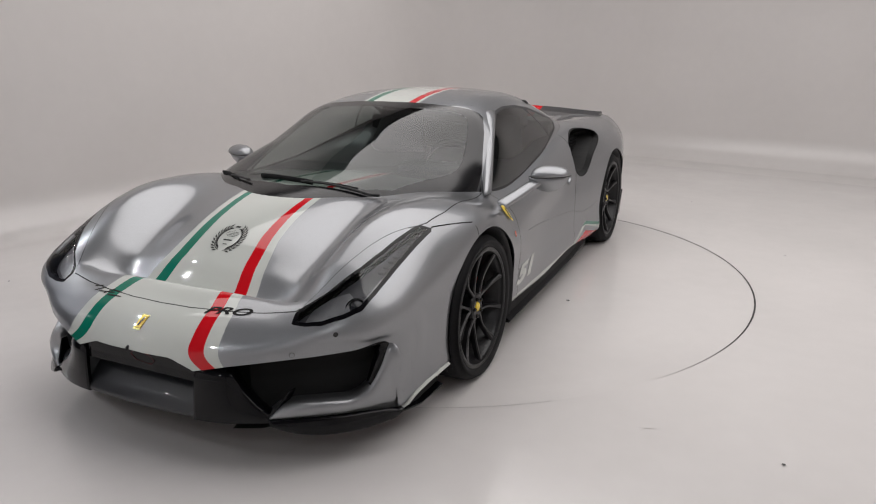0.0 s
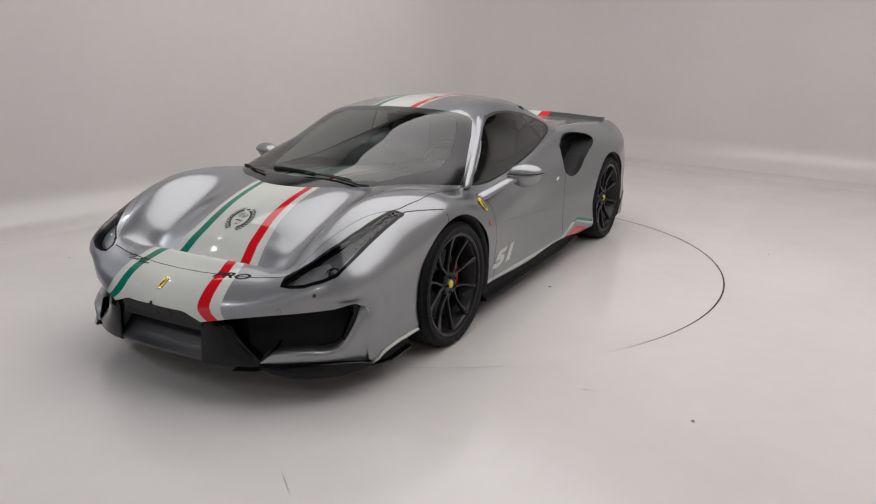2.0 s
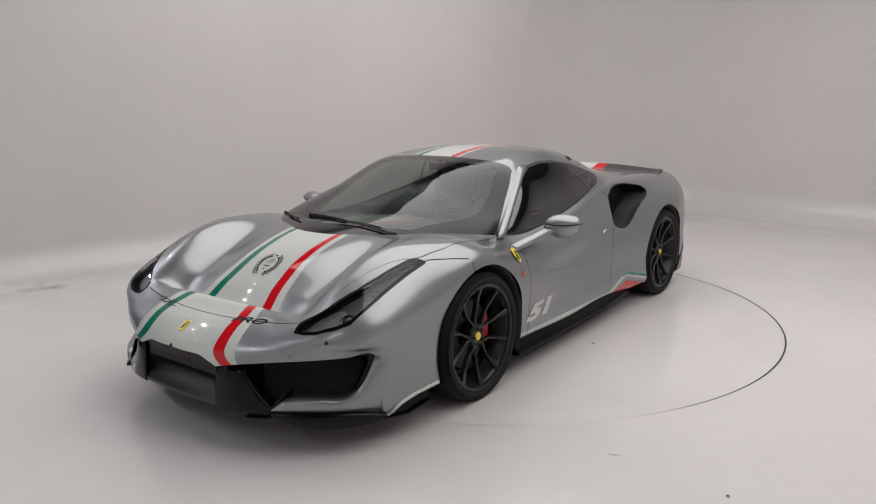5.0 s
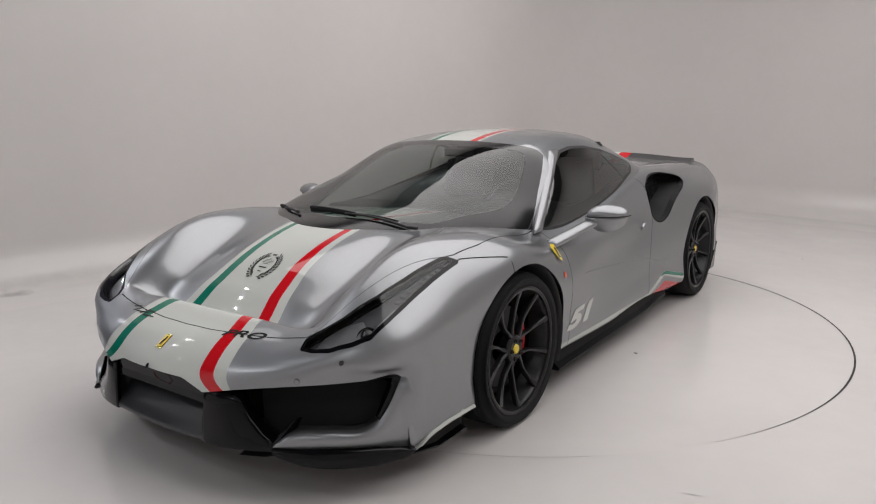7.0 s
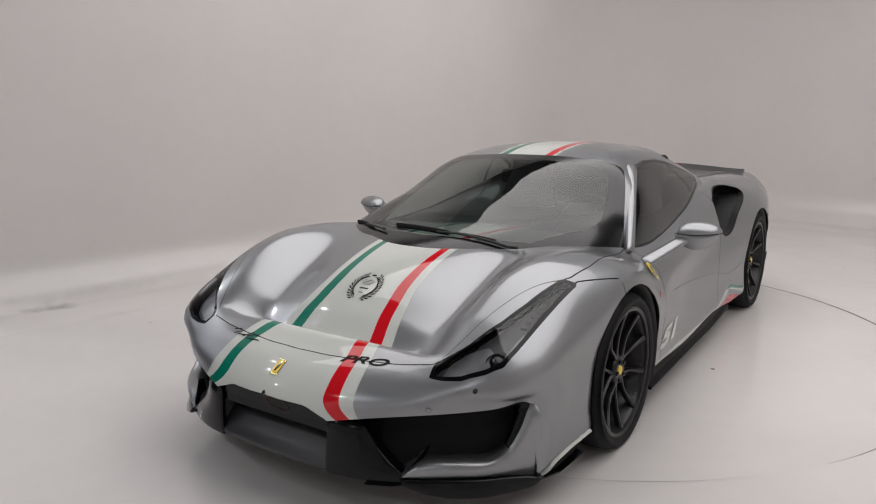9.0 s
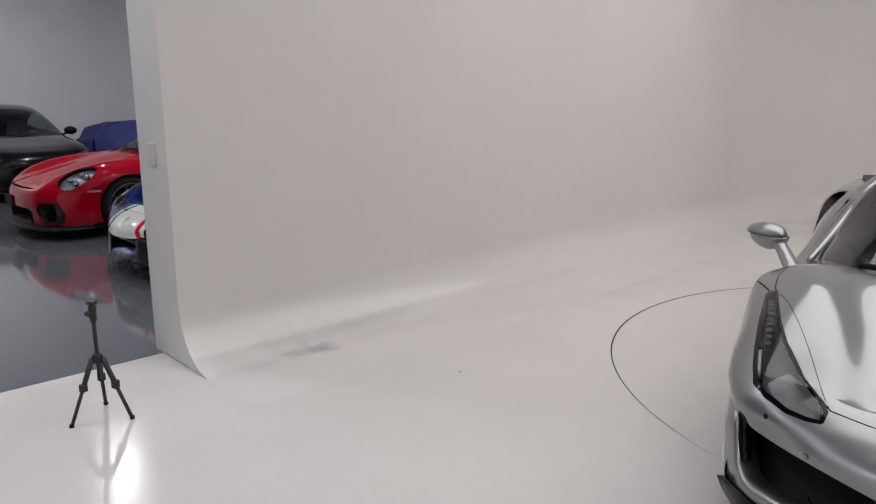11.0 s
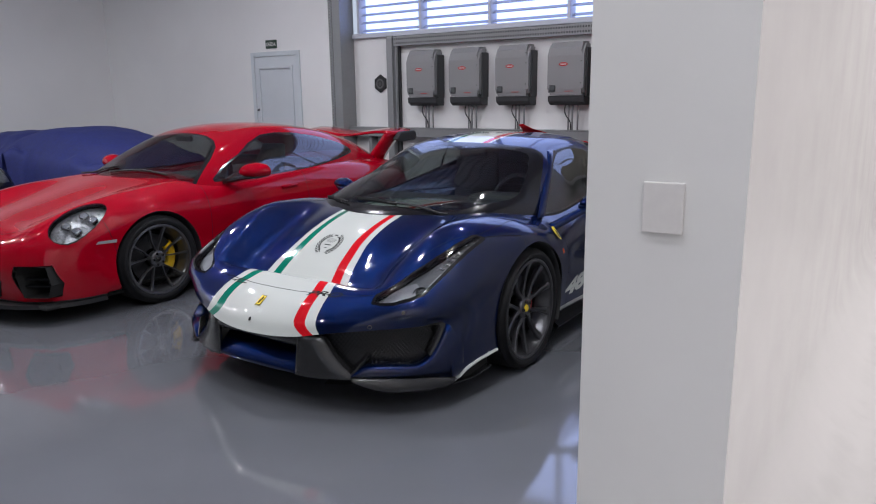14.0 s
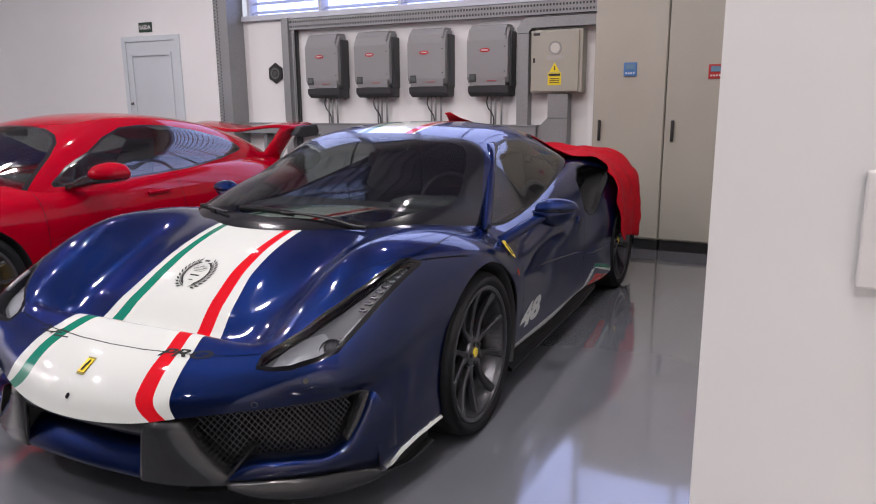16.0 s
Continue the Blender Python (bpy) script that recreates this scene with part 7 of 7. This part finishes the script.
def tall_cabinet(x0, x1, display, tone):
    ob = thing("tall_cabinet", "tall beige steel electrical cabinet on a black plinth", "cabinet", pose(x0, 4.06, 0), group="electrical cabinets")
    w = x1 - x0
    part("body", box_bm((0, 0, .10), (w, .66, 2.35), .004), BEIGE_METAL, ob)
    part("plinth", box_bm((.01, .02, 0), (w - .01, .64, .10), 0), BLACK_PLASTIC, ob, "black plinth")
    door = part("door", box_bm((.006, -.022, .115), (w - .006, 0, 2.335), .005, 2), BEIGE_METAL, ob)
    part("handle", box_bm((.058, -.045, 1.00), (.086, -.022, 1.19), .010, 3), BLACK_PLASTIC, door, "black swing handle", smooth=True)
    dx, dz = display
    unit = part("display", box_bm((dx - .058, -.032, dz - .06), (dx + .058, -.022, dz + .06), .004), tone, ob, "small coloured meter display")
    part("display_window", box_bm((dx - .04, -.036, dz - .002), (dx + .04, -.031, dz + .045), .002), mat("meter_window", (0.12, 0.22, 0.30), rough=0.15), unit)
    for k in range(4):
        part("button", box_bm((dx - .04 + .022 * k, -.036, dz - .04), (dx - .026 + .022 * k, -.031, dz - .026), .001), WHITE_PLASTIC, unit)
    return ob


def service_door():
    fr = thing("door_1", "pale blue-grey service door in a white frame, closed", "door", pose(0, 0, 0), kind="structure")
    x0, x1, z1, y = -6.20, -5.15, 2.235, 4.45
    for a, b in (((x0, y - .03, 0), (x0 + .07, y, z1)), ((x1 - .07, y - .03, 0), (x1, y, z1)), ((x0 + .07, y - .03, z1 - .07), (x1 - .07, y, z1))):
        part("door_frame", box_bm(a, b, .006), mat("door_frame_paint", (0.56, 0.60, 0.63), rough=0.45), fr)
    leaf = part("door_leaf", box_bm((x0 + .075, y - .018, .01), (x1 - .075, y - .002, z1 - .075), .003), DOOR_PALE, fr)
    part("door_bead", box_bm((x0 + .19, y - .040, z1 - .255), (x1 - .19, y - .018, z1 - .215), .004), DOOR_PALE, leaf)
    for px in (x0 + .15, x1 - .19):
        part("door_bead", box_bm((px, y - .040, .15), (px + .04, y - .018, z1 - .215), .004), DOOR_PALE, leaf)
    lock = part("lock_plate", lathe_bm([(-.022, .0001), (-.022, .020), (-.018, .024), (-.016, .024)], 18, "y"), STEEL, leaf, m=pose(x0 + .125, y, 1.36))
    part("door_handle", lathe_bm([(-.06, .0001), (-.06, .012), (-.05, .017), (-.03, .012), (-.02, .010)], 16, "y"), STEEL, lock, smooth=True)
    sg = thing("exit_sign", "dark green exit sign reading SAÍDA above the door", "sign", pose(-5.745, 4.45, 2.345))
    part("sign_plate", box_bm((-.118, -.012, -.062), (.118, 0, .062), .002), SIGN_GREEN, sg)
    v, t = text_mesh("SAÍDA", .072, 0, .002)
    link_mesh("sign_text", [(p[0], -.0135, p[1] - .004) for p in v], t, WHITE_PLASTIC, sg)


def plaque():
    ob = thing("wall_plaque", "black hexagonal plaque with a round device", "plaque", pose(-3.865, 4.748, 1.722))
    hexa = [(.118 * math.cos(a), .128 * math.sin(a)) for a in np.linspace(math.pi / 6, 2 * math.pi + math.pi / 6, 6, endpoint=False)]
    bm = prism_bm(hexa, .022, .005)
    bmesh.ops.rotate(bm, verts=bm.verts, cent=(0, 0, 0), matrix=Matrix.Rotation(math.pi / 2, 3, "X"))
    part("board", bm, BLACK_PLASTIC, ob)
    part("device", lathe_bm([(-.024, .045), (-.027, .05), (-.027, .066), (-.024, .07)], 28, "y"), mat("device_grey", (0.10, 0.10, 0.10), rough=0.5), ob)
    part("device_core", lathe_bm([(-.024, .0001), (-.025, .034)], 6, "y"), mat("device_dark", (0.06, 0.06, 0.06), rough=0.5), ob)


def steel_column():
    ob = thing("steel_column", "grey steel column with a slotted edge", "column", pose(0, 0, 0), kind="structure")
    part("column_body", box_bm((-4.475, 4.45, 0), (-4.345, 4.748, 4.72), .004), GREY_STEEL, ob)
    part("column_web", box_bm((-4.56, 4.50, 0), (-4.475, 4.748, 4.72), .0), INVERTER_DARK, ob)
    perforated("column_flange", -4.56, -4.475, .0, 4.7, 4.455, False, ob, 2, .040)


def high_window():
    ob = thing("window_1", "high louvred window band with daylight behind", "window", pose(0, 0, 0), kind="structure")
    white = mat("window_frame_paint", (0.50, 0.52, 0.58), rough=0.4)
    xs = [-4.25 + 1.09 * i for i in range(6)] + [1.96]
    part("window_sill", box_bm((-4.34, 4.70, 2.360), (1.975, 4.95, 2.425), .004), white, ob)
    part("window_head", box_bm((-4.34, 4.72, 4.10), (1.975, 4.95, 4.15), .004), white, ob)
    for x in xs:
        part("mullion", box_bm((x - .02, 4.74, 2.42), (x + .02, 4.93, 4.10), .003), white, ob)
    for i, (a, b) in enumerate(zip(xs, xs[1:])):
        for k in range(15):
            z = 2.45 + .11 * k
            bm = loft_bm([[(px, 4.79, z), (px, 4.87, z + .040), (px, 4.868, z + .045), (px, 4.788, z + .005)] for px in (a + .022, b - .022)])
            part("louvre", bm, SLAT_BLUE, ob)
    part("pane", box_bm((-4.25, 4.90, 2.42), (1.95, 4.905, 4.10)), mat("daylight_pane", (0.50, 0.61, 1.0), rough=0.4, emit=DAYLIGHT), ob, "bright milky daylight pane")


def ceiling_spots():
    glow = mat("lamp_glow", (1.0, 0.96, 0.90), emit=30.0)
    # a lamp body for every spot, the added fill ones too
    for x, y in SPOTS_AND_FILL:
        ob = thing("ceiling_spot", "small round LED ceiling spot, from a set that includes added fill", "lamp", pose(x, y, 4.66 if x < 2 else 4.36), group="ceiling spots")
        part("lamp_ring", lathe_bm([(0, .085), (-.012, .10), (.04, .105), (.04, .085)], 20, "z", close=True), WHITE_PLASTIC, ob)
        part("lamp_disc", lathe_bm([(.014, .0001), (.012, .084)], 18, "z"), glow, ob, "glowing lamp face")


def turntable():
    cx, cy, r = 5.734, 1.467, 2.0586
    dark = mat("joint_dark", (0.025, 0.024, 0.023), rough=0.7)
    ob = thing("turntable", "round white turntable set flush in the floor", "turntable", pose(cx, cy, 0), kind="structure")
    part("turntable_top", lathe_bm([(.0035, .0001), (.0035, r - .15), (.0004, r - .004)], 160, "z"), STUDIO_FLOOR, ob)
    bm = bmesh.new()
    prev = None
    for a in np.radians(np.linspace(-22, 322, 181)):
        deg = math.degrees(a)
        w = .0052 * min(1, max(.08, (deg + 22) / 30)) * (1 if deg < 200 else max(.10, 1 - (deg - 200) / 60))
        pair = [bm.verts.new((q * math.cos(a), q * math.sin(a), .0014)) for q in (r - w, r + w)]
        if prev:
            bm.faces.new((prev[0], prev[1], pair[1], pair[0]))
        prev = pair
    part("turntable_joint", bm, dark, ob, "thin dark joint ring")


def scuffs():
    rng = random.Random(4)
    dark = mat("scuff_grey", (0.36, 0.345, 0.335), rough=0.4)
    speck = mat("floor_speck", (0.06, 0.06, 0.06), rough=0.6)
    bm = bmesh.new()

    def stroke(x, y, a, ln, w):
        c, s = math.cos(a), math.sin(a)
        z = .0018
        pts = [(x - c * ln, y - s * ln), (x + s * w, y - c * w), (x + c * ln, y + s * ln), (x - s * w, y + c * w)]
        bm.faces.new([bm.verts.new((p, q, z)) for p, q in pts])
    for k in range(5):
        stroke(4.05 + .05 * k, 1.02 + .07 * k, 1.05 + .05 * rng.random(), .26 + .1 * rng.random(), .0035)
    for k in range(14):
        stroke(rng.uniform(3, 11), rng.uniform(-4.5, 6.5), rng.uniform(0, 3), rng.uniform(.02, .12), .0022)
    tagged(part("floor_scuffs", bm, dark), "faint grey scuffs and scratches on the floor", "scuffs", kind="stuff")
    bm = bmesh.new()
    for x, y, r in ((6.79, 1.38, .012), (8.3, .3, .007), (6.4, 4.6, .008), (3.6, -.6, .008), (5.0, -2.2, .008), (7.6, 3.2, .006)):
        bm.faces.new([bm.verts.new((x + r * (1 + .3 * rng.random()) * math.cos(t), y + r * math.sin(t), .0045)) for t in np.linspace(0, 2 * math.pi, 7, endpoint=False)])
    tagged(part("floor_specks", bm, speck), "small dark specks on the white floor", "specks", kind="stuff")


def red_cover():
    """A red cloth pulled half off, lying over the tail and the rear wing of the blue car."""
    body = Sheet(loft(both_sides(coupe_lines()), 8, 8, 2))
    cab = Sheet(loft(both_sides(cabin_lines()), 8, 8, 2))
    trees = [BVHTree.FromPolygons([Vector(p) for p in s.v], s.t.tolist()) for s in (body, cab)]
    nu, nv = 90, 110
    grid = []
    for j in range(nv):
        row = []
        s = j / (nv - 1)
        for i in range(nu):
            u = i / (nu - 1)
            if s < .68:
                x = -.86 + (.86 + .90) * s / .68
                start = 2.12 - .44 * max(0, 1 - abs(x + .02) / .13) + .40 * max(0, x - .25) + .05 * math.sin(9 * x) - .10 * math.exp(-((x - .50) / .20) ** 2)
                y = start + (3.46 - start) * u
                hits = [t.ray_cast(Vector((x, min(y, 3.30), 3)), Vector((0, 0, -1)))[0] for t in trees]
                z = max([h.z for h in hits if h] + [.6]) + .018
                if y > 3.30:
                    z -= (y - 3.30) * 2.2
            else:
                k = (s - .68) / .32
                start = 2.30 + .02 * math.sin(12 * k) + .30 * max(0, k - .62) ** 1.2
                y = start + (3.46 - start) * u
                z0 = .90 - .04 * u
                z = z0 - k * (z0 - (.36 + .05 * math.sin(5 * u + 1)))
                hit = trees[0].ray_cast(Vector((2, min(y, 3.2), z)), Vector((-1, 0, 0)))[0]
                x = (hit.x if hit else .9) + .022
                if y > 3.2:
                    x -= (y - 3.2) ** 2 * 1.5
            n = .020 * noise.noise(Vector((x * 5, y * 4, z * 5))) + .012 * noise.noise(Vector((x * 13, y * 9, z * 12)))
            ridge = .026 * max(0, math.sin(11 * y + 6 * x + 2 * z)) ** 3 + .020 * max(0, math.sin(7 * x + 19 * y + 5 * z + 1.5 * noise.noise(Vector((x * 2, y * 2, 9.0))))) ** 2 + (.02 * math.sin(26 * y + 3 * z) if s > .68 else 0)
            if s < .68 and y < 2.5:
                n, ridge = n * .8, ridge * .8
            edge = (.004 + .02 * max(0, 1 - abs(x) * 5)) * max(0, 1 - u * 9) if s < .68 else .012 * max(0, 1 - u * 9)
            if s < .68:
                row.append((x, y, z + abs(n) + ridge + edge))
            else:
                row.append((x + abs(n) + ridge * .5 + edge, y, z))
        grid.append(row)
    g = np.array(grid)
    for _ in range(2):
        g[1:-1, 1:-1] = (g[:-2, 1:-1] + g[2:, 1:-1] + g[1:-1, :-2] + g[1:-1, 2:]) / 4
    v, t = grid_mesh(g)
    ob = link_mesh("cloth_cover", v, t, RED_CLOTH)
    tagged(ob, "red cloth car cover pulled half off the blue car", "cover")
    sol = ob.modifiers.new("thickness", "SOLIDIFY")
    sol.thickness = .004


wall_plate()
tripod()
cable_tray()
for ix in (-3.248, -2.559, -1.861, -1.142):
    inverter(ix)
switch_box()
tall_cabinet(.352, .998, (.33, 1.635), mat("meter_blue", (0.06, 0.16, 0.36), rough=0.3))
tall_cabinet(1.002, 1.66, (.40, 1.60), mat("meter_red", (0.40, 0.03, 0.03), rough=0.3))
service_door()
plaque()
steel_column()
high_window()
ceiling_spots()
turntable()
scuffs()
red_cover()
